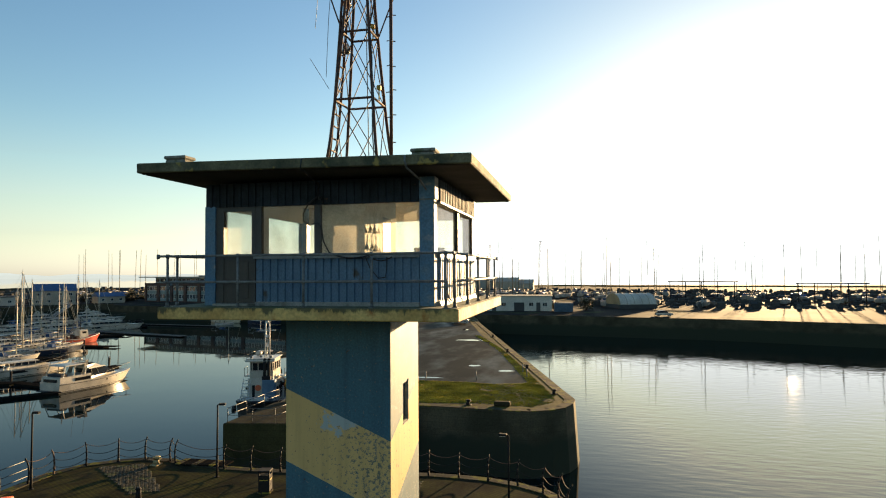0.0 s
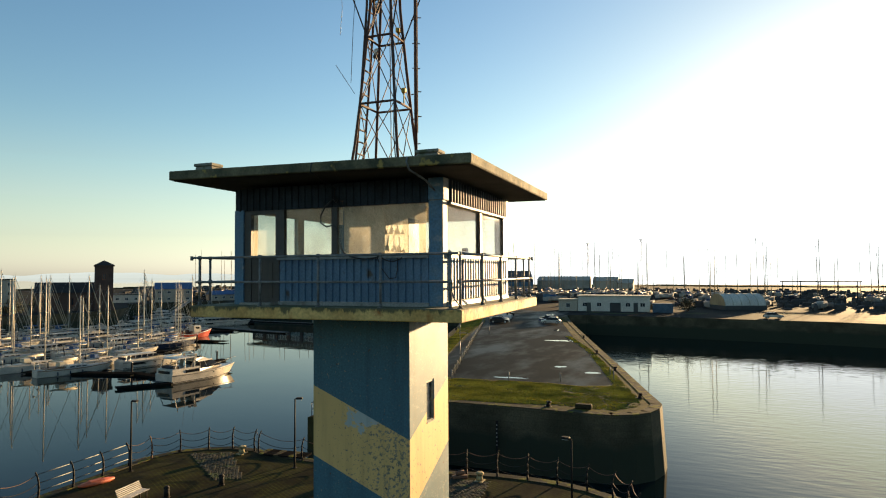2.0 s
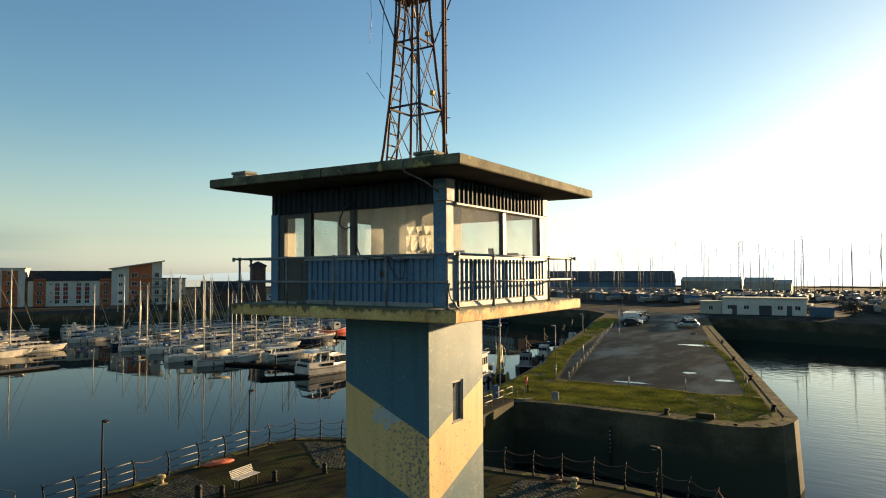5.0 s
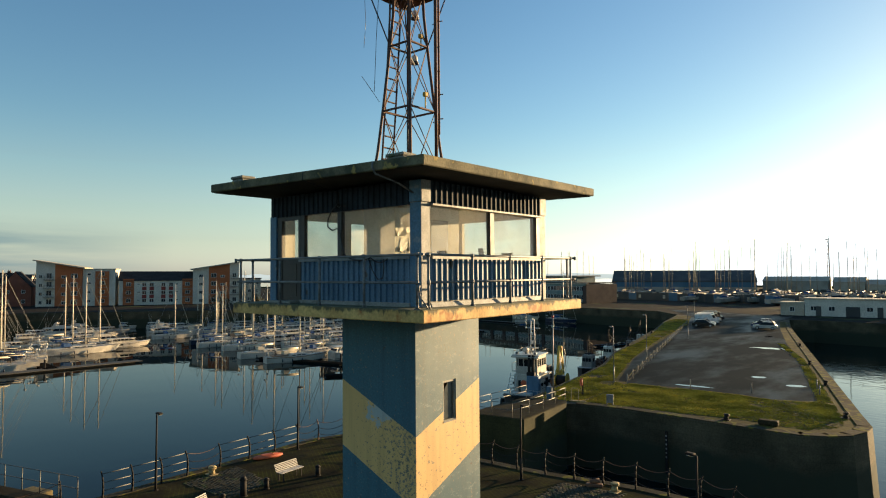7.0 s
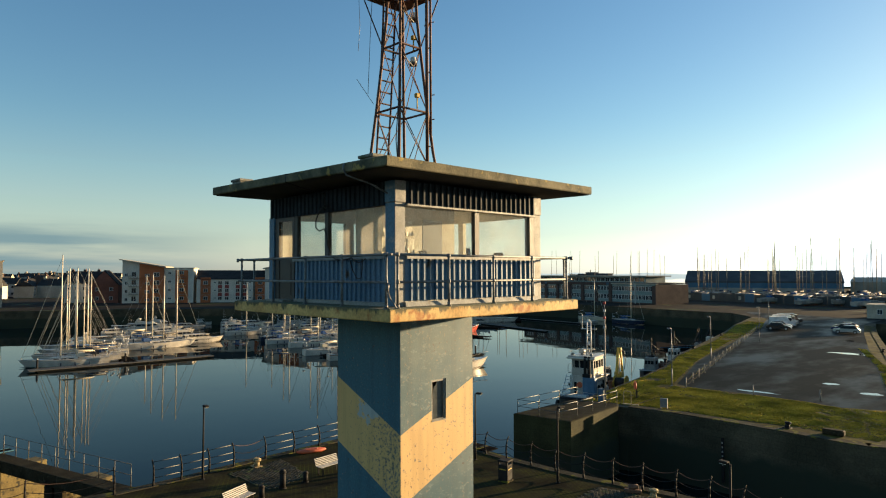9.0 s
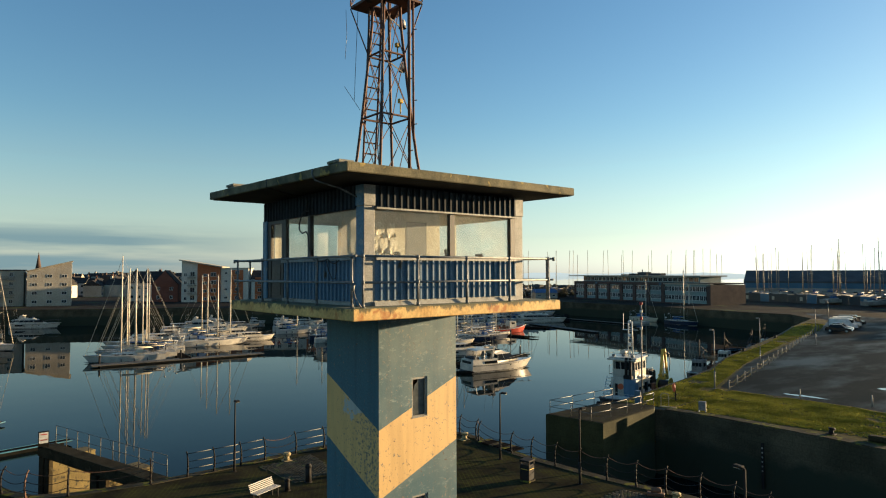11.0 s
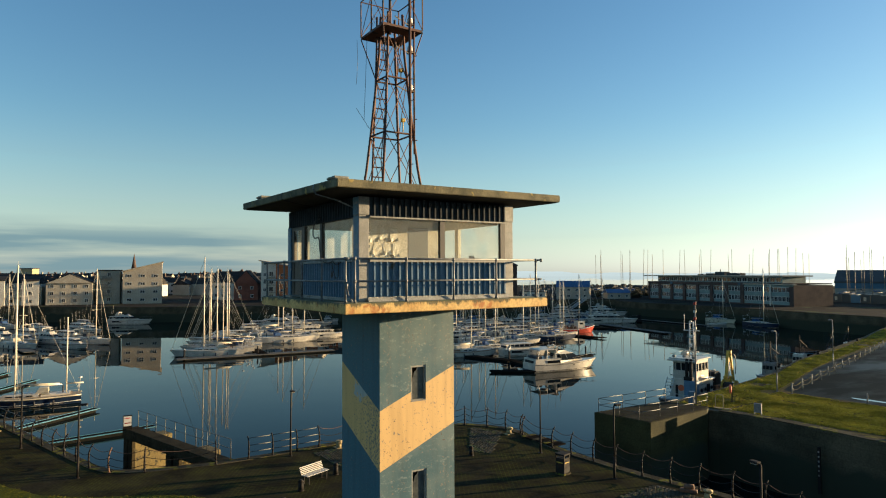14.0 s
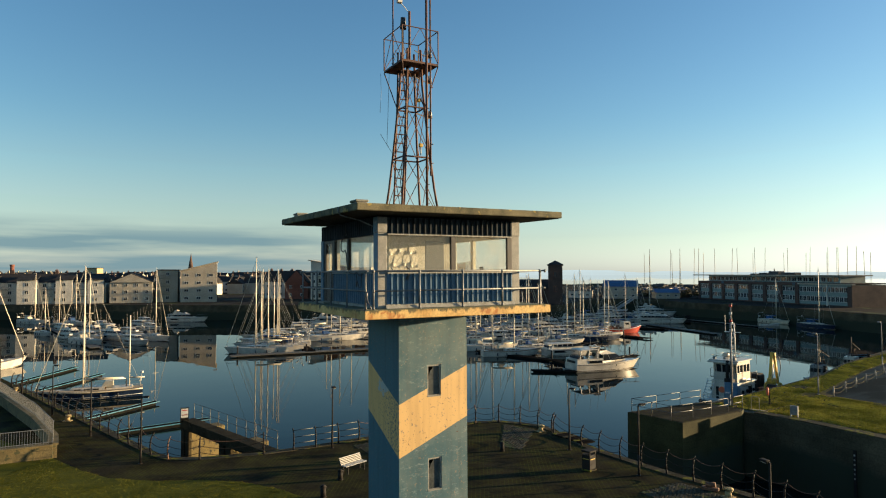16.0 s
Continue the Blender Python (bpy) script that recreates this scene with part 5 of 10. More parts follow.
def build_balustrade():
    rail = part("balustrade", bmesh.new(), "galv", TOWER, "galvanised tube handrail round the balcony")
    zb, zm, zt = 9.915, 10.37, 10.85
    south = [(-2.80, -2.62), (-1.36, -2.62), (-0.08, -2.62), (1.19, -2.62), (2.50, -2.62)]
    east = [(2.62, -2.46), (2.62, -1.22), (2.62, 0.03), (2.62, 1.26), (2.62, 2.51)]
    west = [(-2.82, -2.30), (-2.82, -1.0), (-2.82, 0.3), (-2.82, 1.5), (-2.82, 2.62)]
    north = [(-1.5, 2.66), (-0.1, 2.66), (1.2, 2.66), (2.45, 2.66)]
    post = bmesh.new()
    tube(post, (0, 0, zb), (0, 0, zt), 0.024, 8)
    tube(post, (0, 0, zb), (0, 0, zb + 0.012), 0.055, 10)
    tube(post, (0, 0, zb + 0.012), (0, 0, zb + 0.07), 0.032, 8)
    for z in (zm, zt):
        tube(post, (0, 0, z - 0.035), (0, 0, z + 0.035), 0.034, 8)
    first = part("post", post, "galv", rail, at=pose(*south[0], 0))
    for p in south[1:] + east + west + north:
        again(first, pose(*p, 0))
    runs = [[(-2.98, -2.62), (2.66, -2.62)], [(2.62, -2.66), (2.62, 2.62)], [(-2.82, -2.7), (-2.82, 2.7)], [(-2.86, 2.66), (2.66, 2.66)]]
    for k, (a, b) in enumerate(runs):
        for z in (zm, zt):
            bm = bmesh.new()
            aa, bb = a, b
            if z == zm and k == 0:
                aa, bb = (-2.82, -2.62), (2.50, -2.62)
            if z == zm and k == 1:
                aa, bb = (2.62, -2.46), (2.62, 2.51)
            tube(bm, (*aa, z), (*bb, z), 0.022, 8)
            part("rail", bm, "galv", rail)
    for p in ((-3.0, -2.62, zt), (2.66, 2.66, zt)):
        part("rail_end", one(tube, (p[0], p[1], zt - 0.05), (p[0], p[1], zt + 0.035), 0.03, 8), "galv", rail)
    bm = bmesh.new()
    path_tube(bm, [(2.50, -2.60, 10.30), (2.54, -2.57, 10.1), (2.66, -2.52, 9.93)], 0.012, 6)
    tube(bm, (2.50, -2.61, 10.22), (2.50, -2.59, 10.36), 0.04, 8)
    part("brace", bm, "galv", rail)


def sag(a, b, drop, n=10):
    a, b = Vector(a), Vector(b)
    return [a.lerp(b, i / n) - Vector((0, 0, drop * 4 * (i / n) * (1 - i / n))) for i in range(n + 1)]


def build_cables():
    bm = bmesh.new()
    y = -2.21
    path_tube(bm, [(0.15, -3.05, 12.46), (0.15, -3.2, 12.45), (0.13, -3.2, 12.30), (0.1, -2.8, 12.22), (0.05, y - 0.03, 12.15), (0.02, y - 0.02, 11.9)], 0.012)
    path_tube(bm, [(0.02, y - 0.03, 11.92), (-0.14, y - 0.05, 11.8), (-0.24, y - 0.06, 11.62), (-0.24, y - 0.06, 11.48), (-0.12, y - 0.05, 11.40), (0.03, y - 0.04, 11.44), (0.1, y - 0.03, 11.35), (0.14, y - 0.03, 11.1), (0.25, y - 0.04, 10.9), (0.3, y - 0.05, 10.87)], 0.015)
    path_tube(bm, sag((0.3, y - 0.06, 10.87), (1.0, y - 0.06, 10.83), 0.06), 0.013)
    path_tube(bm, sag((1.0, y - 0.06, 10.83), (1.45, y - 0.06, 10.80), 0.08), 0.012)
    path_tube(bm, [(0.95, y - 0.07, 10.82), (1.05, y - 0.07, 10.6), (1.2, y - 0.07, 10.42), (1.33, y - 0.07, 10.44), (1.36, y - 0.07, 10.6), (1.36, y - 0.07, 10.8)], 0.01)
    tube(bm, (0.06, y - 0.03, 11.88), (0.1, y - 0.06, 11.9), 0.03, 8)
    part("cable_loop", bm, "cable", TOWER, "loose black cables hanging on the wall")
    bm = bmesh.new()
    path_tube(bm, [(1.93, -3.10, 12.44), (1.93, -3.12, 12.36), (1.95, -3.06, 12.24), (2.05, -2.6, 12.12), (2.08, -2.25, 11.98)], 0.018)
    part("conduit", bm, "galv", TOWER, "bent conduit under the roof edge")


def build_mast():
    mast = thing("lattice_mast", "rusty steel lattice mast with ladder and lookout platform", "mast", at=TOWER.matrix_basis.copy())
    cx, cy, z0, z1 = 0.145, -0.25, 12.40, 16.80

    def half(z):
        return 0.60 - (0.60 - 0.21) * min(1, (z - z0) / (z1 - z0)) ** 0.8

    def leg_at(i, z):
        h = half(z)
        return Vector((cx + (h if i in (1, 2) else -h), cy + (h if i in (2, 3) else -h), z))

    zs = [z0, 13.25, 14.15, 15.0, 15.62, 16.3, 17.35]
    for i in range(4):
        bm = bmesh.new()
        rings = [[leg_at(i, z) + Vector((0.034 * math.cos(k * math.pi / 3), 0.034 * math.sin(k * math.pi / 3), 0)) for k in range(6)] for z in zs]
        vs = ring_quads(bm, rings)
        bm.faces.new(vs[0][::-1])
        bm.faces.new(vs[-1])
        leg = part("mast_leg", bm, "rust", mast)
        q = leg_at(i, z0)
        part("foot_plate", one(box, q.x - 0.09, q.y - 0.09, z0, q.x + 0.09, q.y + 0.09, z0 + 0.025), "rust", leg)
    for z in (14.15, 15.62):
        for i in range(4):
            bm = bmesh.new()
            tube(bm, leg_at(i, z), leg_at((i + 1) % 4, z), 0.026, 5)
            part("ring_bar", bm, "rust", mast)
    for za, zb in ((12.42, 14.15), (14.15, 15.62), (15.62, 16.75)):
        for i in range(4):
            bm = bmesh.new()
            tube(bm, leg_at(i, za), leg_at((i + 1) % 4, zb), 0.011, 5)
            tube(bm, leg_at((i + 1) % 4, za), leg_at(i, zb), 0.011, 5)
            part("cross_brace", bm, "rust", mast)
    # ladder up the landward face
    ladder = thing("ladder", "narrow rusty steel ladder", "")
    ladder.parent = mast
    for s in (-0.17, 0.17):
        bm = bmesh.new()
        rings = [[Vector((cx - half(a) - 0.06, cy - 0.12 + s, a)) + Vector((0.030 * math.cos(k * math.pi / 2), 0.030 * math.sin(k * math.pi / 2), 0)) for k in range(4)] for a in zs]
        ring_quads(bm, rings)
        part("stringer", bm, "rust", ladder)
    z = z0 + 0.2
    while z < 17.0:
        bm = bmesh.new()
        tube(bm, (cx - half(z) - 0.06, cy - 0.29, z), (cx - half(z) - 0.06, cy + 0.05, z), 0.019, 5)
        part("rung", bm, "rust", ladder)
        z += 0.26
    # platform and cage
    px0, px1, py0, py1 = -0.50, 0.79, -0.83, 0.32
    pf = bmesh.new()
    box(pf, px0, py0, 16.80, cx - 0.22, py1, 16.86)
    box(pf, cx + 0.22, py0, 16.80, px1, py1, 16.86)
    box(pf, cx - 0.22, py0, 16.80, cx + 0.22, cy - 0.22, 16.86)
    box(pf, cx - 0.22, cy + 0.22, 16.80, cx + 0.22, py1, 16.86)
    plat = part("platform", pf, "rust", mast, "square dark steel platform")
    corners = [(px0, py0), (px1, py0), (px1, py1), (px0, py1)]
    for i, (x, y) in enumerate(corners):
        x2, y2 = corners[(i + 1) % 4]
        bm = bmesh.new()
        tube(bm, (x, y, 16.86), (x, y, 17.82), 0.018, 5)
        tube(bm, (x, y, 17.82), (x2, y2, 17.82), 0.016, 5)
        part("cage_bar", bm, "rust", plat)
        bm = bmesh.new()
        tube(bm, (x, y, 16.86), ((x + x2) / 2, (y + y2) / 2, 17.82), 0.010, 5)
        tube(bm, (x2, y2, 16.86), ((x + x2) / 2, (y + y2) / 2, 17.82), 0.010, 5)
        part("cage_brace", bm, "rust", plat)
        bm = bmesh.new()
        tube(bm, (x, y, 16.80), leg_at(i, 15.62), 0.016, 5)
        part("strut", bm, "rust", plat)
    # poles, lamps and aerials
    for x, y, za, zb, r in ((0.77, -0.05, 12.42, 18.9, 0.038), (0.74, 0.09, 13.6, 18.9, 0.026), (0.12, -0.28, 16.86, 18.55, 0.04), (-0.18, -0.68, 16.86, 19.2, 0.022)):
        bm = bmesh.new()
        tube(bm, (x, y, za), (x, y, zb), r, 8)
        z = za + 0.35
        while z < min(zb, 16.6) and za < 14:
            tube(bm, (x, y, z), (x + (0.09 if int(z * 10) % 2 else -0.12), y + 0.04, z), 0.012, 5)
            z += 0.55
        part("pole", bm, "rust", mast, "rusty steel aerial pole")
    for i, (x, y, z) in enumerate(((-0.56, 0.72, 15.62), (-0.5, 0.68, 16.7), (-0.5, 0.68, 17.5))):
        bm = bmesh.new()
        tube(bm, (x, y, z), (x, y, z + 0.05), 0.10, 10)
        tube(bm, (x, y, z - 0.015), (cx - 0.24, cy + 0.24, z - 0.015), 0.018, 5)
        lm = part("signal_lamp", bm, "frame_dark", mast, "small round signal lamp on a bracket")
        bm = bmesh.new()
        tube(bm, (x, y, z + 0.05), (x, y, z + 0.17), 0.082, 12, 0.078)
        tube(bm, (x, y, z + 0.17), (x, y, z + 0.21), 0.078, 12, 0.055)
        tube(bm, (x, y, z + 0.21), (x, y, z + 0.225), 0.055, 12, 0.02)
        part("lens", bm, "lamp_lens", lm)
    for x, y, z in ((0.52, -0.12, 14.45), (0.38, -0.1, 15.8)):
        bm = bmesh.new()
        box(bm, x - 0.045, y - 0.055, z, x + 0.045, y + 0.055, z + 0.1, bevel=0.015)
        tube(bm, (x, y, z - 0.25), (x, y, z), 0.015, 6)
        part("floodlight", bm, "yellow_iron", mast, "small yellow floodlight")
    bm = bmesh.new()
    tube(bm, (-0.02, -0.42, 18.05), (-0.02, -0.42, 18.14), 0.10, 10)
    tube(bm, (-0.02, -0.42, 18.14), (-0.02, -0.42, 18.38), 0.09, 10, 0.075)
    tube(bm, (-0.02, -0.42, 16.86), (-0.02, -0.42, 18.05), 0.02, 6)
    part("beacon", bm, "frame_dark", mast, "dark cylindrical beacon on the platform")
    bm = bmesh.new()
    tube(bm, (0.12, -0.28, 18.5), (-0.05, -0.5, 18.85), 0.012, 5)
    box(bm, -0.1, -0.6, 18.82, 0.02, -0.46, 18.9)
    part("wind_vane", bm, "lamp_lens", mast, "small pale wind sensor on an arm")
    bm = bmesh.new()
    for k in range(5):
        tube(bm, (-0.42, -0.55 + 0.03 * k, 17.0 + k * 0.1), (-0.42 + 0.18, -0.7 + 0.03 * k, 17.05 + k * 0.1), 0.007, 4)
    tube(bm, (-0.36, -0.6, 16.86), (-0.36, -0.6, 17.6), 0.012, 5)
    part("aerial", bm, "frame_dark", mast, "thin branched aerial")
    bm = bmesh.new()
    path_tube(bm, [(-0.6, -0.9, 16.8), (-0.56, -0.9, 16.2), (-0.6, -0.92, 15.6)], 0.005, 4)
    path_tube(bm, [(-0.30, -0.75, 16.8), (-0.38, -0.75, 15.8), (-0.42, -0.78, 14.6)], 0.006, 4)
    tube(bm, (-0.75, -0.85, 15.0), (-0.42, -0.62, 14.4), 0.006, 4)
    part("loose_wire", bm, "cable", mast)
    bm = bmesh.new()
    path_tube(bm, [leg_at(1, 16.7), leg_at(1, 15.0) + Vector((0.04, -0.02, 0)), Vector((cx + 0.45, cy - 0.55, 13.4)), Vector((cx + 0.5, cy - 0.5, 12.42))], 0.012, 5)
    path_tube(bm, sag((cx + 0.2, cy - 0.2, 16.0), (cx + 0.35, cy - 0.45, 12.45), 0.1), 0.010, 5)
    part("down_cable", bm, "cable", mast)


build_shaft()
build_cabin()
build_balustrade()
build_cables()
build_mast()

# ---- promenade ----


def fence_post():
    """A sabre-shaped cast iron post, bowed outwards and leaning in at its head."""
    bm = bmesh.new()
    pts = [(0, 0, 0), (-0.05, 0, 0.28), (-0.07, 0, 0.56), (-0.04, 0, 0.89), (0.06, 0, 1.14), (0.15, 0, 1.25)]
    rad = [0.06, 0.052, 0.048, 0.042, 0.036, 0.034]
    for (a, b), (r, r2) in zip(zip(pts, pts[1:]), zip(rad, rad[1:])):
        tube(bm, a, b, r, 6, r2)
    tube(bm, (0, 0, 0), (0, 0, 0.04), 0.10, 8)
    tube(bm, (0.14, 0, 1.23), (0.17, 0, 1.29), 0.05, 6, 0.02)
    return bm


def build_fence():
    pts = FENCE + FENCE2
    fence = thing("quay_fence", "black sabre-shaped iron posts with chains and steel rails along the quay", "fence")
    first = None
    heads = []
    for i, p in enumerate(pts):
        a, b = Vector(pts[max(i - 1, 0)]), Vector(pts[min(i + 1, len(pts) - 1)])
        d = (b - a).normalized()
        ang = math.degrees(math.atan2(d.x, -d.y)) + 180
        m = pose(p[0], p[1], 0, 0, 0, ang)
        if first is None:
            first = part("post", fence_post(), "iron", fence, at=m)
        elif i in (19, 30):
            o = again(first, m)
            o.data = first.data.copy()
            o.data.materials[0] = M["iron_rust"]
        else:
            again(first, m)
        heads.append([m @ Vector(v) for v in ((0.11, 0, 1.17), (-0.04, 0, 0.80), (-0.06, 0, 0.43))])
    railed = set(range(20, 23)) | set(range(24, 27)) | set(range(34, len(pts) - 1))
    for i in range(len(pts) - 1):
        if i == 27:
            continue
        for k in range(3):
            a, b = heads[i][k], heads[i + 1][k]
            bm = bmesh.new()
            if i in railed:
                tube(bm, a, b, 0.022, 6)
                part("rail", bm, "steel_rail", fence)
            else:
                path_tube(bm, sag(a, b, 0.20 if (a - b).length < 2.5 else 0.28, 8), 0.016, 5)
                part("chain", bm, "iron_rust" if k == 0 else "iron", fence)


def street_lamp(x, y, h=3.7, yaw=0, tall=False):
    lamp = thing("street_lamp", "tall grey lamp post beside the car park" if tall else "slim black lamp post with a small flat head", "street lamp", "lamps on the pier" if tall else "lamps along the promenade", pose(x, y, PIER if tall else 0, 0, 0, yaw))
    mt = "galv" if tall else "iron"
    bm = bmesh.new()
    tube(bm, (0, 0, 0), (0, 0, h * 0.3), 0.065, 8)
    tube(bm, (0, 0, h * 0.3), (0, 0, h), 0.048, 8, 0.04)
    tube(bm, (0, 0, 0), (0, 0, 0.03), 0.13, 8)
    part("pole", bm, mt, lamp)
    bm = bmesh.new()
    tube(bm, (0, 0, h - 0.02), (0.10, 0, h + 0.03), 0.025, 6)
    part("arm", bm, mt, lamp)
    bm = bmesh.new()
    box(bm, 0.06, -0.11, h - 0.02, 0.42, 0.11, h + 0.08, bevel=0.03)
    head = part("head", bm, mt, lamp)
    part("lens", one(box, 0.12, -0.08, h - 0.035, 0.38, 0.08, h - 0.021), "lamp_lens", head)
    return lamp


def bollard(x, y, h=0.55, r=0.13, mt="iron", label="short black cast iron bollard", z=0.0):
    b = thing("bollard", label, "bollard", "bollards", pose(x, y, z))
    bm = bmesh.new()
    tube(bm, (0, 0, 0), (0, 0, 0.05), r * 1.25, 12)
    tube(bm, (0, 0, 0.05), (0, 0, h * 0.8), r, 12, r * 0.92)
    part("shaft", bm, mt, b)
    bm = bmesh.new()
    tube(bm, (0, 0, h * 0.8), (0, 0, h * 0.86), r * 1.15, 12)
    tube(bm, (0, 0, h * 0.86), (0, 0, h), r * 1.05, 12, r * 0.5)
    part("cap", bm, mt, b)


def mooring_bollard(x, y, z=0.0, yaw=0, mt="bollard_cream", label="squat cream-painted mooring bollard with a mushroom head"):
    b = thing("mooring_bollard", label, "bollard", "mooring bollards", pose(x, y, z, 0, 0, yaw))
    bm = bmesh.new()
    box(bm, -0.28, -0.23, 0, 0.28, 0.23, 0.05, bevel=0.01)
    part("base", bm, mt, b)
    bm = bmesh.new()
    for p, q, r, r2 in (((0, 0, 0.05), (0.02, 0, 0.28), 0.17, 0.14), ((0.02, 0, 0.28), (0.05, 0, 0.36), 0.14, 0.22), ((0.05, 0, 0.36), (0.06, 0, 0.42), 0.22, 0.21), ((0.06, 0, 0.42), (0.06, 0, 0.46), 0.21, 0.10)):
        tube(bm, p, q, r, 12, r2)
    part("head", bm, mt, b)


def bench(x, y, yaw):
    b = thing("bench", "white slatted metal bench on the promenade", "bench", "benches", pose(x, y, 0, 0, 0, yaw))
    for k in range(5):
        part("seat_slat", one(box, -0.75, 0.02 + 0.09 * k, 0.43, 0.75, 0.085 + 0.09 * k, 0.455), "slat_white", b)
    for k in range(5):
        z = 0.46 + 0.072 * k
        part("back_slat", one(box, -0.75, -0.02 - 0.035 * k, z, 0.75, 0.005 - 0.035 * k, z + 0.05), "slat_white", b)
    for s in (-0.6, 0.6):
        bm = bmesh.new()
        box(bm, s - 0.02, 0.02, 0, s + 0.02, 0.07, 0.43)
        box(bm, s - 0.02, 0.38, 0, s + 0.02, 0.43, 0.43)
        box(bm, s - 0.02, 0.02, 0.40, s + 0.02, 0.45, 0.43)
        tube(bm, (s, 0.0, 0.40), (s, -0.18, 0.84), 0.02, 6)
        part("leg_frame", bm, "iron", b)


def litter_bin(x, y):
    b = thing("litter_bin", "square black litter bin with gilt bands", "bin", at=pose(x, y, 0, 0, 0, 12))
    part("body", one(box, -0.27, -0.27, 0.08, 0.27, 0.27, 0.86, bevel=0.02), "iron", b)
    part("base", one(box, -0.31, -0.31, 0, 0.31, 0.31, 0.08, bevel=0.01), "coping", b)
    part("lid", one(box, -0.30, -0.30, 1.0, 0.30, 0.30, 1.09, bevel=0.03), "iron", b)
    for sx in (-1, 1):
        for sy in (-1, 1):
            part("corner_post", one(box, sx * 0.24 - 0.03, sy * 0.24 - 0.03, 0.86, sx * 0.24 + 0.03, sy * 0.24 + 0.03, 1.0), "iron", b)
    for k in range(4):
        a = k * math.pi / 2
        part("gilt_band", one(box, -0.2, 0.272, 0.62, 0.2, 0.280, 0.66), "yellow_iron", b, at=Matrix.Rotation(a, 4, "Z"))


def setts(name, poly, seed):
    """A patch of stone setts, each a bevelled block of its own tilt, laid in rows."""
    random.seed(seed)
    xs, ys = [p[0] for p in poly], [p[1] for p in poly]
    bm = bmesh.new()

    def inside(x, y):
        c = False
        for i in range(len(poly)):
            (x1, y1), (x2, y2) = poly[i - 1], poly[i]
            if (y1 > y) != (y2 > y) and x < (x2 - x1) * (y - y1) / (y2 - y1) + x1:
                c = not c
        return c
    verts, faces = [], []
    r, y = 0, min(ys)
    while y < max(ys):
        x = min(xs) + (0.11 if r % 2 else 0)
        while x < max(xs):
            if inside(x + 0.1, y + 0.07):
                w, d, h = 0.19 + random.random() * 0.02, 0.125, 0.012 + random.random() * 0.018
                k = len(verts)
                verts += [(x, y, 0.001), (x + w, y, 0.001), (x + w, y + d, 0.001), (x, y + d, 0.001), (x + 0.02, y + 0.02, h), (x + w - 0.02, y + 0.02, h), (x + w - 0.02, y + d - 0.02, h), (x + 0.02, y + d - 0.02, h)]
                faces += [(k + 4, k + 5, k + 6, k + 7), (k, k + 1, k + 5, k + 4), (k + 1, k + 2, k + 6, k + 5), (k + 2, k + 3, k + 7, k + 6), (k + 3, k, k + 4, k + 7)]
            x += 0.22
        y += 0.145
        r += 1
    me = bpy.data.meshes.new(name)
    me.from_pydata(verts, [], faces)
    me.materials.append(M["setts"])
    bm.free()
    tagged(new(name, me), "patch of grey-brown stone setts let into the promenade", "paving", kind="stuff")


M["setts"] = mat("stone_setts", (0.060, 0.054, 0.036), (0.036, 0.033, 0.020), spec=0.15, rough=0.85, scale=1.5, fine=20, bump=0.2, spots=(0.06, 0.07, 0.025), spot_at=0.55, spot_scale=1.2)


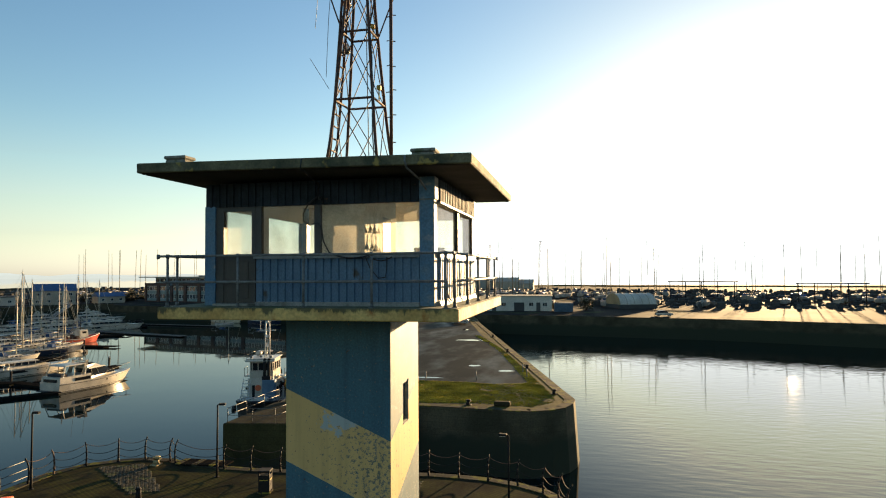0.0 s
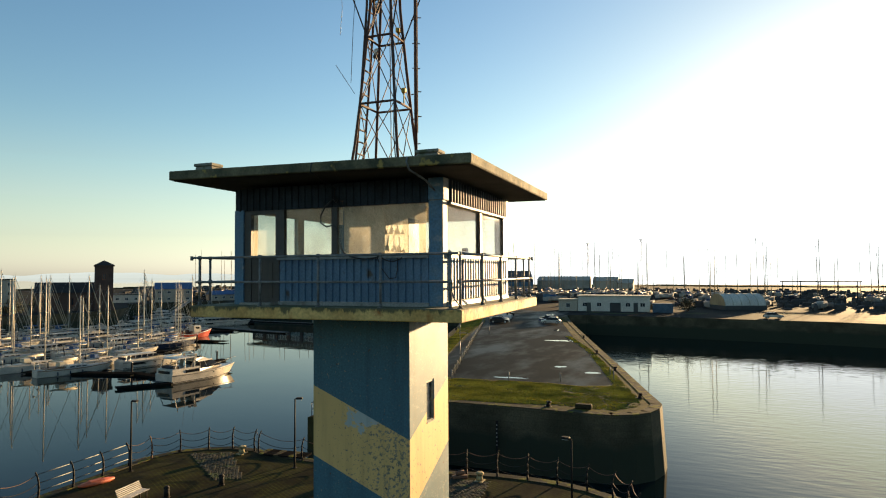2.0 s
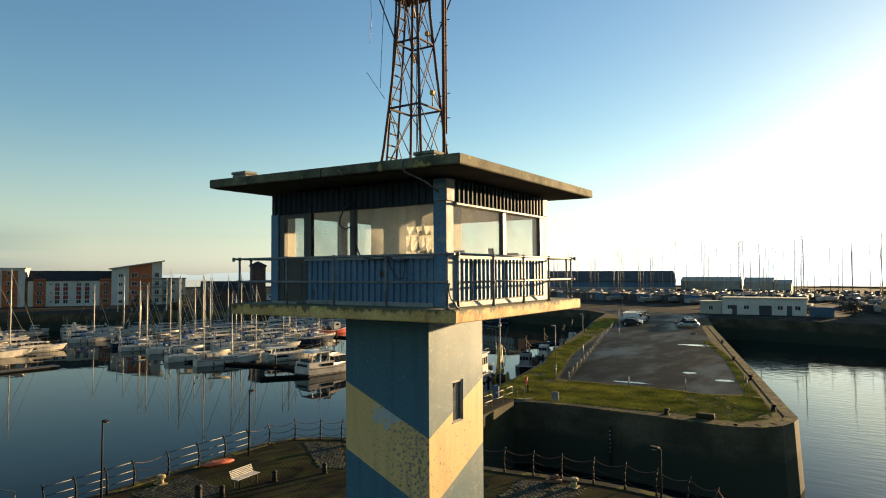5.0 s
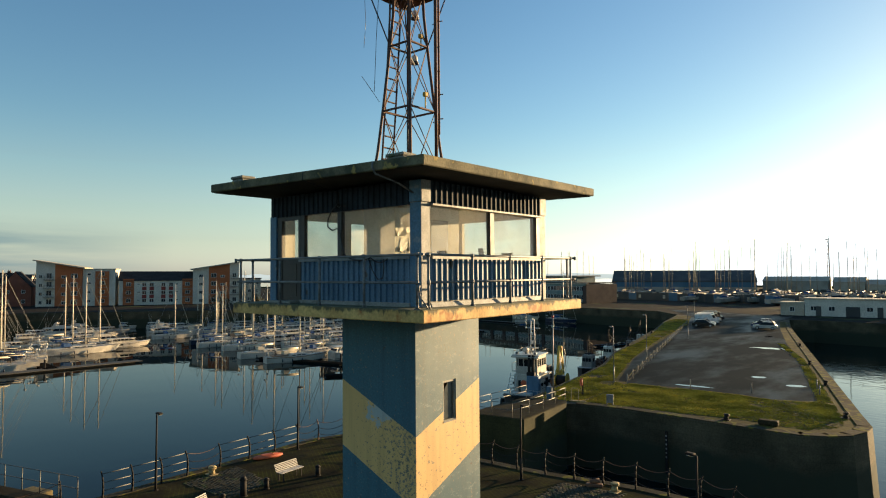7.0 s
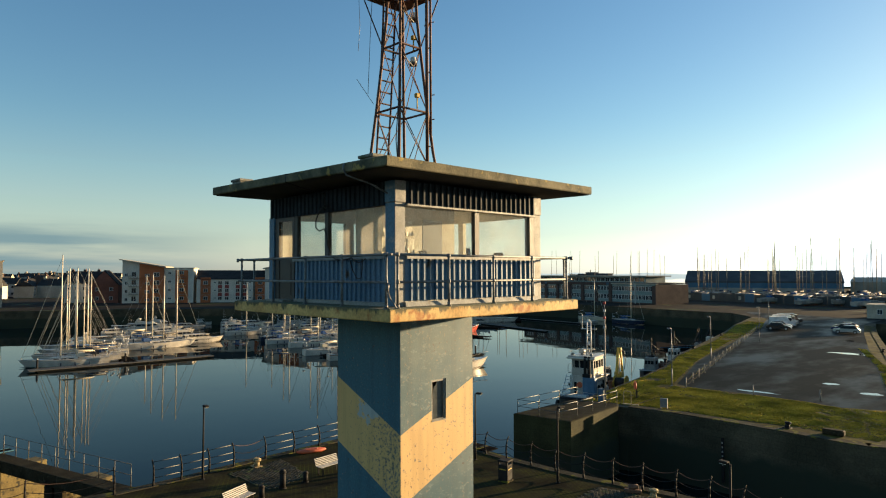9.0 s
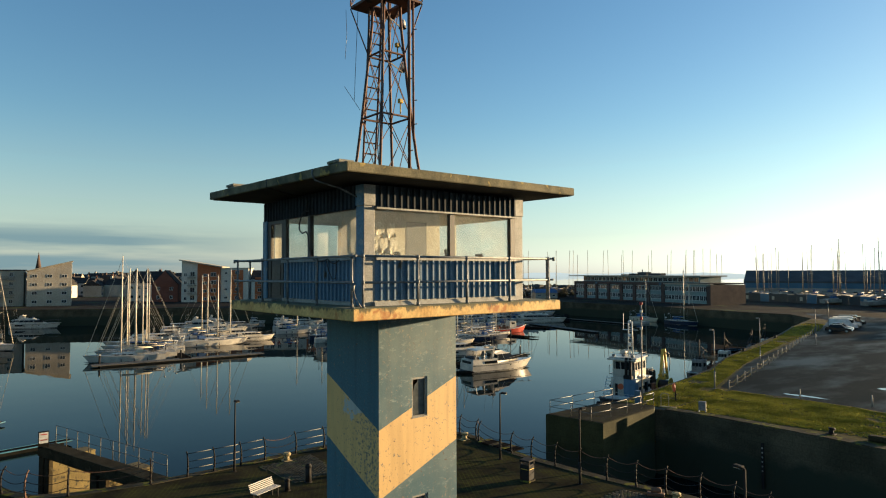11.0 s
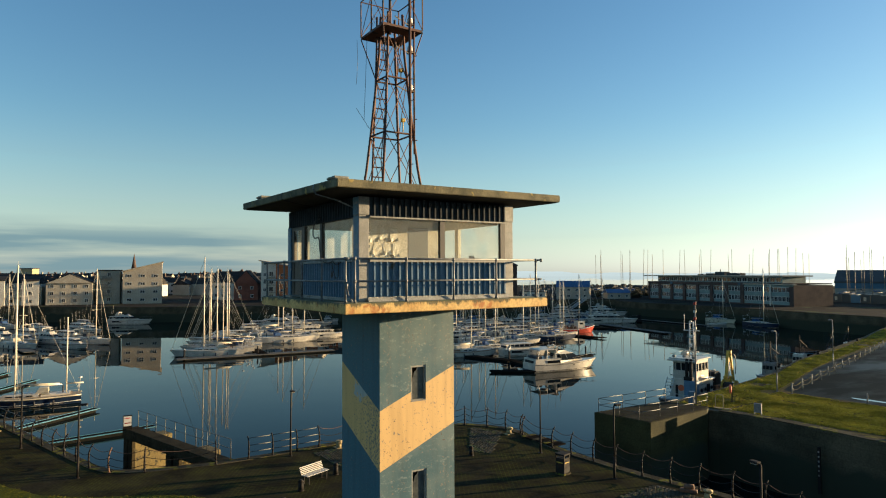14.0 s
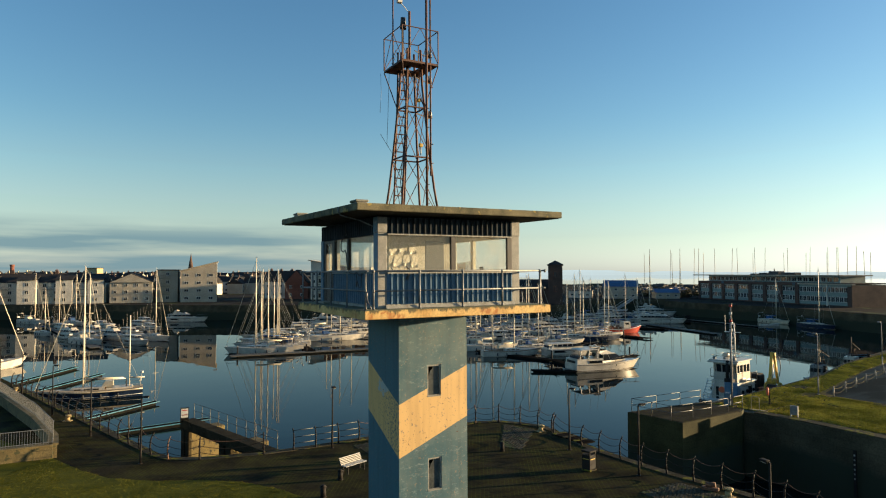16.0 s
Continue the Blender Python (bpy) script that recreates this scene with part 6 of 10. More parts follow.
def build_promenade():
    build_fence()
    for x, y, yaw in ((1.6, 13.85, 170), (-8.37, 17.28, 80), (-14.0, 17.22, 20), (-21.9, 13.6, 0), (-21.35, 4.65, 0), (-23.4, -5.95, 70), (-31.7, -8.5, 70), (-40.2, -11.1, 70), (-49.4, -13.8, 70), (-57.65, -16.3, 70)):
        street_lamp(x, y, 3.72, yaw)
    for x, y, h, r in ((-15.78, 13.5, 0.55, 0.13), (-17.0, 11.15, 0.55, 0.13), (-17.3, 8.2, 0.55, 0.13), (-17.26, 6.88, 0.95, 0.16), (-16.76, 5.49, 0.6, 0.13), (-15.3, 3.05, 0.55, 0.13), (-13.2, 1.45, 0.6, 0.14)):
        bollard(x, y, h, r)
    for x, y, yaw in ((-21.45, 7.7, 0), (-18.5, 18.45, 90), (-3.9, 18.6, 90), (-37.4, -10.0, 70), (-52.5, -14.6, 70)):
        mooring_bollard(x, y, 0, yaw)
    bench(-16.5, 4.1, -68)
    bench(-18.0, 9.95, -84)
    litter_bin(-10.4, 15.6)
    setts("setts_patch", [(-21.4, 17.4), (-19.2, 18.5), (-15.4, 14.7), (-16.7, 14.0)], 3)
    setts("setts_patch", [(-21.3, 6.0), (-21.7, 9.4), (-18.0, 8.9), (-17.5, 6.3)], 4)
    setts("setts_patch", [(-6.4, 15.4), (-6.6, 18.3), (-3.4, 18.7), (-3.0, 15.4)], 6)
    # rescue float lying by the fence
    fl = thing("rescue_float", "faded orange rescue float lying by the fence", "float", at=pose(-21.7, 11.3, 0, 0, 0, 75))
    bm = bmesh.new()
    ring_quads(bm, [[(x, w * math.cos(a), 0.13 + h * math.sin(a)) for a in [k * math.pi / 4 for k in range(8)]] for x, w, h in ((-0.85, 0.08, 0.05), (-0.6, 0.24, 0.11), (0, 0.32, 0.13), (0.6, 0.26, 0.12), (0.9, 0.1, 0.06))])
    part("hull", bm, "orange", fl)
    bm = bmesh.new()
    box(bm, -0.35, -0.16, 0.2, 0.35, 0.16, 0.27, bevel=0.03)
    part("seat", bm, "orange", fl)
    # timber landing boards at the quay's edge
    brd = thing("landing_stage", "weathered timber boards at the edge of the quay", "boards", at=pose(-16.0, 19.15, 0, 0, 0, 2))
    for k in range(9):
        part("plank", one(box, -1.45 + 0.33 * k, -0.5, 0.02, -1.15 + 0.33 * k, 0.55, 0.10, bevel=0.01), "pontoon" if k % 3 else "coping", brd)
    # anchor-like fitting by the chain
    ft = thing("deck_fitting", "rusty iron winch fitting by the chains", "winch", at=pose(-5.0, 18.7, 0, 0, 0, 30))
    part("frame", one(box, -0.4, -0.15, 0, 0.4, 0.15, 0.16, bevel=0.03), "iron_rust", ft)
    part("drum", one(tube, (-0.2, 0, 0.24), (0.25, 0, 0.3), 0.12, 10), "iron_rust", ft)
    # lawn and the low boundary wall at the promenade's inner side
    bm = bmesh.new()
    prism(bm, [(-27.3, -10.6), (-23.4, -8.9), (-21.2, -7.6), (-19.6, -5.6), (-18.6, -3.5), (-17.3, -1.6), (-15.2, -0.1), (-13.2, 0.7), (-11.0, 0.4), (-8.5, -4), (-6, -20), (-8, -60), (-40, -60), (-34, -14)], 0.002, 0.05)
    part("lawn", bm, "lawn", label="rough dark green lawn behind the promenade", category="grass", kind="structure")
    bw = thing("boundary_wall", "low cream stone wall with a metal fence on top", "wall", at=pose(0, 0, 0))
    pts = [(-27.0, -13.6), (-27.0, -10.4), (-29.4, -10.5), (-36, -11.9), (-50, -15.8), (-75, -23.5)]
    for (ax, ay), (bx, by) in zip(pts, pts[1:]):
        d = Vector((bx - ax, by - ay)).normalized()
        n = Vector((-d.y, d.x)) * 0.22
        part("wall_course", one(prism, [(ax - n.x, ay - n.y), (bx - n.x, by - n.y), (bx + n.x, by + n.y), (ax + n.x, ay + n.y)], 0, 0.75), "wall_cream", bw)
        part("wall_cap", one(prism, [(ax - n.x * 1.3, ay - n.y * 1.3), (bx - n.x * 1.3, by - n.y * 1.3), (bx + n.x * 1.3, by + n.y * 1.3), (ax + n.x * 1.3, ay + n.y * 1.3)], 0.75, 0.85), "wall_cream", bw)
        L = (Vector((bx, by)) - Vector((ax, ay))).length
        bm = bmesh.new()
        for k in range(int(L / 0.13)):
            q = Vector((ax, ay)) + d * (0.13 * k)
            tube(bm, (q.x, q.y, 0.85), (q.x, q.y, 1.75), 0.011, 4)
        for z in (0.95, 1.72):
            tube(bm, (ax, ay, z), (bx, by, z), 0.02, 5)
        part("metal_fence", bm, "galv", bw, "pale metal bar fence")
    # concrete jetty beyond the fence
    jt = thing("concrete_jetty", "stained concrete landing jetty on square pillars", "jetty", at=pose(-22.51, 1.85, 0, 0, 0, 196.6))
    part("deck", one(box, 0.0, 0.05, -0.62, 12.3, 1.12, -0.02, bevel=0.05), "jetty", jt)
    part("deck_kerb", one(box, 0.1, 0.98, -0.018, 12.2, 1.16, 0.07, bevel=0.03), "jetty", jt)
    for x, h in ((11.6, 0.62), (5.4, 0.80)):
        p = part("pillar", one(box, x - h, -1.75, -7, x + h, 0.92, -0.63, bevel=0.04), "cream_stone", jt)
        for a, b in ((x - h - 0.03, x - h * 0.15), (x + h * 0.1, x + h + 0.02)):
            part("corner_shaft", one(box, a, 0.80, -7, b, 1.06, -0.64, bevel=0.03), "jetty", p)
    bm_post = one(tube, (0, 0, 0), (0, 0, 1.1), 0.026, 6)
    first = part("rail_post", bm_post, "steel_rail", jt, at=pose(0.3, 0.15, -0.02))
    for k in range(1, 10):
        again(first, pose(0.3 + 1.31 * k, 0.15, -0.02))
    for z in (0.55, 1.08):
        part("rail", one(tube, (0.3, 0.15, z), (12.1, 0.15, z), 0.018, 6), "steel_rail", jt)
    sg = thing("warning_sign", "white warning sign with red bars on a short post", "sign", at=pose(-33.35, -2.5, 0, 0, 0, 86))
    part("post", one(box, -0.28, 0.0, -0.02, 0.28, 0.12, 0.95), "pontoon", sg)
    part("board", one(box, -0.24, -0.025, 0.25, 0.24, -0.004, 0.9), "bench", sg)
    for z in (0.75, 0.42):
        part("bar", one(box, -0.17, -0.031, z, 0.17, -0.0265, z + 0.06), "red_paint", sg)


M["cream_stone"] = mat("cream_stone", (0.170, 0.125, 0.035), (0.095, 0.070, 0.022), rough=0.9, scale=1.0, fine=12, bump=0.3, spots=(0.03, 0.026, 0.012), spot_at=0.56)
M["wall_cream"] = mat("wall_cream", (0.16, 0.12, 0.045), (0.10, 0.078, 0.03), rough=0.9, scale=1.0, fine=12, bump=0.3, spots=(0.05, 0.05, 0.02), spot_at=0.58)
M["sandstone"] = mat("sandstone_cream", (0.46, 0.36, 0.19), (0.36, 0.28, 0.15), rough=0.9, scale=1.2, fine=14, bump=0.3, spots=(0.16, 0.14, 0.08), spot_at=0.6)
M["jetty"] = mat("jetty_concrete", (0.050, 0.040, 0.022), (0.028, 0.023, 0.013), spec=0.05, rough=0.9, scale=1.0, fine=12, bump=0.3, spots=(0.06, 0.05, 0.03), spot_at=0.6)
build_promenade()

# ---- pier and lock ----


def car(x, y, yaw, mt, label, van=False, z=PIER + 0.005):
    c = thing("van" if van else "car", label, "van" if van else "car", "parked cars", pose(x, y, z, 0, 0, yaw))
    L, W, H = (5.0, 1.95, 2.2) if van else (4.3, 1.75, 1.45)
    prof = [(-L / 2, 0.35), (-L / 2, 0.8), (-L / 2 + 0.1, H * 0.95), (L / 2 - 1.7, H), (L / 2 - 0.9, 1.15), (L / 2 - 0.05, 0.95), (L / 2, 0.4)] if van else \
        [(-L / 2, 0.3), (-L / 2, 0.75), (-L / 2 + 0.35, 0.95), (L / 2 - 1.0, 0.92), (L / 2 - 0.1, 0.72), (L / 2, 0.35)]
    bm = bmesh.new()
    rings = [[(px, s * W / 2 * f, pz) for px, pz in prof] for s, f in ((-1, 0.9), (-1, 1.0), (1, 1.0), (1, 0.9))]
    vs = ring_quads(bm, rings)
    bm.faces.new(vs[0])
    bm.faces.new(vs[-1][::-1])
    body = part("body", bm, mt, c)
    if not van:
        bm = bmesh.new()
        lo, hi = 0.9, H
        a = [(-L / 2 + 0.4, lo), (L / 2 - 1.1, lo), (L / 2 - 1.75, hi), (-L / 2 + 0.9, hi)]
        vs = ring_quads(bm, [[(px, s * W / 2 * (0.94 if pz == lo else 0.8), pz) for px, pz in a] for s in (-1, 1)])
        bm.faces.new(vs[0])
        bm.faces.new(vs[1][::-1])
        part("cabin_glass", bm, "boat_glass", body)
        part("roof_panel", one(box, -L / 2 + 0.88, -W * 0.4, hi - 0.005, L / 2 - 1.76, W * 0.4, hi + 0.03, bevel=0.012), mt, body)
    else:
        part("windscreen", one(box, L / 2 - 1.75, -W * 0.42, 1.25, L / 2 - 0.85, W * 0.42, H * 0.9), "boat_glass", body)
    for px in (-L / 2 + 0.8, L / 2 - 0.85):
        for s in (-1, 1):
            bm = bmesh.new()
            tube(bm, (px, s * (W / 2 - 0.2), 0.32), (px, s * (W / 2 + 0.01), 0.32), 0.32, 14)
            w = part("wheel", bm, "rubber", c)
            part("rim", one(tube, (px, s * (W / 2 - 0.01), 0.32), (px, s * (W / 2 + 0.02), 0.32), 0.19, 10), "car_silver", w)


def build_pier():
    # rope fence of short white posts along the grass
    rf = thing("rope_fence", "short white posts with slack ropes beside the car park", "fence")
    pts = [(-16.9 - 20.6 * k / 22, 49.6 + 76.4 * k / 22) for k in range(23)]
    bm = bmesh.new()
    tube(bm, (0, 0, 0), (0, 0, 0.95), 0.06, 8)
    tube(bm, (0, 0, 0.95), (0, 0, 1.0), 0.07, 8, 0.03)
    first = part("post", bm, "galv", rf, at=pose(*pts[0], PIER))
    for p in pts[1:]:
        again(first, pose(*p, PIER))
    for (a, b) in zip(pts, pts[1:]):
        for z in (0.85, 0.45):
            part("rope", one(path_tube, sag((*a, PIER + z), (*b, PIER + z), 0.22, 6), 0.02, 5), "coping", rf)
    for x, y in ((-11.0, 50.2), (-6.1, 51.8), (-1.9, 57.6), (-1.2, 54.6)):
        b = thing("marker_post", "short pale steel marker post", "post", "marker posts", pose(x, y, PIER))
        part("shaft", one(tube, (0, 0, 0), (0, 0, 0.9), 0.055, 8), "galv", b)
        part("cap", one(tube, (0, 0, 0.9), (0, 0, 0.95), 0.065, 8, 0.03), "galv", b)
    # puddles lie in the asphalt
    random.seed(8)
    for x, y, w, d, r in ((-11.6, 52.4, 1.9, 0.35, 0.08), (-8.0, 62.0, 0.8, 0.6, 0.3), (-3.8, 58.6, 0.8, 0.7, 0.3), (-13.2, 91, 2.6, 0.9, 0.0), (-18, 110, 0.6, 1.2, 0.1), (-12, 91, 0.35, 0.9, 0.2), (-26, 142, 2.0, 1.5, 0)):
        bm = bmesh.new()
        n = 22
        bm.faces.new([bm.verts.new((w * math.cos(2 * math.pi * i / n) * (0.75 + 0.5 * random.random()), d * math.sin(2 * math.pi * i / n) * (0.75 + 0.5 * random.random()), 0)) for i in range(n)])
        part("puddle", bm, "puddle", label="shallow rain puddle on the asphalt", category="puddle", kind="structure", at=pose(x, y, PIER + 0.009, 0, 0, math.degrees(r)))
    for x, y, h in ((-18.45, 49.9, 5.5), (-23.2, 69.8, 5.5), (-27.8, 98.6, 5.5), (-36.5, 128, 5.5)):
        street_lamp(x, y, h, 190, tall=True)
    # lock railings
    lr = thing("lock_railing", "pale steel tube railing round the lock wall", "railing")
    runs = [[(-20.2, 28.55), (-20.2, 31.2), (-20.2, 33.9), (-20.15, 36.3)], [(-20.2, 28.55), (-18.4, 28.8), (-16.75, 29.05), (-16.6, 31.15), (-16.65, 33.25), (-16.75, 35.3), (-16.95, 37.3)]]
    for run in runs:
        for p in run:
            part("post", one(tube, (*p, -0.05), (*p, 1.02), 0.024, 6), "steel_rail", lr)
        for a, b in zip(run, run[1:]):
            for z in (0.5, 1.0):
                part("rail", one(tube, (*a, z), (*b, z), 0.022, 6), "steel_rail", lr)
    # signal pole
    sp = thing("signal_pole", "tall grey pole with red and white signal lamps", "signal", at=pose(-18.6, 38.2, PIER))
    part("pole", one(tube, (0, 0, 0), (0, 0, 8.3), 0.075, 8, 0.05), "galv", sp)
    part("cabinet", one(box, -0.5, -0.35, 0, -0.1, 0.15, 1.1, bevel=0.02), "cont_blue", sp)
    part("base", one(box, -0.3, -0.3, 0, 0.3, 0.3, 0.12, bevel=0.02), "coping", sp)
    for z, mt in ((8.25, "red_paint"), (7.6, "bench"), (7.0, "red_paint"), (6.2, "bench")):
        ln = part("lamp_housing", one(tube, (0, 0, z), (0, 0, z + 0.22), 0.12, 10), mt, sp)
        part("hood", one(tube, (0, 0, z + 0.22), (0, 0, z + 0.28), 0.15, 10, 0.08), "frame_dark", ln)
    # lifebuoy on its stand
    lb = thing("lifebuoy_stand", "orange lifebuoy on a grey post", "lifebuoy", at=pose(-17.55, 41.55, PIER, 0, 0, -50))
    part("post", one(box, -0.06, -0.05, 0, 0.06, 0.05, 1.5), "coping", lb)
    bm = bmesh.new()
    rr = [[((0.30 + 0.075 * math.cos(b)) * math.cos(a), -0.13 + 0.075 * math.sin(b), 1.15 + (0.30 + 0.075 * math.cos(b)) * math.sin(a)) for b in [k * math.pi / 4 for k in range(8)]] for a in [j * math.pi / 8 for j in range(17)]]
    ring_quads(bm, rr)
    part("ring", bm, "orange", lb)
    # hoop, cabinet, stones, pier mooring bollards
    hp = thing("ladder_hoop", "yellowed steel ladder hoop at the dock edge", "hoop", at=pose(-16.75, 38.6, PIER, 0, 0, 20))
    bm = bmesh.new()
    path_tube(bm, [(-0.3, 0, 0), (-0.3, 0, 1.0), (-0.2, 0, 1.12), (0.2, 0, 1.12), (0.3, 0, 1.0), (0.3, 0, 0)], 0.03, 6)
    part("hoop", bm, "sandstone", hp)
    part("foot", one(box, -0.4, -0.1, 0, 0.9, 0.1, 0.08), "sandstone", hp)
    cb = thing("service_cabinet", "small grey steel service cabinet on the grass", "cabinet", at=pose(-13.8, 39.1, PIER, 0, 0, 22))
    part("body", one(box, -0.27, -0.12, 0.16, 0.27, 0.12, 0.86, bevel=0.02), "galv", cb)
    part("door", one(box, -0.22, -0.134, 0.22, 0.22, -0.122, 0.80, bevel=0.004), "galv", cb)
    for s in (-0.24, 0.24):
        part("leg", one(box, s - 0.03, -0.1, 0, s + 0.03, 0.1, 0.16), "galv", cb)
    for x, y, yaw in ((2.0, 45.3, 20), (-4.7, 39.2, 0), (-5.7, 75.5, 70), (-1.7, 60.6, 70), (-10.6, 96, 70), (-26.6, 64.6, 70), (-30.6, 81, 70), (-36.2, 104, 70)):
        mooring_bollard(x, y, PIER + 0.04, yaw, "iron", "squat black mooring bollard on the pier edge")
    sb = thing("stone_block", "loose weathered stone block on the pier", "stone", at=pose(-1.9, 39.5, PIER + 0.012, 0, 0, 2))
    part("block", one(box, -0.65, -0.3, 0, 0.65, 0.3, 0.38, bevel=0.07), "jetty", sb)
    tg = thing("tide_gauge", "white and dark tide gauge board on the pier wall", "gauge", at=pose(-8.6, 37.75, -6, 0, 0, 0))
    part("board", one(box, -0.09, -0.08, 1.4, 0.09, 0.05, 4.6), "iron", tg)
    for k in range(6):
        part("mark", one(box, -0.05, -0.087, 2.6 + k * 0.32, 0.05, -0.081, 2.72 + k * 0.32), "tired_white", tg)
    car(-33.3, 124.0, 12, "car_black", "dark parked hatchback on the pier")
    car(-22.1, 125.0, 190, "car_silver", "silver parked estate car on the pier")
    car(-23.6, 129.5, 190, "car_blue", "dark blue parked car on the pier")
    car(-24.5, 134.0, 190, "car_black", "black parked car on the pier")
    car(-34.4, 128.0, 12, "car_silver", "silver parked car beside the vans")
    car(-35.4, 132.5, 12, "car_white", "white panel van parked on the pier", van=True)
    car(-36.6, 138.0, 12, "car_white", "white panel van parked on the pier", van=True)
    car(-37.6, 143.5, 12, "car_black", "black people carrier parked on the pier", van=True)


build_pier()


def grass(name, poly, z, count, seed, hmax, mt, label):
    """Uneven clumps of short blades, thick in some places and bare in others."""
    random.seed(seed)
    xs, ys = [p[0] for p in poly], [p[1] for p in poly]
    verts, faces = [], []
    tries = 0
    while len(faces) < count and tries < count * 12:
        tries += 1
        x, y = random.uniform(min(xs), max(xs)), random.uniform(min(ys), max(ys))
        c = False
        for i in range(len(poly)):
            (x1, y1), (x2, y2) = poly[i - 1], poly[i]
            if (y1 > y) != (y2 > y) and x < (x2 - x1) * (y - y1) / (y2 - y1) + x1:
                c = not c
        if not c or noise.noise(Vector((x * 0.35, y * 0.6, seed))) + random.uniform(-0.25, 0.25) < -0.34:
            continue
        h0 = hmax * (0.4 + 0.6 * random.random()) * (0.7 + 0.8 * max(0, noise.noise(Vector((x * 0.9, y * 0.9, 7)))))
        for k in range(6):
            a = random.uniform(0, 6.28)
            bx, by = x + random.uniform(-0.13, 0.13), y + random.uniform(-0.13, 0.13)
            w = 0.035 if hmax > 0.05 else 0.020
            i = len(verts)
            verts += [(bx - w * math.sin(a), by + w * math.cos(a), z), (bx + w * math.sin(a), by - w * math.cos(a), z), (bx + h0 * 0.5 * math.cos(a), by + h0 * 0.5 * math.sin(a), z + h0)]
            faces.append((i, i + 1, i + 2))
    me = bpy.data.meshes.new(name)
    me.from_pydata(verts, [], faces)
    me.materials.append(M[mt])
    tagged(new(name, me), label, "grass", kind="stuff")


grass("grass_tufts", [(-16.0, 38.8), (-12.4, 39.4), (-7.9, 39.6), (-4.2, 40.4), (-2.6, 43.5), (-4.0, 49.5), (-6.8, 50.2), (-11.4, 50.3), (-16.9, 49.8)], PIER + 0.012, 60000, 2, 0.10, "blade", "short mossy grass tufts on the pier end")
grass("grass_tufts", [(-16.9, 49.1), (-18.7, 50.2), (-24.7, 69), (-31.5, 96), (-33.5, 96), (-28.6, 72.5), (-24.7, 61.5), (-22.8, 52), (-20.8, 41), (-20.0, 38), (-16.4, 38.6)], PIER + 0.012, 48000, 3, 0.10, "blade", "short mossy grass tufts beside the rope fence")
grass("grass_tufts", [(-4.2, 40.2), (0.6, 39.6), (2.0, 41.5), (2.2, 43.4), (1.3, 46.5), (-0.9, 50.6), (-4.0, 49.6), (-2.6, 43.5)], PIER + 0.012, 11000, 12, 0.07, "blade", "sparse mossy tufts on the bare pier corner")
grass("grass_tufts", [(2.2, 44.5), (1.3, 47.2), (-3.0, 64.4), (-6.9, 79.4), (-13.4, 99), (-14.2, 99), (-7.6, 79), (-3.6, 63), (-0.9, 51.5), (-2.2, 47.5), (0.4, 45.0)], PIER + 0.012, 15000, 9, 0.09, "blade", "thin mossy grass along the pier's outer edge")
grass("grass_tufts", [(-31.3, 96), (-37.3, 126), (-42.5, 143), (-46.5, 143), (-44.0, 131), (-38.6, 113), (-33.7, 96)], PIER + 0.012, 16000, 15, 0.11, "blade", "mossy grass tufts towards the root of the pier")
grass("lawn_tufts", [(-27.0, -10.6), (-23.4, -8.9), (-21.2, -7.6), (-19.6, -5.6), (-18.6, -3.5), (-17.3, -1.6), (-15.2, -0.1), (-13.2, 0.7), (-11.0, 0.4), (-10, -6), (-22, -14)], 0.05, 60000, 4, 0.028, "blade_dark", "short rough lawn grass")

# ---- boats: each is built at its own waterline, bow along +x ----


def hull_mesh(L, B, free, sheer=0.25, draft=0.5, stern=0.72, full=1.0, n=11, rake=0.10):
    """Lofted hull: stations from stern to stem, each from keel to gunwale and back."""
    bm = bmesh.new()
    rings = []
    for i in range(n):
        s = i / (n - 1)
        x = -L / 2 + s * L
        w = B / 2 * (stern + (1 - stern) * math.sin(min(1.0, s / 0.5) * math.pi / 2)) if s < 0.5 else B / 2 * (max(0.0, 1 - ((s - 0.5) / 0.5) ** (2.0 * full))) ** 0.8
        w = max(w, 0.02)
        top = free + sheer * (s - 0.35) ** 2 * 2.4
        dip = -draft * (1 - abs(s - 0.45) ** 2 * 2.5)
        over = rake * L * max(0, s - 0.8) / 0.2
        ring = []
        for f, h in ((1.0, top), (0.985, top * 0.55), (0.95, 0.06), (0.78, dip * 0.5), (0.0, dip)):
            ring.append((x + over * h / max(top, 0.1) * 0.9, w * f, h))
        for f, h in ((0.78, dip * 0.5), (0.95, 0.06), (0.985, top * 0.55), (1.0, top)):
            ring.append((x + over * h / max(top, 0.1) * 0.9, -w * f, h))
        rings.append(ring)
    vs = ring_quads(bm, rings, close=False)
    bm.faces.new(vs[0])
    for a, b in zip(vs, vs[1:]):
        for i in (0, 2, 6, 8):
            bm.edges.get((a[i], b[i])).smooth = False
        f = bm.faces.new((a[0], a[-1], b[-1], b[0]))
        f.smooth = False
    return bm


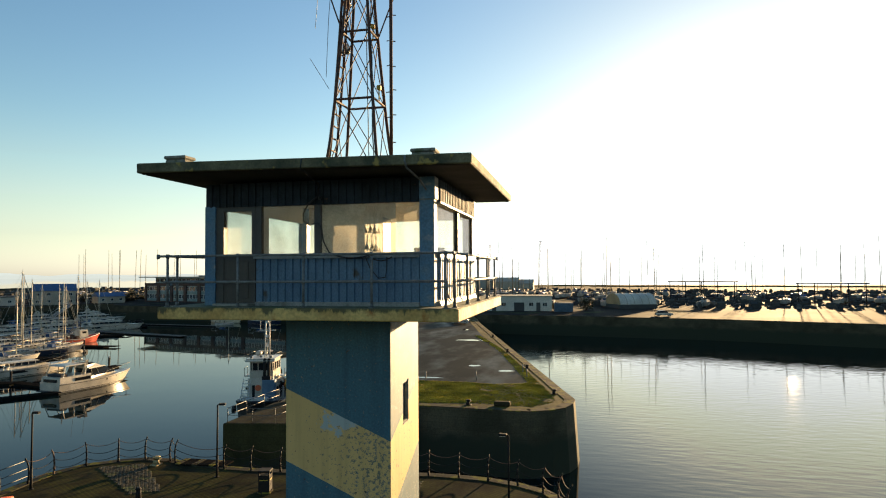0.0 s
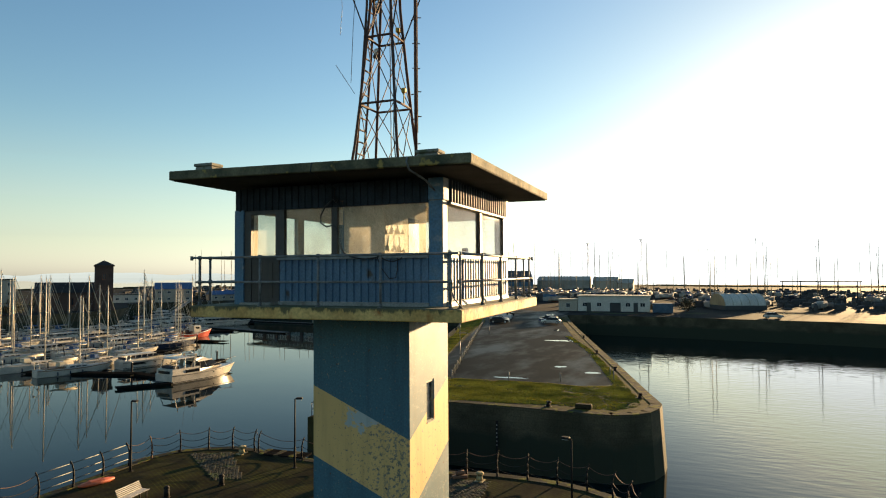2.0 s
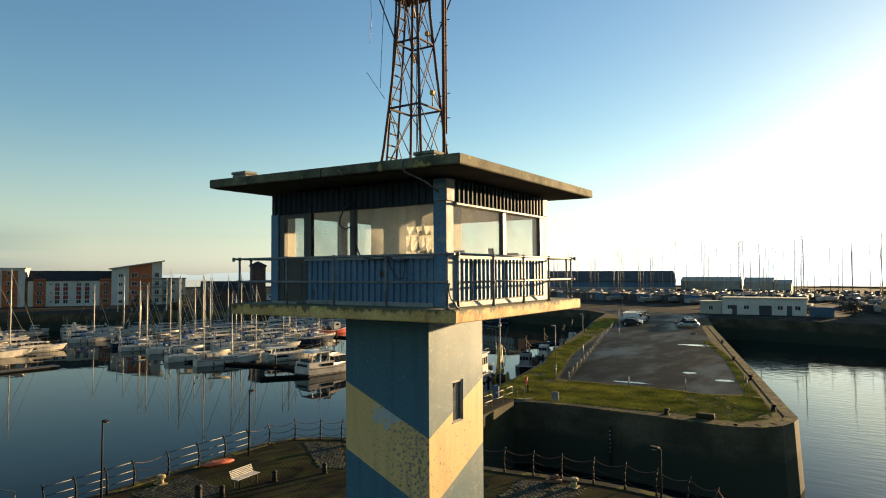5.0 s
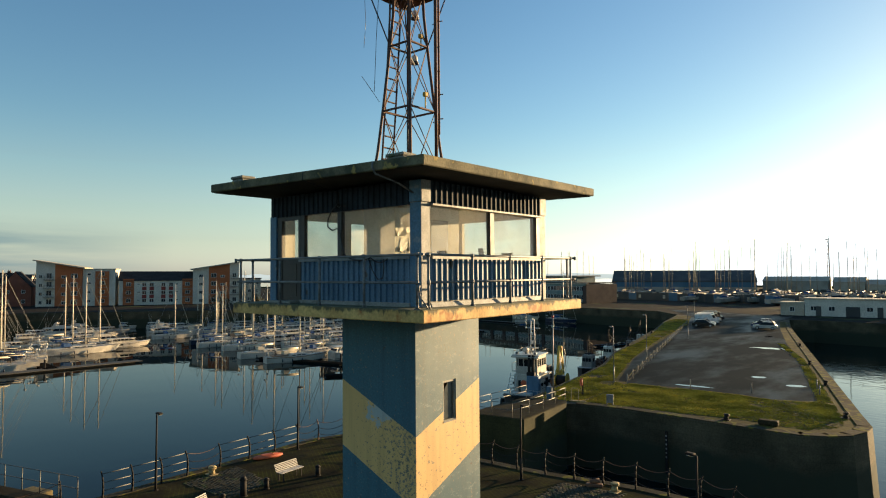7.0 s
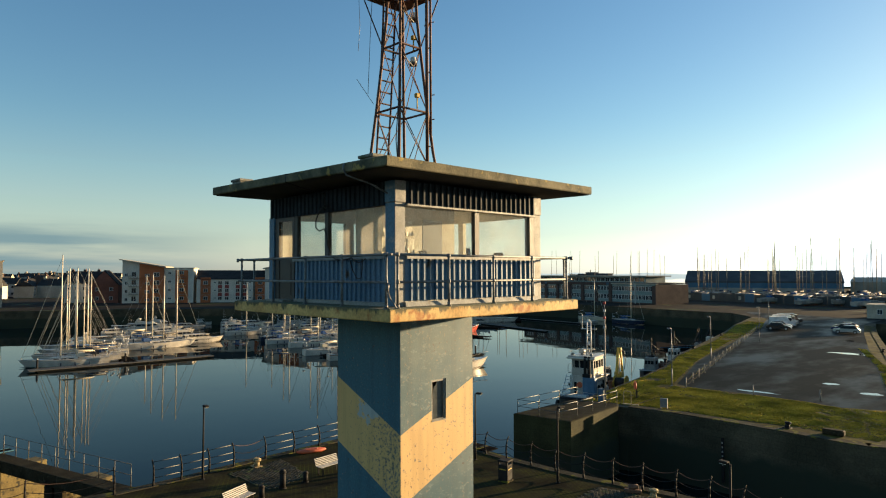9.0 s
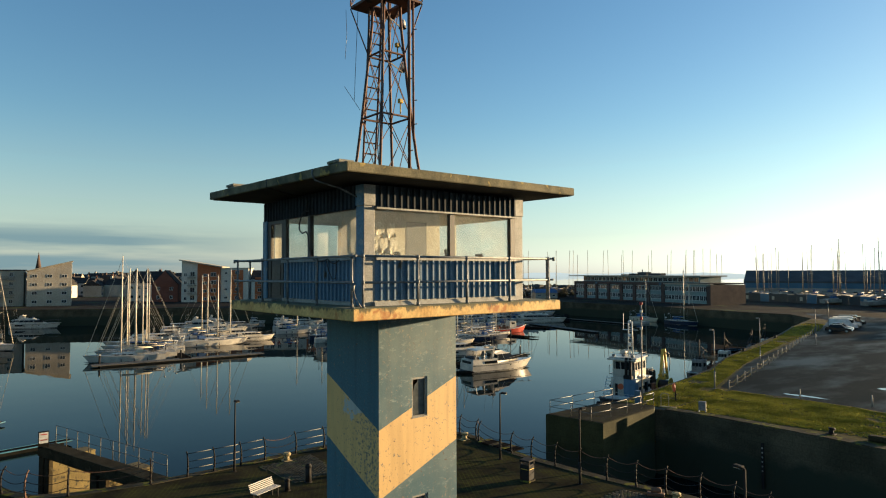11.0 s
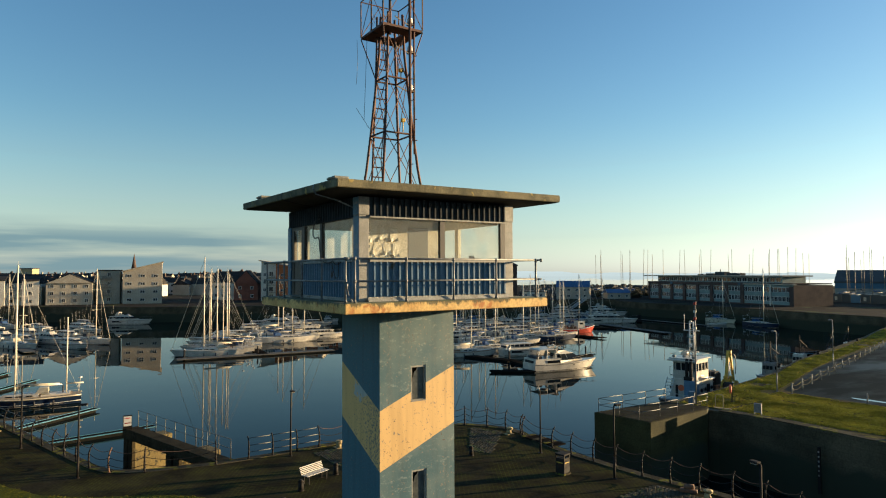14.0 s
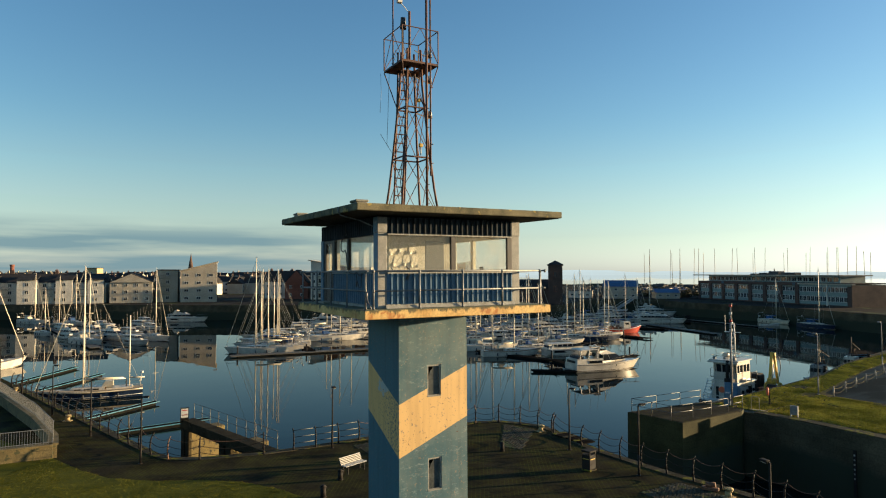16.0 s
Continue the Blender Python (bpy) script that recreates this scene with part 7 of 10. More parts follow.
def deck_mesh(L, B, free, sheer=0.25, stern=0.72, full=1.0, n=11, rake=0.10, lift=0.02, inset=0.06):
    """A cambered deck laid just above the gunwale of a hull of the same shape."""
    bm = bmesh.new()
    rings = []
    for i in range(n):
        s = i / (n - 1)
        w = B / 2 * (stern + (1 - stern) * math.sin(min(1.0, s / 0.5) * math.pi / 2)) if s < 0.5 else B / 2 * (max(0.0, 1 - ((s - 0.5) / 0.5) ** (2.0 * full))) ** 0.8
        w = max(w - inset, 0.01)
        top = free + sheer * (s - 0.35) ** 2 * 2.4 + lift
        x = -L / 2 + s * L + rake * L * max(0, s - 0.8) / 0.2 * 0.9 - (inset * 2 if s > 0.9 else 0)
        rings.append([(x, -w, top), (x, -w * 0.5, top + 0.03), (x, 0, top + 0.045), (x, w * 0.5, top + 0.03), (x, w, top)])
    ring_quads(bm, rings, close=False)
    return bm


def strake_mesh(L, B, free, sheer=0.25, stern=0.72, full=1.0, n=13, rake=0.10, drop=0.1, r=0.05):
    """Rubbing strake: a half-round run along both sides of a hull of the same shape, drop below its gunwale."""
    bm = bmesh.new()
    for side in (-1, 1):
        pts = []
        for i in range(n):
            s = i / (n - 1)
            w = B / 2 * (stern + (1 - stern) * math.sin(min(1.0, s / 0.5) * math.pi / 2)) if s < 0.5 else B / 2 * (max(0.0, 1 - ((s - 0.5) / 0.5) ** (2.0 * full))) ** 0.8
            top = free + sheer * (s - 0.35) ** 2 * 2.4
            over = rake * L * max(0, s - 0.8) / 0.2 * 0.9 * (top - drop) / top
            pts.append((-L / 2 + s * L + over, side * max(w, 0.03), top - drop))
        path_tube(bm, pts, r, 5)
    return bm


def taper_block(bm, x0, x1, w0, w1, z0, z1, in_f=0.3, in_a=0.15, in_s=0.12):
    """A cabin block whose sides lean in: w0 half width aft, w1 forward."""
    lo = [(x0, -w0, z0), (x1, -w1, z0), (x1, w1, z0), (x0, w0, z0)]
    hi = [(x0 + in_a, -w0 + in_s, z1), (x1 - in_f, -w1 + in_s, z1), (x1 - in_f, w1 - in_s, z1), (x0 + in_a, w0 - in_s, z1)]
    a = [bm.verts.new(p) for p in lo]
    b = [bm.verts.new(p) for p in hi]
    bm.faces.new(b)
    bm.faces.new(a[::-1])
    for i in range(4):
        bm.faces.new((a[i], a[(i + 1) % 4], b[(i + 1) % 4], b[i]))


def sailboat(L, hull="white", cover="blue_cover", mast_h=None, two=False, hood=True, label="", group="moored boats", wood=False, lite=False):
    B, free = L * 0.30, 0.55 + L * 0.045
    mast_h = mast_h or L * 1.38 + 1.2
    b = thing("sailing_boat", label, "sailing boat", group)
    part("hull", hull_mesh(L, B, free), hull, b)
    part("boot_stripe", hull_mesh(L * 0.985, B * 0.962, 0.16, 0.03, 0.3), "navy" if hull == "white" else "cream_hull", b)
    if not lite:
        part("deck", deck_mesh(L, B, free), "teak_pale" if hull != "white" else "deck_sand", b)
    if wood:
        part("rubbing_strake", strake_mesh(L, B, free, n=11, drop=0.07, r=0.07), "teak", b)
    if two:
        part("sheer_band", strake_mesh(L, B * 1.005, free, n=13, drop=0.10, r=0.10), "cream_hull", b, "cream sheer band along the navy hull")
        part("cove_line", strake_mesh(L, B * 0.985, free, n=13, drop=0.75, r=0.035), "bench", b)
        bm = bmesh.new()
        for q in (-1, 1):
            for k in range(7):
                x = -L * 0.30 + k * L * 0.09
                tube(bm, (x, q * B * 0.47, free - 0.3), (x, q * B * 0.515, free - 0.3), 0.09, 8)
        part("porthole", bm, "boat_glass", b, kind="stuff")
    bm = bmesh.new()
    taper_block(bm, -L * 0.12, L * 0.26, B * 0.30, B * 0.16, free - 0.05, free + 0.42, 0.7, 0.1)
    part("coachroof", bm, "tired_white" if lite else "white", b)
    bm = bmesh.new()
    for s in (-1, 1):
        for k in range(3):
            x = -L * 0.06 + k * L * 0.09
            y = s * (B * 0.285 - k * B * 0.035)
            box(bm, x, y - 0.02, free + 0.10, x + L * 0.06, y + 0.02, free + 0.26)
    part("cabin_window", bm, "boat_glass", b)
    bm = bmesh.new()
    taper_block(bm, -L * 0.40, -L * 0.13, B * 0.30, B * 0.30, free - 0.02, free + 0.22, 0.02, 0.1, 0.05)
    part("cockpit_coaming", bm, "teak" if wood else "tired_white" if lite else "white", b)
    if hood:
        bm = bmesh.new()
        taper_block(bm, -L * 0.20, -L * 0.08, B * 0.28, B * 0.24, free + 0.38, free + 1.05, 0.45, 0.02, 0.12)
        part("spray_hood", bm, cover, b)
    mx = L * 0.10
    r = 0.125 if lite else 0.045 + L * 0.0055
    m = part("mast", one(tube, (mx, 0, free + 0.3), (mx, 0, mast_h), r, 6, r * 0.75), "far_mast" if lite else "alloy", b)
    bm = bmesh.new()
    for f in (0.45, 0.72):
        z = mast_h * f
        tube(bm, (mx, -B * 0.26, z + 0.05), (mx, B * 0.26, z + 0.05), 0.025, 4)
    tube(bm, (mx, 0, mast_h), (mx, 0, mast_h + 0.45), 0.018, 4)
    tube(bm, (mx - 0.3, 0, mast_h + 0.1), (mx + 0.2, 0, mast_h + 0.1), 0.015, 4)
    part("spreader", bm, "alloy", m, kind="stuff")
    bm = bmesh.new()
    tube(bm, (mx - 0.1, 0, free + 1.25), (-L * 0.32, 0, free + 1.2), 0.06, 6)
    bo = part("boom", bm, "alloy", b)
    bm = bmesh.new()
    tube(bm, (mx - 0.25, 0, free + 1.42), (-L * 0.30, 0, free + 1.32), 0.17, 7, 0.09)
    part("sail_cover", bm, cover, bo)
    if lite:
        return b
    bm = bmesh.new()
    bow = (L * 0.56, 0, free + 0.25)
    tube(bm, bow, (mx, 0, mast_h * 0.98), 0.042, 4)
    part("furled_jib", bm, "cream_hull", b)
    bm = bmesh.new()
    tube(bm, (-L * 0.49, 0, free + 0.1), (mx, 0, mast_h), 0.016, 3)
    for s in (-1, 1):
        tube(bm, (mx - 0.1, s * B * 0.46, free), (mx, s * B * 0.26, mast_h * 0.72), 0.014, 3)
        tube(bm, (mx, s * B * 0.26, mast_h * 0.72), (mx, 0, mast_h), 0.014, 3)
        tube(bm, (mx - 0.5, s * B * 0.46, free), (mx, 0, mast_h * 0.46), 0.014, 3)
    part("rigging", bm, "wire", b, kind="stuff")
    bm = bmesh.new()
    for s in (-1, 1):
        pts = [(-L * 0.48, s * B * 0.34, free + 0.62), (-L * 0.2, s * B * 0.46, free + 0.60), (L * 0.1, s * B * 0.48, free + 0.62), (L * 0.35, s * B * 0.30, free + 0.72), (L * 0.53, s * 0.12, free + 0.85)]
        path_tube(bm, pts, 0.014, 4)
        for p in pts:
            tube(bm, (p[0], p[1], free - 0.02), p, 0.014, 4)
    tube(bm, (-L * 0.48, -B * 0.34, free + 0.62), (-L * 0.48, B * 0.34, free + 0.62), 0.016, 4)
    part("guard_rail", bm, "steel_rail", b)
    bm = bmesh.new()
    for s in (-1, 1):
        for k in range(3):
            tube(bm, (-L * 0.25 + k * L * 0.17, s * B * 0.52, 0.18), (-L * 0.25 + k * L * 0.17, s * B * 0.51, 0.72), 0.10, 7)
    part("fender", bm, "dark_canvas" if hull != "white" else "navy", b, kind="stuff")
    bm = bmesh.new()
    path_tube(bm, [(-L * 0.47, -B * 0.33, free), (-L * 0.49, -B * 0.31, free + 1.9), (-L * 0.49, B * 0.31, free + 1.9), (-L * 0.47, B * 0.33, free)], 0.03, 5)
    tube(bm, (-L * 0.49, B * 0.15, free + 1.9), (-L * 0.49, B * 0.15, free + 2.15), 0.2, 8, 0.17)
    box(bm, -L * 0.485, -B * 0.3, free + 0.7, -L * 0.47, -B * 0.12, free + 1.05)
    box(bm, L * 0.30, -0.22, free + 0.1, L * 0.36, 0.22, free + 0.22, bevel=0.02)
    part("stern_gear", bm, "bench", b, kind="stuff")
    part("wheel_pedestal", one(tube, (-L * 0.33, 0, free), (-L * 0.33, 0, free + 1.05), 0.09, 6), "dark_canvas", b)
    part("washboard", one(box, -L * 0.125, -0.3, free - 0.02, -L * 0.118, 0.3, free + 0.4), "teak", b)
    if two:
        m2 = part("mizzen_mast", one(tube, (-L * 0.36, 0, free), (-L * 0.36, 0, mast_h * 0.62), r * 0.7, 6), "alloy", b)
        bm = bmesh.new()
        tube(bm, (-L * 0.36, 0, free + 1.3), (-L * 0.52, 0, free + 1.25), 0.09, 6)
        part("mizzen_sail", bm, cover, m2)
    return b


def motor_cruiser(L, label="", fly=True, group="moored boats", canvas=None):
    """A planing cruiser: high flared hull, raked saloon glass, hardtop over the cockpit and a flybridge."""
    B, free = L * 0.31, 0.30 + L * 0.092
    b = thing("motor_cruiser", label, "motor boat", group)
    part("hull", hull_mesh(L, B, free, 0.28, 0.5, 0.93, 1.25, 15, 0.13), "white", b)
    part("boot_stripe", hull_mesh(L * 0.985, B * 0.968, 0.22, 0.03, 0.3, 0.93, 1.25, 13), "black_hull", b)
    part("rubbing_strake", strake_mesh(L, B, free, 0.28, 0.93, 1.25, 15, 0.13, 0.22, 0.05), "steel_rail", b)
    bm = bmesh.new()
    for s in (-1, 1):
        box(bm, -L * 0.36, s * B * 0.482 - 0.03, free * 0.50, -L * 0.12, s * B * 0.487 + 0.03, free * 0.80)
        for k in range(3):
            box(bm, L * (0.02 + 0.07 * k), s * B * (0.485 - 0.012 * k) - 0.03, free * 0.62, L * (0.045 + 0.07 * k), s * B * (0.485 - 0.012 * k) + 0.03, free * 0.72)
    part("hull_window", bm, "boat_glass", b, kind="stuff")
    bm = bmesh.new()
    taper_block(bm, -L * 0.40, L * 0.34, B * 0.40, B * 0.14, free - 0.03, free + 0.48, L * 0.13, 0.02, 0.12)
    part("deckhouse", bm, "white", b)
    h = 0.50 + L * 0.042
    bm = bmesh.new()
    taper_block(bm, -L * 0.30, L * 0.22, B * 0.37, B * 0.24, free + 0.481, free + h, L * 0.13, 0.10, 0.14)
    part("saloon_window", bm, "boat_glass", b)
    bm = bmesh.new()
    for s in (-1, 1):
        for k in range(4):
            x = -L * 0.29 + k * L * 0.105
            y = s * (B * 0.372 - k * 0.026 * B)
            tube(bm, (x, y, free + 0.48), (x + 0.15, y - s * 0.13, free + h), 0.055, 4)
    part("window_pillar", bm, "white", b, kind="stuff")
    bm = bmesh.new()
    taper_block(bm, -L * 0.46, L * 0.10, B * 0.38, B * 0.27, free + h + 0.001, free + h + 0.17, 0.35, 0.02, 0.04)
    roof = part("hardtop", bm, "white", b)
    for s in (-1, 1):
        for x in (-L * 0.43, -L * 0.36):
            part("roof_pillar", one(tube, (x - 0.25, s * B * 0.42, free), (x, s * B * 0.35, free + h + 0.01), 0.045, 5), "white", b)
    bm = bmesh.new()
    taper_block(bm, -L * 0.485, -L * 0.401, B * 0.42, B * 0.41, free - 0.02, free + 0.32, 0.02, 0.02, 0.04)
    part("cockpit_coaming", bm, "white", b)
    if canvas:
        bm = bmesh.new()
        taper_block(bm, -L * 0.44, -L * 0.301, B * 0.36, B * 0.36, free + 0.482, free + h - 0.01, 0.02, 0.35, 0.05)
        part("cockpit_canvas", bm, canvas, b)
    else:
        part("cockpit_seat", one(box, -L * 0.47, -B * 0.3, free + 0.321, -L * 0.42, B * 0.3, free + 0.65, bevel=0.06), "dark_canvas", b)
    if fly:
        z = free + h + 0.171
        bm = bmesh.new()
        taper_block(bm, -L * 0.30, L * 0.06, B * 0.32, B * 0.22, z, z + 0.46, L * 0.06, -0.12, 0.05)
        part("flybridge", bm, "white", b)
        bm = bmesh.new()
        taper_block(bm, -L * 0.10, L * 0.0, B * 0.25, B * 0.20, z + 0.461, z + 0.74, L * 0.03, L * 0.03, 0.05)
        part("flybridge_screen", bm, "boat_glass", b)
        bm = bmesh.new()
        for s in (-1, 1):
            taper_block(bm, -L * 0.33, -L * 0.25, 0.08, 0.08, z, z + 1.1, -L * 0.03, L * 0.055, 0.0)
            bmesh.ops.translate(bm, verts=bm.verts[-8:], vec=(0, s * B * 0.30, 0))
        box(bm, -L * 0.275, -B * 0.33, z + 1.05, -L * 0.215, B * 0.33, z + 1.2, bevel=0.04)
        tube(bm, (-L * 0.245, 0, z + 1.2), (-L * 0.245, 0, z + 1.42), 0.28, 10, 0.24)
        part("radar_arch", bm, "white", b)
    bm = bmesh.new()
    for s in (-1, 1):
        pts = [(-L * 0.12, s * B * 0.48, free + 0.55), (L * 0.1, s * B * 0.47, free + 0.72), (L * 0.25, s * B * 0.37, free + 0.85), (L * 0.40, s * B * 0.22, free + 1.0), (L * 0.56, s * 0.1, free + 1.15), (L * 0.62, 0, free + 1.15)]
        path_tube(bm, pts, 0.022, 4)
        for p in pts[:-1]:
            tube(bm, (p[0] - 0.05, p[1] * 0.97, free), p, 0.018, 4)
    part("bow_rail", bm, "steel_rail", b, kind="stuff")
    bm = bmesh.new()
    tube(bm, (-L * 0.40, B * 0.2, free + h + 0.17), (-L * 0.43, B * 0.2, free + h + 3.4), 0.014, 4)
    tube(bm, (-L * 0.40, -B * 0.2, free + h + 0.17), (-L * 0.43, -B * 0.2, free + h + 2.8), 0.014, 4)
    part("aerial", bm, "white", b)
    bm = bmesh.new()
    for s in (1,):
        for k in range(3):
            x = -L * 0.33 + k * L * 0.2
            tube(bm, (x, s * B * 0.53, 0.3), (x, s * B * 0.53, 0.85), 0.12, 8)
    part("fender", bm, "navy", b, kind="stuff")
    return b


def motor_yacht(L, label):
    """An aft-cabin motor yacht: raised after deck under a hardtop, a long raked saloon window and a flybridge pod."""
    B, free = L * 0.32, 1.25
    b = thing("motor_yacht", label, "motor boat", "moored boats")
    part("hull", hull_mesh(L, B, free, 0.35, 0.5, 0.95, 1.2, 17, 0.12), "white", b)
    part("boot_stripe", hull_mesh(L * 0.985, B * 0.968, 0.22, 0.03, 0.3, 0.95, 1.2, 13), "black_hull", b)
    part("rubbing_strake", strake_mesh(L, B, free, 0.35, 0.95, 1.2, 15, 0.12, 0.16, 0.05), "steel_rail", b)
    bm = bmesh.new()
    taper_block(bm, -L * 0.49, -L * 0.08, B * 0.465, B * 0.44, free - 0.02, free + 0.85, 0.05, 0.06, 0.07)
    aft = part("after_cabin", bm, "white", b)
    for s in (-1, 1):
        part("cabin_window", one(box, -L * 0.30, s * B * 0.455 - 0.04, free + 0.12, -L * 0.10, s * B * 0.455 + 0.02, free + 0.55, bevel=0.015), "boat_glass", aft)
        for k in range(3):
            part("porthole", one(tube, (L * (0.0 + 0.06 * k), s * (B * 0.40), free * 0.74), (L * (0.0 + 0.06 * k), s * (B * 0.492 - 0.012 * k), free * 0.74), 0.12, 10), "boat_glass", b)
        part("bow_window", one(tube, (L * 0.27, s * B * 0.28, free * 0.86), (L * 0.27, s * B * 0.40, free * 0.86), 0.14, 10), "boat_glass", b)
    part("transom_window", one(box, -L * 0.502, -B * 0.3, free + 0.2, -L * 0.488, B * 0.3, free + 0.6), "boat_glass", aft)
    bm = bmesh.new()
    taper_block(bm, -L * 0.08, L * 0.40, B * 0.43, B * 0.10, free + 0.03, free + 0.46, L * 0.08, 0.0, 0.10)
    part("foredeck_house", bm, "white", b)
    bm = bmesh.new()
    taper_block(bm, -L * 0.078, L * 0.29, B * 0.425, B * 0.27, free + 0.462, free + 1.46, L * 0.13, 0.02, 0.14)
    saloon = part("saloon_window", bm, "boat_glass", b, "long raked band of black saloon glass")
    for s in (-1, 1):
        for x, d in ((-L * 0.07, 0.05), (L * 0.05, 0.45)):
            w = B * (0.42 - 0.475 * (x / L + 0.078))
            part("window_pillar", one(tube, (x, s * w, free + 0.46), (x - d, s * (w - 0.12), free + 1.46), 0.035, 4), "white", saloon)
    bm = bmesh.new()
    taper_block(bm, -L * 0.10, L * 0.165, B * 0.39, B * 0.27, free + 1.462, free + 1.60, 0.30, -0.05, 0.03)
    part("saloon_roof", bm, "white", b)
    bm = bmesh.new()
    taper_block(bm, -L * 0.12, L * 0.11, B * 0.36, B * 0.24, free + 1.602, free + 2.02, L * 0.08, 0.0, 0.08)
    part("flybridge", bm, "white", b)
    bm = bmesh.new()
    taper_block(bm, -L * 0.06, L * 0.03, B * 0.25, B * 0.18, free + 2.022, free + 2.30, L * 0.045, 0.02, 0.05)
    part("flybridge_screen", bm, "boat_glass", b)
    part("flybridge_seat", one(box, -L * 0.12, -B * 0.2, free + 2.0, -L * 0.085, B * 0.2, free + 2.35, bevel=0.05), "dark_canvas", b)
    # after deck: seats, curtain of dark canvas, hardtop on raked legs
    part("deck_seat", one(box, -L * 0.45, -B * 0.33, free + 0.852, -L * 0.36, B * 0.33, free + 1.2, bevel=0.06), "dark_canvas", b)
    bm = bmesh.new()
    taper_block(bm, -L * 0.42, -L * 0.13, B * 0.40, B * 0.37, free + 2.22, free + 2.36, 0.2, 0.25, 0.05)
    part("hardtop", bm, "white", b)
    for s in (-1, 1):
        for x, d in ((-L * 0.43, 0.45), (-L * 0.30, 0.28), (-L * 0.16, 0.25)):
            part("hardtop_leg", one(tube, (x - d * 0.4, s * B * 0.43, free + 0.84), (x + d * 0.6, s * B * 0.37, free + 2.23), 0.06, 5), "white", b)
        bm = bmesh.new()
        vs = [bm.verts.new(v) for v in ((-L * 0.20, s * B * 0.36, free + 0.85), (-L * 0.13, s * B * 0.36, free + 0.85), (-L * 0.10, s * B * 0.33, free + 2.65), (-L * 0.135, s * B * 0.33, free + 2.65))]
        f = bm.faces.new(vs)
        bmesh.ops.solidify(bm, geom=[f], thickness=0.12)
        part("radar_arch", bm, "white", b)
    part("arch_bridge", one(box, -L * 0.138, -B * 0.34, free + 2.60, -L * 0.098, B * 0.34, free + 2.74, bevel=0.03), "white", b)
    part("radar_dome", one(tube, (-L * 0.118, 0, free + 2.74), (-L * 0.118, 0, free + 2.96), 0.28, 12, 0.24), "white", b)
    for s, h in ((-1, 2.6), (1, 3.4)):
        part("aerial", one(tube, (-L * 0.12, s * B * 0.28, free + 2.4), (-L * 0.15, s * B * 0.28, free + 2.4 + h), 0.016, 4), "white", b)
    for s in (-1, 1):
        pts = [(-L * 0.06, s * B * 0.47, free + 0.65), (L * 0.12, s * B * 0.44, free + 0.80), (L * 0.26, s * B * 0.34, free + 0.92), (L * 0.40, s * B * 0.20, free + 1.05), (L * 0.55, s * 0.12, free + 1.2), (L * 0.62, 0, free + 1.22)]
        rail = part("bow_rail", one(path_tube, pts, 0.024, 5), "steel_rail", b)
        for p in pts[:-1]:
            part("stanchion", one(tube, (p[0] - 0.05, p[1] * 0.97, free + 0.02), p, 0.018, 4), "steel_rail", rail)
    for k in range(3):
        part("fender", one(tube, (-L * 0.33 + k * L * 0.2, B * 0.53, 0.3), (-L * 0.33 + k * L * 0.2, B * 0.53, 0.85), 0.12, 8), "navy", b)
    part("bathing_platform", one(box, -L * 0.56, -B * 0.42, 0.22, -L * 0.497, B * 0.42, 0.32, bevel=0.03), "black_hull", b)
    return b


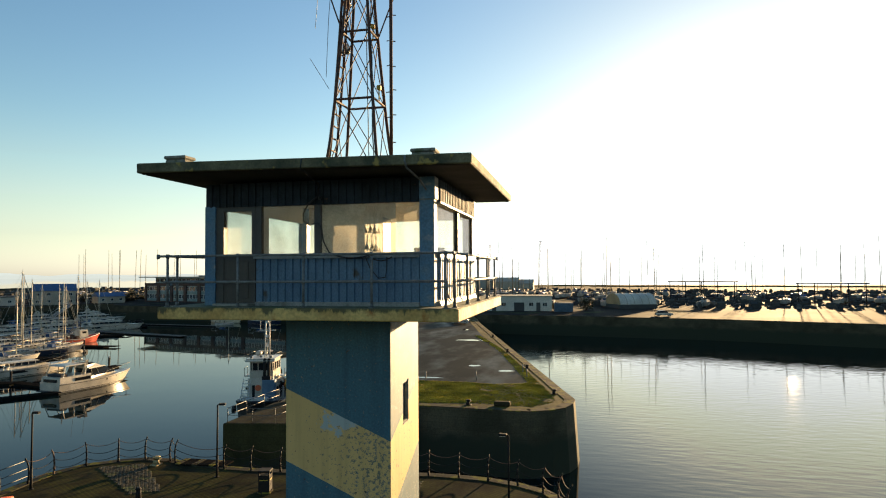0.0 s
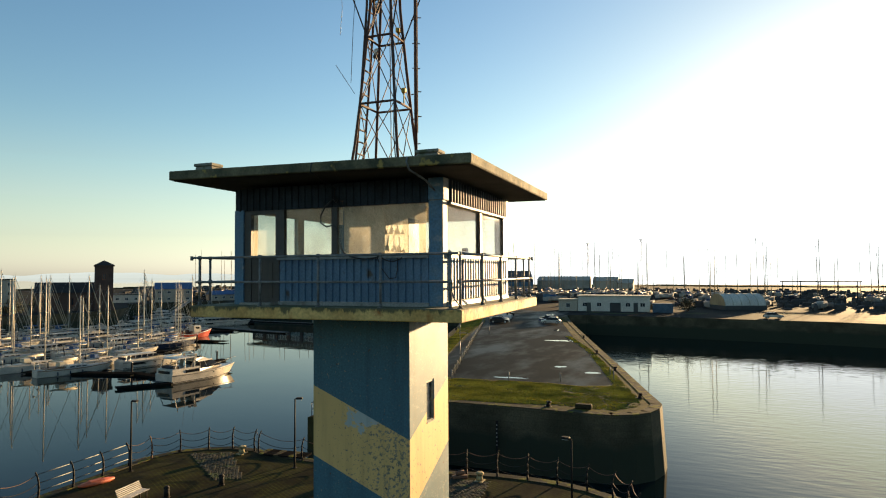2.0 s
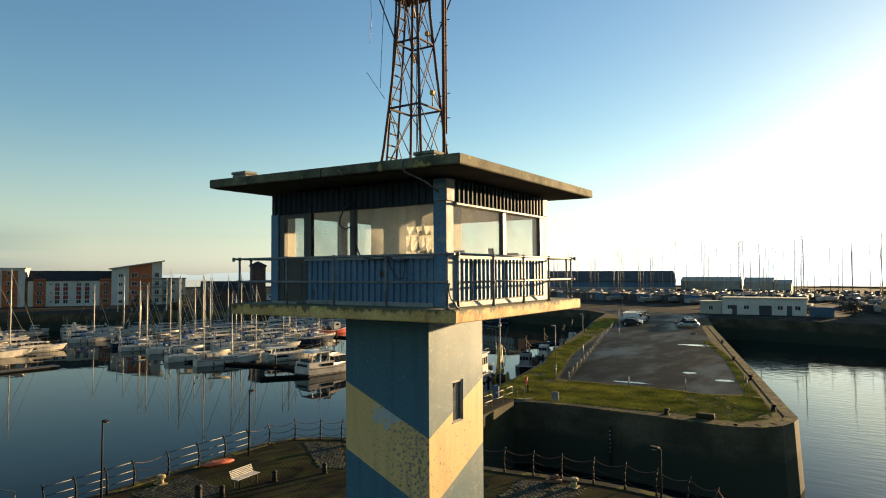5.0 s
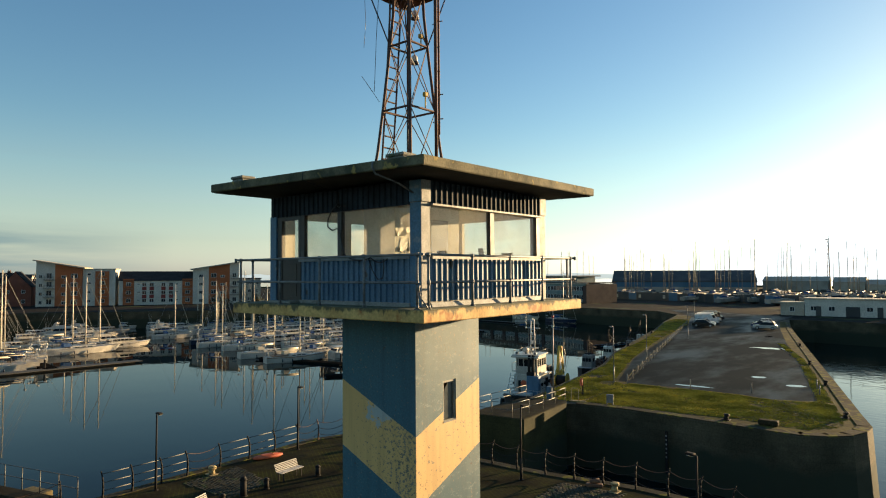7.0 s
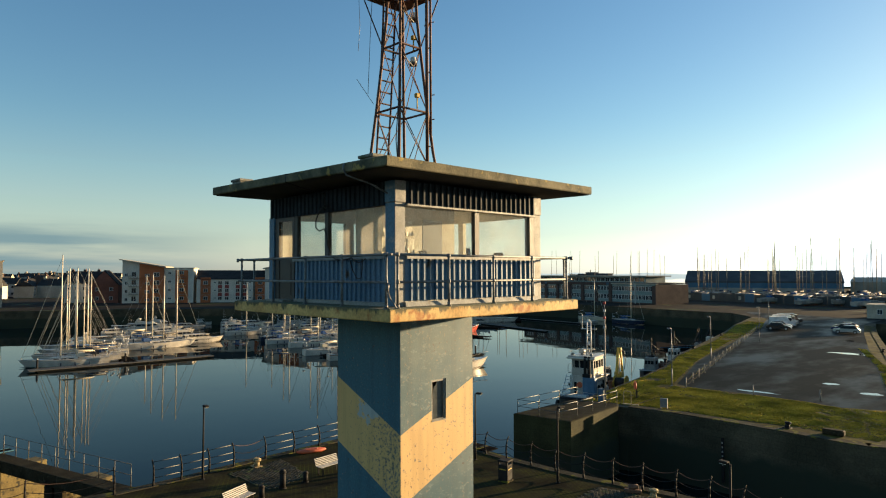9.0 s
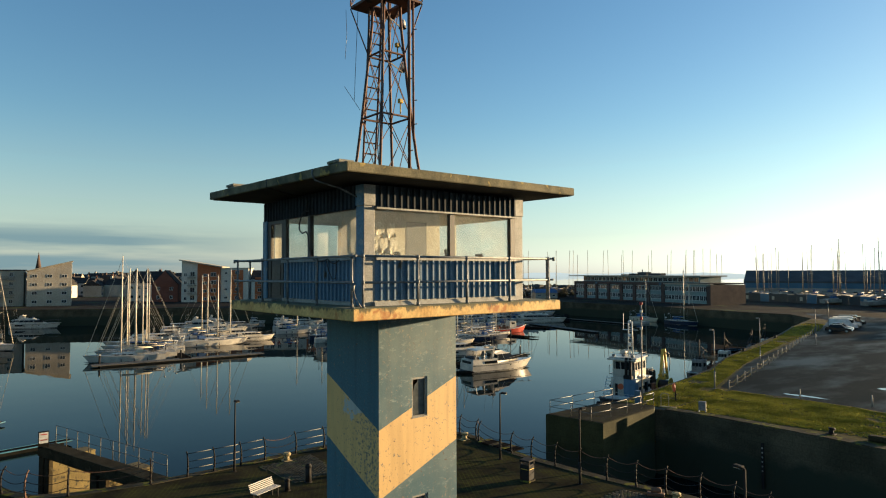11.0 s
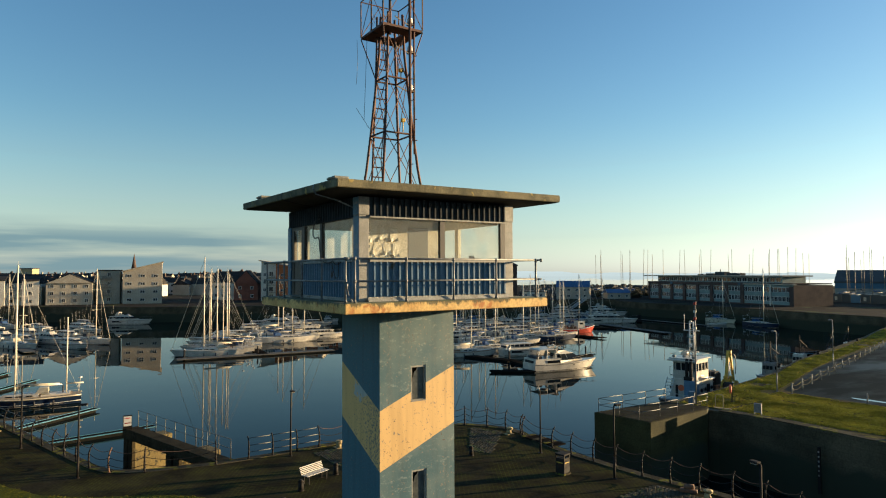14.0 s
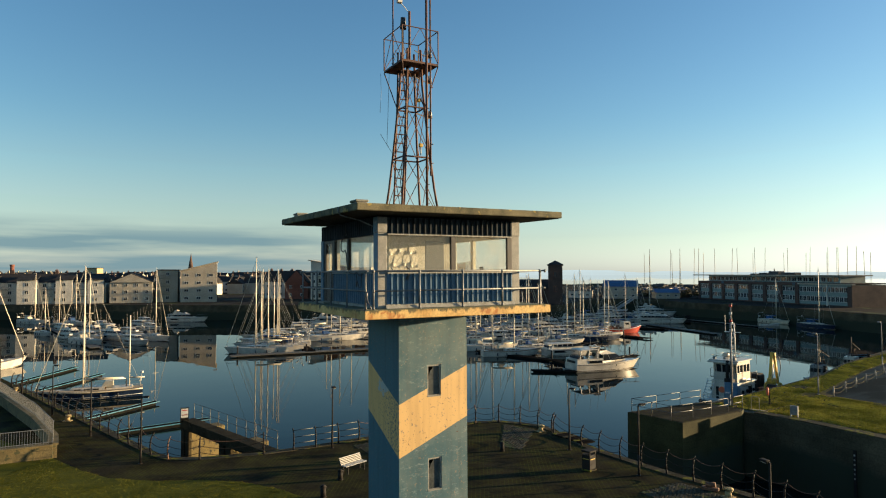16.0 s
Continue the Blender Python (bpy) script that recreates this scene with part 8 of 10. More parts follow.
def fishing_boat(L, hull, label, house="white", free=1.05, tall=2.0):
    B = L * 0.33
    b = thing("fishing_boat", label, "fishing boat", "fishing boats")
    part("hull", hull_mesh(L, B, free, 0.75, 0.6, 0.8, 1.3), hull, b)
    part("gunwale", strake_mesh(L, B, free, 0.75, 0.8, 1.3, 11, 0.10, 0.0, 0.09), "bench", b)
    bm = bmesh.new()
    taper_block(bm, L * 0.02, L * 0.24, B * 0.27, B * 0.24, free, free + tall, 0.15, 0.08, 0.06)
    h = part("wheelhouse", bm, house, b)
    bm = bmesh.new()
    for k in range(3):
        box(bm, L * 0.225, -B * 0.2 + k * B * 0.14, free + 1.2, L * 0.24, -B * 0.09 + k * B * 0.14, free + 1.7)
    for s in (-1, 1):
        box(bm, L * 0.06, s * B * 0.245 - 0.02, free + 1.15, L * 0.18, s * B * 0.245 + 0.02, free + 1.65)
    part("window", bm, "boat_glass", h)
    part("mast", one(tube, (L * 0.1, 0, free + 1.9), (L * 0.1, 0, free + 5.0), 0.07, 6), "iron", b)
    bm = bmesh.new()
    path_tube(bm, [(-L * 0.36, -B * 0.34, free), (-L * 0.36, -B * 0.3, free + 2.7), (-L * 0.36, B * 0.3, free + 2.7), (-L * 0.36, B * 0.34, free)], 0.07, 6)
    tube(bm, (-L * 0.36, 0, free + 2.7), (L * 0.1, 0, free + 4.2), 0.04, 5)
    part("gantry", bm, "iron", b)
    bm = bmesh.new()
    random.seed(int(L * 10))
    for k in range(22):
        x, y = -L * 0.44 + random.random() * L * 0.42, (random.random() - 0.5) * B * 0.7
        box(bm, x, y, free + 0.05, x + 0.3 + random.random() * 0.5, y + 0.45, free + 0.3 + random.random() * 0.7, bevel=0.05)
    for k in range(5):
        a = (random.random() - 0.5) * B * 0.5
        tube(bm, (-L * 0.3 + k * 0.5, a, free), (-L * 0.1 + k * 0.2, a * 0.4, free + 2.2 + random.random()), 0.035, 4)
    part("fishing_gear", bm, "iron_rust", b, kind="stuff")
    bm = bmesh.new()
    for s in (-1, 1):
        tube(bm, (L * 0.1, 0, free + 4.8), (L * 0.46, s * B * 0.1, free + 0.9), 0.02, 3)
        tube(bm, (L * 0.1, 0, free + 4.8), (-L * 0.4, s * B * 0.3, free + 0.6), 0.02, 3)
    tube(bm, (L * 0.1, -B * 0.3, free + 4.1), (L * 0.1, B * 0.3, free + 4.1), 0.03, 4)
    box(bm, L * 0.06, -0.5, free + 2.2, L * 0.14, 0.5, free + 2.35)
    part("stays", bm, "iron", b, kind="stuff")
    part("winch", one(tube, (-L * 0.12, -0.5, free + 0.35), (-L * 0.12, 0.5, free + 0.35), 0.28, 10), "iron_rust", b)
    bm = bmesh.new()
    box(bm, -L * 0.3, -0.5, free, -L * 0.2, 0.5, free + 0.5, bevel=0.05)
    part("fish_box", bm, "orange", b)
    return b


def place(ob, x, y, yaw, z=WATER, roll=0.0):
    ob.matrix_basis = pose(x, y, z, roll, 0, yaw)
    return ob


def build_boats():
    # kinds to copy from
    kinds = [sailboat(9.0, label="white sailing boat with a blue sail cover on its berth"),
             sailboat(10.6, label="white sailing yacht with a tall alloy mast on its berth"),
             sailboat(7.6, hood=False, label="small white sailing boat with a bare mast"),
             sailboat(11.5, "white", "cream_hull", 15.5, label="long white sailing yacht with a cream sail cover"),
             sailboat(9.6, "navy", label="dark blue sailing boat with white decks"),
             motor_cruiser(8.4, "small white motor boat with dark cabin windows", fly=False),
             sailboat(10.0, "cream_hull", "dark_canvas", label="cream sailing boat with a black spray hood"),
             sailboat(10.8, "green_hull", "dark_canvas", 15.0, wood=True, label="dark green sailing boat with varnished trim"),
             sailboat(12.0, "white", "dark_canvas", 17.0, label="long white sailing yacht with dark canvas covers"),
             motor_cruiser(9.6, "white motor cruiser with a flybridge on its berth"),
             motor_cruiser(7.4, "small white cabin boat with a blue cockpit canopy", fly=False, canvas="blue_cover"),
             sailboat(12.8, "tired_white", "blue_cover", 22.5, label="tall-masted white yacht laid up ashore", group="boats laid up ashore", lite=True),
             sailboat(9.4, "tired_white", "dark_canvas", 17.0, hood=False, label="white sailing boat laid up ashore in a cradle", group="boats laid up ashore", lite=True),
             sailboat(10.6, "navy", "blue_cover", 18.5, hood=False, label="dark blue sailing boat laid up ashore in a cradle", group="boats laid up ashore", lite=True),
             sailboat(11.6, "tired_white", "dark_canvas", 20.0, hood=False, label="weathered white sailing boat laid up ashore in a cradle", group="boats laid up ashore", lite=True)]
    used = [False] * len(kinds)

    def berth(k, x, y, yaw, z=WATER, lean=0.0, trim=0.0):
        m = pose(x, y, z, 0, 0, yaw) @ pose(0, 0, 0, lean, trim)
        if not used[k]:
            used[k] = True
            kinds[k].matrix_basis = m
            return kinds[k]
        return copy_thing(kinds[k], m)

    # boats that stand out
    place(sailboat(12.5, "white", "cream_hull", 19.2, two=False, label="large white sailing yacht with the tallest mast, at a pontoon end"), -115.2, 21.5, -104)
    place(sailboat(14.0, "white", "blue_cover", 15.5, label="long white sailing yacht with blue canvas hood"), -132.0, 42.5, 83)
    place(sailboat(11.6, "navy", "cream_hull", 17.0, two=True, label="navy-hulled ketch with pale decks near the promenade"), -78.0, -8.4, -94)
    place(sailboat(13.5, "white", "cream_hull", 16.0, label="white sailing yacht lying off the promenade"), -112.5, -24.5, 135)
    place(sailboat(10.8, "white", "cream_hull", 12.5, wood=True, label="white sailing boat with a varnished teak rubbing strake"), -87.6, 63.0, 72)
    place(motor_yacht(12.2, "big white motor yacht with a flybridge, at a pontoon end"), -65.2, 66.6, 82)
    place(motor_cruiser(10.5, "white motor cruiser with an open cockpit", fly=False), -83.0, 74.2, 75)
    place(fishing_boat(11.0, "red_hull", "bright red fishing boat with a white wheelhouse"), -112.6, 116.5, 82)
    place(motor_cruiser(13.0, "white motor cruiser moored below the apartments"), -168.5, 54.5, 60)
    place(motor_cruiser(12.0, "white motor cruiser lying off the far quay"), -210.0, 18.0, 60)
    place(motor_cruiser(10.0, "white motor cruiser berthed by the gangway"), -137, 139, 70)
    place(motor_cruiser(12.0, "white motor cruiser berthed by the gangway"), -132, 149, 60)
    place(sailboat(12.0, "cream_hull", "blue_cover", 14.0, label="cream sailing boat along the office quay"), -113.5, 183.0, -17)
    place(sailboat(12.5, "navy", "blue_cover", 17.5, label="blue sailing boat along the office quay"), -96.5, 177.6, -17)
    for x, y, yaw, L in ((-170.5, 190, 60, 12.0), (-156, 176, 62, 12.5), (-131, 153, 40, 11.0), (-177, 174, 70, 11.0), (-152.5, 149, 72, 9.0), (-148.7, 137, 72, 8.5), (-162, 178, 66, 10.0), (-160, 164, 70, 9.5), (-168, 166, 70, 9.0)):
        place(motor_cruiser(L, "white motor cruiser in the inner corner of the marina", fly=L > 10.5), x, y, yaw)
    for x, y, yaw in ((-145, 160, 66), (-138, 147, 70), (-164, 150, 74)):
        place(sailboat(9.8, "white", "blue_cover", 14.5, label="white sailing boat in the inner corner of the marina"), x, y, yaw)
    dg = thing("dinghy", "small white open dinghy tied up below the office", "dinghy", "moored boats")
    part("hull", hull_mesh(5.5, 1.9, 0.55, 0.3, 0.2, 0.8), "white", dg)
    part("thwart", one(box, -0.4, -0.8, 0.57, 0.0, 0.8, 0.62), "teak", dg)
    place(dg, -107.5, 172, 54)
    # berths: (kind, place, heading)
    rows = [(8, -121.5, 24.2, -103), (7, -122.5, 25.5, -100), (8, -117.6, 24.5, -104), (8, -126.2, 28.6, -100), (8, -137, 47.5, 82), (5, -145.5, 36, 84), (9, -157, 55, 80), (9, -163, 57, 70), (6, -117, 72.5, 75), (8, -126, 76, 74), (7, -137, 95, 74), (6, -146, 92, 74), (6, -110, 100, 76), (8, -122, 109, 74),
            (6, -170, 104, 70), (8, -153, 4, 26), (9, -165, -13, 28), (10, -182, 6, 24), (7, -202, -18, 24), (3, -97, 64, 74), (1, -111, 68.5, 72), (0, -121, 67.5, 75), (4, -128, 70, 74), (0, -92, 72.5, 80), (2, -101, 75, 78), (1, -106, 80, 75), (5, -114, 80, 70), (0, -122, 80, 76),
            (3, -131, 82, 74), (2, -139, 77, 70), (0, -98, 85, 76), (1, -104, 92, 72), (5, -111, 95, 76), (0, -118, 93, 70), (10, -125, 92, 76), (1, -133, 90, 75), (5, -142, 89, 72), (3, -152, 80, 74), (9, -155, 73, 76), (0, -147, 70, 76), (4, -101, 99, 80), (0, -106, 105, 78),
            (10, -112, 106, 75), (5, -119, 104, 72), (9, -127, 102, 75), (5, -135, 100, 76), (1, -143, 100, 72), (10, -151, 94, 74), (2, -160, 90, 70), (5, -168, 84, 74), (9, -163, 77, 75), (5, -176, 82, 60), (10, -186, 78, 62), (0, -120, 118, 75), (5, -127, 114, 72), (9, -135, 112, 78),
            (10, -144, 111, 74), (5, -152, 106, 72), (5, -160, 101, 70), (0, -168, 97, 72), (3, -176, 92, 66), (1, -124, 128, 74), (0, -131, 124, 70), (9, -139, 122, 76), (5, -146, 119, 72), (1, -154, 114, 70), (0, -160, 110, 65), (1, -125.2, 24.6, -98), (3, -128.5, 27.0, -102),
            (9, -131, 26, -96), (1, -121.2, 27.6, -104), (4, -119.0, 25.8, -103), (9, -139, 28, -100), (1, -142.5, 44.2, 80), (10, -147, 46, 82), (3, -152.0, 46.0, 84), (10, -160, 49, 80), (5, -151, 53, 78), (9, -143, 53, 80), (5, -136, 54, 82), (10, -166, 45, 78), (5, -174, 50, 70),
            (9, -180, 62, 62), (10, -172, 66, 64), (5, -144, 0, 25), (9, -158, -4, 28), (5, -159, -9, 30), (5, -166, 0, 25), (3, -150, -10, 28), (9, -172, -8, 26), (10, -184, -4, 22), (5, -192, 4, 30), (10, -198, -6, 25), (5, -206, 6, 20), (1, -212, -14, 25), (3, -226, -26, 40),
            (5, -190, -16, 20), (2, -178, -20, 24), (1, -140, -30, 30), (0, -128, -34, 28)]
    for k, x, y, yaw in rows:
        berth(k, x, y, yaw)
    # boats laid up ashore on the hard, keels in cradles
    random.seed(21)
    yard = thing("boat_cradle", "steel cradle under a laid-up boat", "cradle", "cradles on the hard", pose(0, 0, 0))
    for s in (-1, 1):
        part("bunk", one(box, -2.2, s * 0.9 - 0.1, 0, 2.2, s * 0.9 + 0.1, 0.9), "iron_rust", yard)
    part("cross_beam", one(box, -0.2, -1.2, 0, 0.2, 1.2, 0.25), "iron_rust", yard)
    spots = []
    for k in range(96):
        f = k / 95
        spots.append((-135 + 300 * f + random.uniform(-3, 3), 268 + random.uniform(0, 90) - 62 * f))
    tall = [(-7.3, 202), (11.9, 207), (13.5, 214), (-22, 225), (-26.5, 223), (-41.7, 232), (28.4, 216), (5, 227), (-60, 236), (42, 205), (-52, 240), (-75, 245)]
    tall += [(-232 + 3.1 * k + random.uniform(-4, 4), 246 + 2.4 * k + random.uniform(-14, 14)) for k in range(28)]
    tall += [(-120 + 5.0 * k + random.uniform(-3, 3), 300 + random.uniform(-26, 34)) for k in range(26)]
    for k, (x, y) in enumerate(spots + tall):
        kind = (12, 14, 13, 11, 12, 14)[k % 6] if k < 96 else (11 if k % 3 else 14)
        yaw = random.choice((70, 85, -95, 60, 250))
        berth(kind, x, y, yaw, PIER + 0.85, random.uniform(-1.2, 1.2), random.uniform(-2.2, 0.4))
        m = pose(x, y, PIER - 0.01, 0, 0, yaw)
        if k == 0:
            yard.matrix_basis = m
        else:
            copy_thing(yard, m)


def pontoon(x0, y0, x1, y1, w, piles=(), edge=False):
    p = thing("pontoon", "low floating timber pontoon" + (" with pale blue edging" if edge else ""), "pontoon", "pontoons")
    d = Vector((x1 - x0, y1 - y0)).normalized()
    n = Vector((-d.y, d.x)) * w / 2
    q = [(x0 - n.x, y0 - n.y), (x1 - n.x, y1 - n.y), (x1 + n.x, y1 + n.y), (x0 + n.x, y0 + n.y)]
    part("deck", one(prism, q, WATER + 0.24, WATER + 0.36), "pontoon_pale" if w in (1.2, 2.4) else "pontoon", p)
    q2 = [(a * 0.5 + c * 0.5 + (a - c) * 0.46, b * 0.5 + e * 0.5 + (b - e) * 0.46) for (a, b), (c, e) in zip(q, (q[2], q[3], q[0], q[1]))]
    part("float", one(prism, q2, WATER - 0.2, WATER + 0.238), "float_dark", p)
    if edge:
        for s in (-1, 1):
            a, b = Vector((x0, y0)) + n * s, Vector((x1, y1)) + n * s
            part("edge_rail", one(box, 0, -0.06, WATER + 0.30, (b - a).length, 0.06, WATER + 0.40), "pontoon_blue", p, at=pose(a.x, a.y, 0, 0, 0, math.degrees(math.atan2(d.y, d.x))))
    for t in piles:
        c = Vector((x0, y0)).lerp(Vector((x1, y1)), t) + n * 1.3
        pl = thing("mooring_pile", "dark round steel mooring pile", "pile", "mooring piles", pose(c.x, c.y, 0))
        part("shaft", one(tube, (0, 0, -9), (0, 0, -3.6), 0.16, 8), "iron", pl)
        part("cap", one(tube, (0, 0, -3.6), (0, 0, -3.4), 0.18, 8, 0.03), "bench", pl)


def build_pontoons():
    pontoon(-110.5, 14.5, -109.0, 44.5, 2.4, (0.05, 0.5))
    pontoon(-109.6, 30, -134, 33, 2.2, (0.7,))
    pontoon(-134, 33, -176, 36, 2.2)
    pontoon(-68.6, 54.4, -64.2, 60.4, 1.6)
    pontoon(-95.0, 60.5, -76.0, 65.4, 2.0, (0.9,))
    pontoon(-76.2, 65.3, -67.6, 63.6, 1.6)
    pontoon(-73.6, 66.2, -74.6, 84, 1.6, (0.95,))
    pontoon(-92, 90.5, -150, 85, 2.2, (0.3,))
    pontoon(-96, 110, -165, 104, 2.2, (0.1, 0.5))
    pontoon(-112, 134, -158, 116, 2.2)
    pontoon(-96, 134, -128, 142, 2.4)
    pontoon(-149, 170, -105, 165, 1.2)
    pontoon(-140, 142, -172, 178, 2.0)
    pontoon(-126, 158, -150, 186, 1.8)
    # by the promenade, with pale blue edging
    pontoon(-61.0, -12.0, -70.0, -1.5, 1.0, edge=True)
    pontoon(-54.0, -13.0, -57.0, 2.8, 1.0, edge=True)
    pontoon(-46.0, -13.0, -44.5, -4.5, 1.0, edge=True)
    pontoon(-84.6, -15.5, -97.5, -7.3, 1.0, edge=True)
    pontoon(-92.0, -19.5, -108.0, -11.0, 1.0, edge=True)
    pontoon(-42.0, -13.6, -100.0, -26.5, 2.2, edge=True)
    pontoon(-138, -8, -214, -22, 2.4)
    pontoon(-54, 118, -46.5, 141, 2.2, edge=True)


def build_workboats():
    wb = thing("work_boat", "black-hulled harbour work boat with a white wheelhouse and yellow crane", "work boat", at=pose(-31.9, 57.8, WATER, 0, 0, -76))
    part("hull", hull_mesh(17.0, 6.0, 1.35, 1.25, 1.0, 0.94, 1.9, 15, 0.06), "black_hull", wb)
    part("rubbing_strake", strake_mesh(17.0, 6.0, 1.35, 1.25, 0.94, 1.9, 15, 0.06, 0.12, 0.14), "rubber", wb)
    bm = bmesh.new()
    taper_block(bm, 1.4, 5.2, 1.75, 1.5, 1.5, 4.3, 0.05, 0.0, 0.05)
    dh = part("deckhouse", bm, "white", wb)
    part("door", one(box, 2.2, 1.60, 1.9, 2.9, 1.74, 3.7), "boat_glass", dh)
    part("blue_panel", one(box, 5.22, 0.35, 1.5, 6.05, 1.75, 4.3, bevel=0.04), "corr", dh, "blue-painted engine casing")
    bm = bmesh.new()
    taper_block(bm, 1.9, 5.0, 1.45, 1.3, 4.301, 5.2, 0.0, 0.0, 0.0)
    taper_block(bm, 1.9, 5.0, 1.40, 1.25, 6.02, 6.45, -0.25, 0.0, 0.0)
    for s in (-1, 1):
        for x in (1.95, 2.7, 3.5, 4.3, 4.95):
            w = 1.42 - 0.15 * (x - 1.9) / 3.1
            tube(bm, (x, s * (w - 0.05), 5.15), (x + 0.03, s * (w - 0.05), 6.1), 0.085, 4)
    for y in (-1.0, -0.35, 0.35, 1.0):
        tube(bm, (4.96, y, 5.15), (5.1, y, 6.1), 0.07, 4)
    h = part("wheelhouse", bm, "white", wb)
    bm = bmesh.new()
    taper_block(bm, 1.98, 4.93, 1.35, 1.21, 5.2, 6.02, -0.1, 0.0, 0.0)
    part("window_band", bm, "boat_glass", h)
    part("roof", one(box, 1.6, -1.6, 6.451, 5.4, 1.6, 6.58, bevel=0.04), "white", h)
    part("roof_rail", one(path_tube, [(1.8, -1.5, 6.58), (1.8, -1.5, 7.0), (5.2, -1.5, 7.0), (5.2, 1.5, 7.0), (1.8, 1.5, 7.0), (1.8, 1.5, 6.58)], 0.025, 4), "steel_rail", h)
    bm = bmesh.new()
    for s in (-0.28, 0.28):
        tube(bm, (3.9, s + 0.4, 6.55), (3.9, s * 0.7 + 0.4, 10.6), 0.07, 6)
    for k in range(8):
        tube(bm, (3.9, 0.12, 6.9 + 0.42 * k), (3.9, 0.68, 6.9 + 0.42 * k), 0.035, 5)
    tube(bm, (3.9, -0.5, 9.6), (3.9, 1.3, 9.6), 0.05, 5)
    tube(bm, (3.9, -0.4, 9.6), (3.9, -0.4, 11.4), 0.025, 4)
    for z in (7.8, 8.8, 10.4):
        box(bm, 3.95, 0.28, z, 4.2, 0.52, z + 0.3, bevel=0.03)
    part("mast", bm, "bench", wb)
    bm = bmesh.new()
    for s in (-0.4, 0.4):
        tube(bm, (5.0, -1.55 + s, 4.3), (7.0, -1.4 + s, 1.75), 0.05, 5)
    for k in range(8):
        box(bm, 5.05 + 0.25 * k, -1.95, 4.1 - 0.31 * k, 5.28 + 0.25 * k, -1.05, 4.15 - 0.31 * k)
    part("stair", bm, "bench", wb)
    for y in (0.55, 1.0):
        part("funnel", one(tube, (5.75, y, 4.2), (5.7, y, 6.35), 0.17, 10), "iron", wb)
        part("funnel_cap", one(tube, (5.7, y, 6.35), (5.55, y, 6.55), 0.18, 10), "iron", wb)
    part("funnel_casing", one(box, 5.45, 0.3, 4.301, 6.0, 1.25, 4.7, bevel=0.05), "iron", wb)
    bm = bmesh.new()
    for s in (-1, 1):
        pts = [(5.3, s * 1.9, 2.6), (6.6, s * 1.8, 2.7), (7.8, s * 1.1, 3.0), (8.3, s * 0.2, 3.2)]
        path_tube(bm, pts, 0.03, 4)
        for p in pts:
            tube(bm, (p[0], p[1], 1.9), p, 0.025, 4)
    part("bow_rail", bm, "bench", wb)
    # bridge fittings
    part("radar_scanner", one(box, 2.6, -0.7, 7.05, 2.8, 0.7, 7.2, bevel=0.03), "white", wb)
    part("radar_post", one(tube, (2.7, 0, 6.58), (2.7, 0, 7.05), 0.08, 6), "white", wb)
    part("visor", one(box, 5.0, -1.65, 6.25, 5.75, 1.65, 6.45, bevel=0.05), "white", wb, "white sun visor over the bridge windows")
    for s in (-1, 1):
        part("bridge_wing", one(box, 2.2, s * 1.95 - 0.35, 4.31, 3.6, s * 1.95 + 0.35, 4.42), "white", wb)
        part("wing_rail", one(path_tube, [(2.2, s * 2.28, 4.42), (2.2, s * 2.28, 5.3), (3.6, s * 2.28, 5.3), (3.6, s * 2.28, 4.42)], 0.03, 5), "steel_rail", wb)
        part("searchlight", one(tube, (5.0, s * 1.1, 6.75), (5.3, s * 1.1, 6.75), 0.16, 10), "galv", wb)
        for x in (1.8, 3.4, 4.6):
            part("porthole", one(tube, (x, s * 1.66, 3.2), (x, s * 1.80, 3.2), 0.2, 12), "boat_glass", dh)
    for z in (2.75, 3.85):
        part("house_rail", one(path_tube, [(5.0, 1.82, z), (3.4, 1.86, z), (1.5, 1.90, z)], 0.022, 4), "steel_rail", dh)
    part("front_door", one(box, 5.13, -0.95, 1.9, 5.24, -0.65, 3.6, bevel=0.02), "boat_glass", dh)
    part("locker", one(box, 0.5, 0.5, 1.5, 1.35, 1.6, 2.6, bevel=0.06), "white", wb, "white deck locker behind the house")
    part("vent", one(tube, (0.9, -0.8, 1.5), (0.9, -0.8, 3.0), 0.16, 8), "white", wb)
    part("liferaft", one(tube, (2.0, -0.9, 6.85), (3.0, -0.9, 6.85), 0.28, 12), "white", wb, "white liferaft canister on the roof")
    part("horn", one(tube, (4.6, 0.0, 6.75), (5.2, 0.0, 6.8), 0.05, 8, 0.14), "galv", wb)
    part("life_ring", one(tube, (5.12, -0.3, 3.3), (5.26, -0.3, 3.3), 0.34, 12), "orange", dh)
    part("bulwark_step", one(box, 6.4, -1.2, 2.0, 7.2, 1.2, 2.5, bevel=0.05), "bench", wb)
    # folded knuckle crane
    bm = bmesh.new()
    tube(bm, (-5.8, 0.9, 1.5), (-5.8, 0.9, 3.0), 0.42, 10)
    box(bm, -6.25, 0.45, 2.9, -5.35, 1.35, 3.5, bevel=0.06)
    cr = part("crane", bm, "yellow_iron", wb, "folded yellow hydraulic crane")
    bm = bmesh.new()
    tube(bm, (-5.7, 0.75, 3.2), (-6.3, 0.75, 6.5), 0.30, 4, 0.22)
    part("main_boom", bm, "yellow_iron", cr)
    part("outer_boom", one(tube, (-6.3, 0.95, 6.5), (-7.5, 0.95, 2.6), 0.22, 4, 0.16), "yellow_iron", cr)
    part("ram", one(tube, (-5.4, 1.05, 3.3), (-5.9, 1.05, 5.2), 0.09, 8), "alloy", cr)
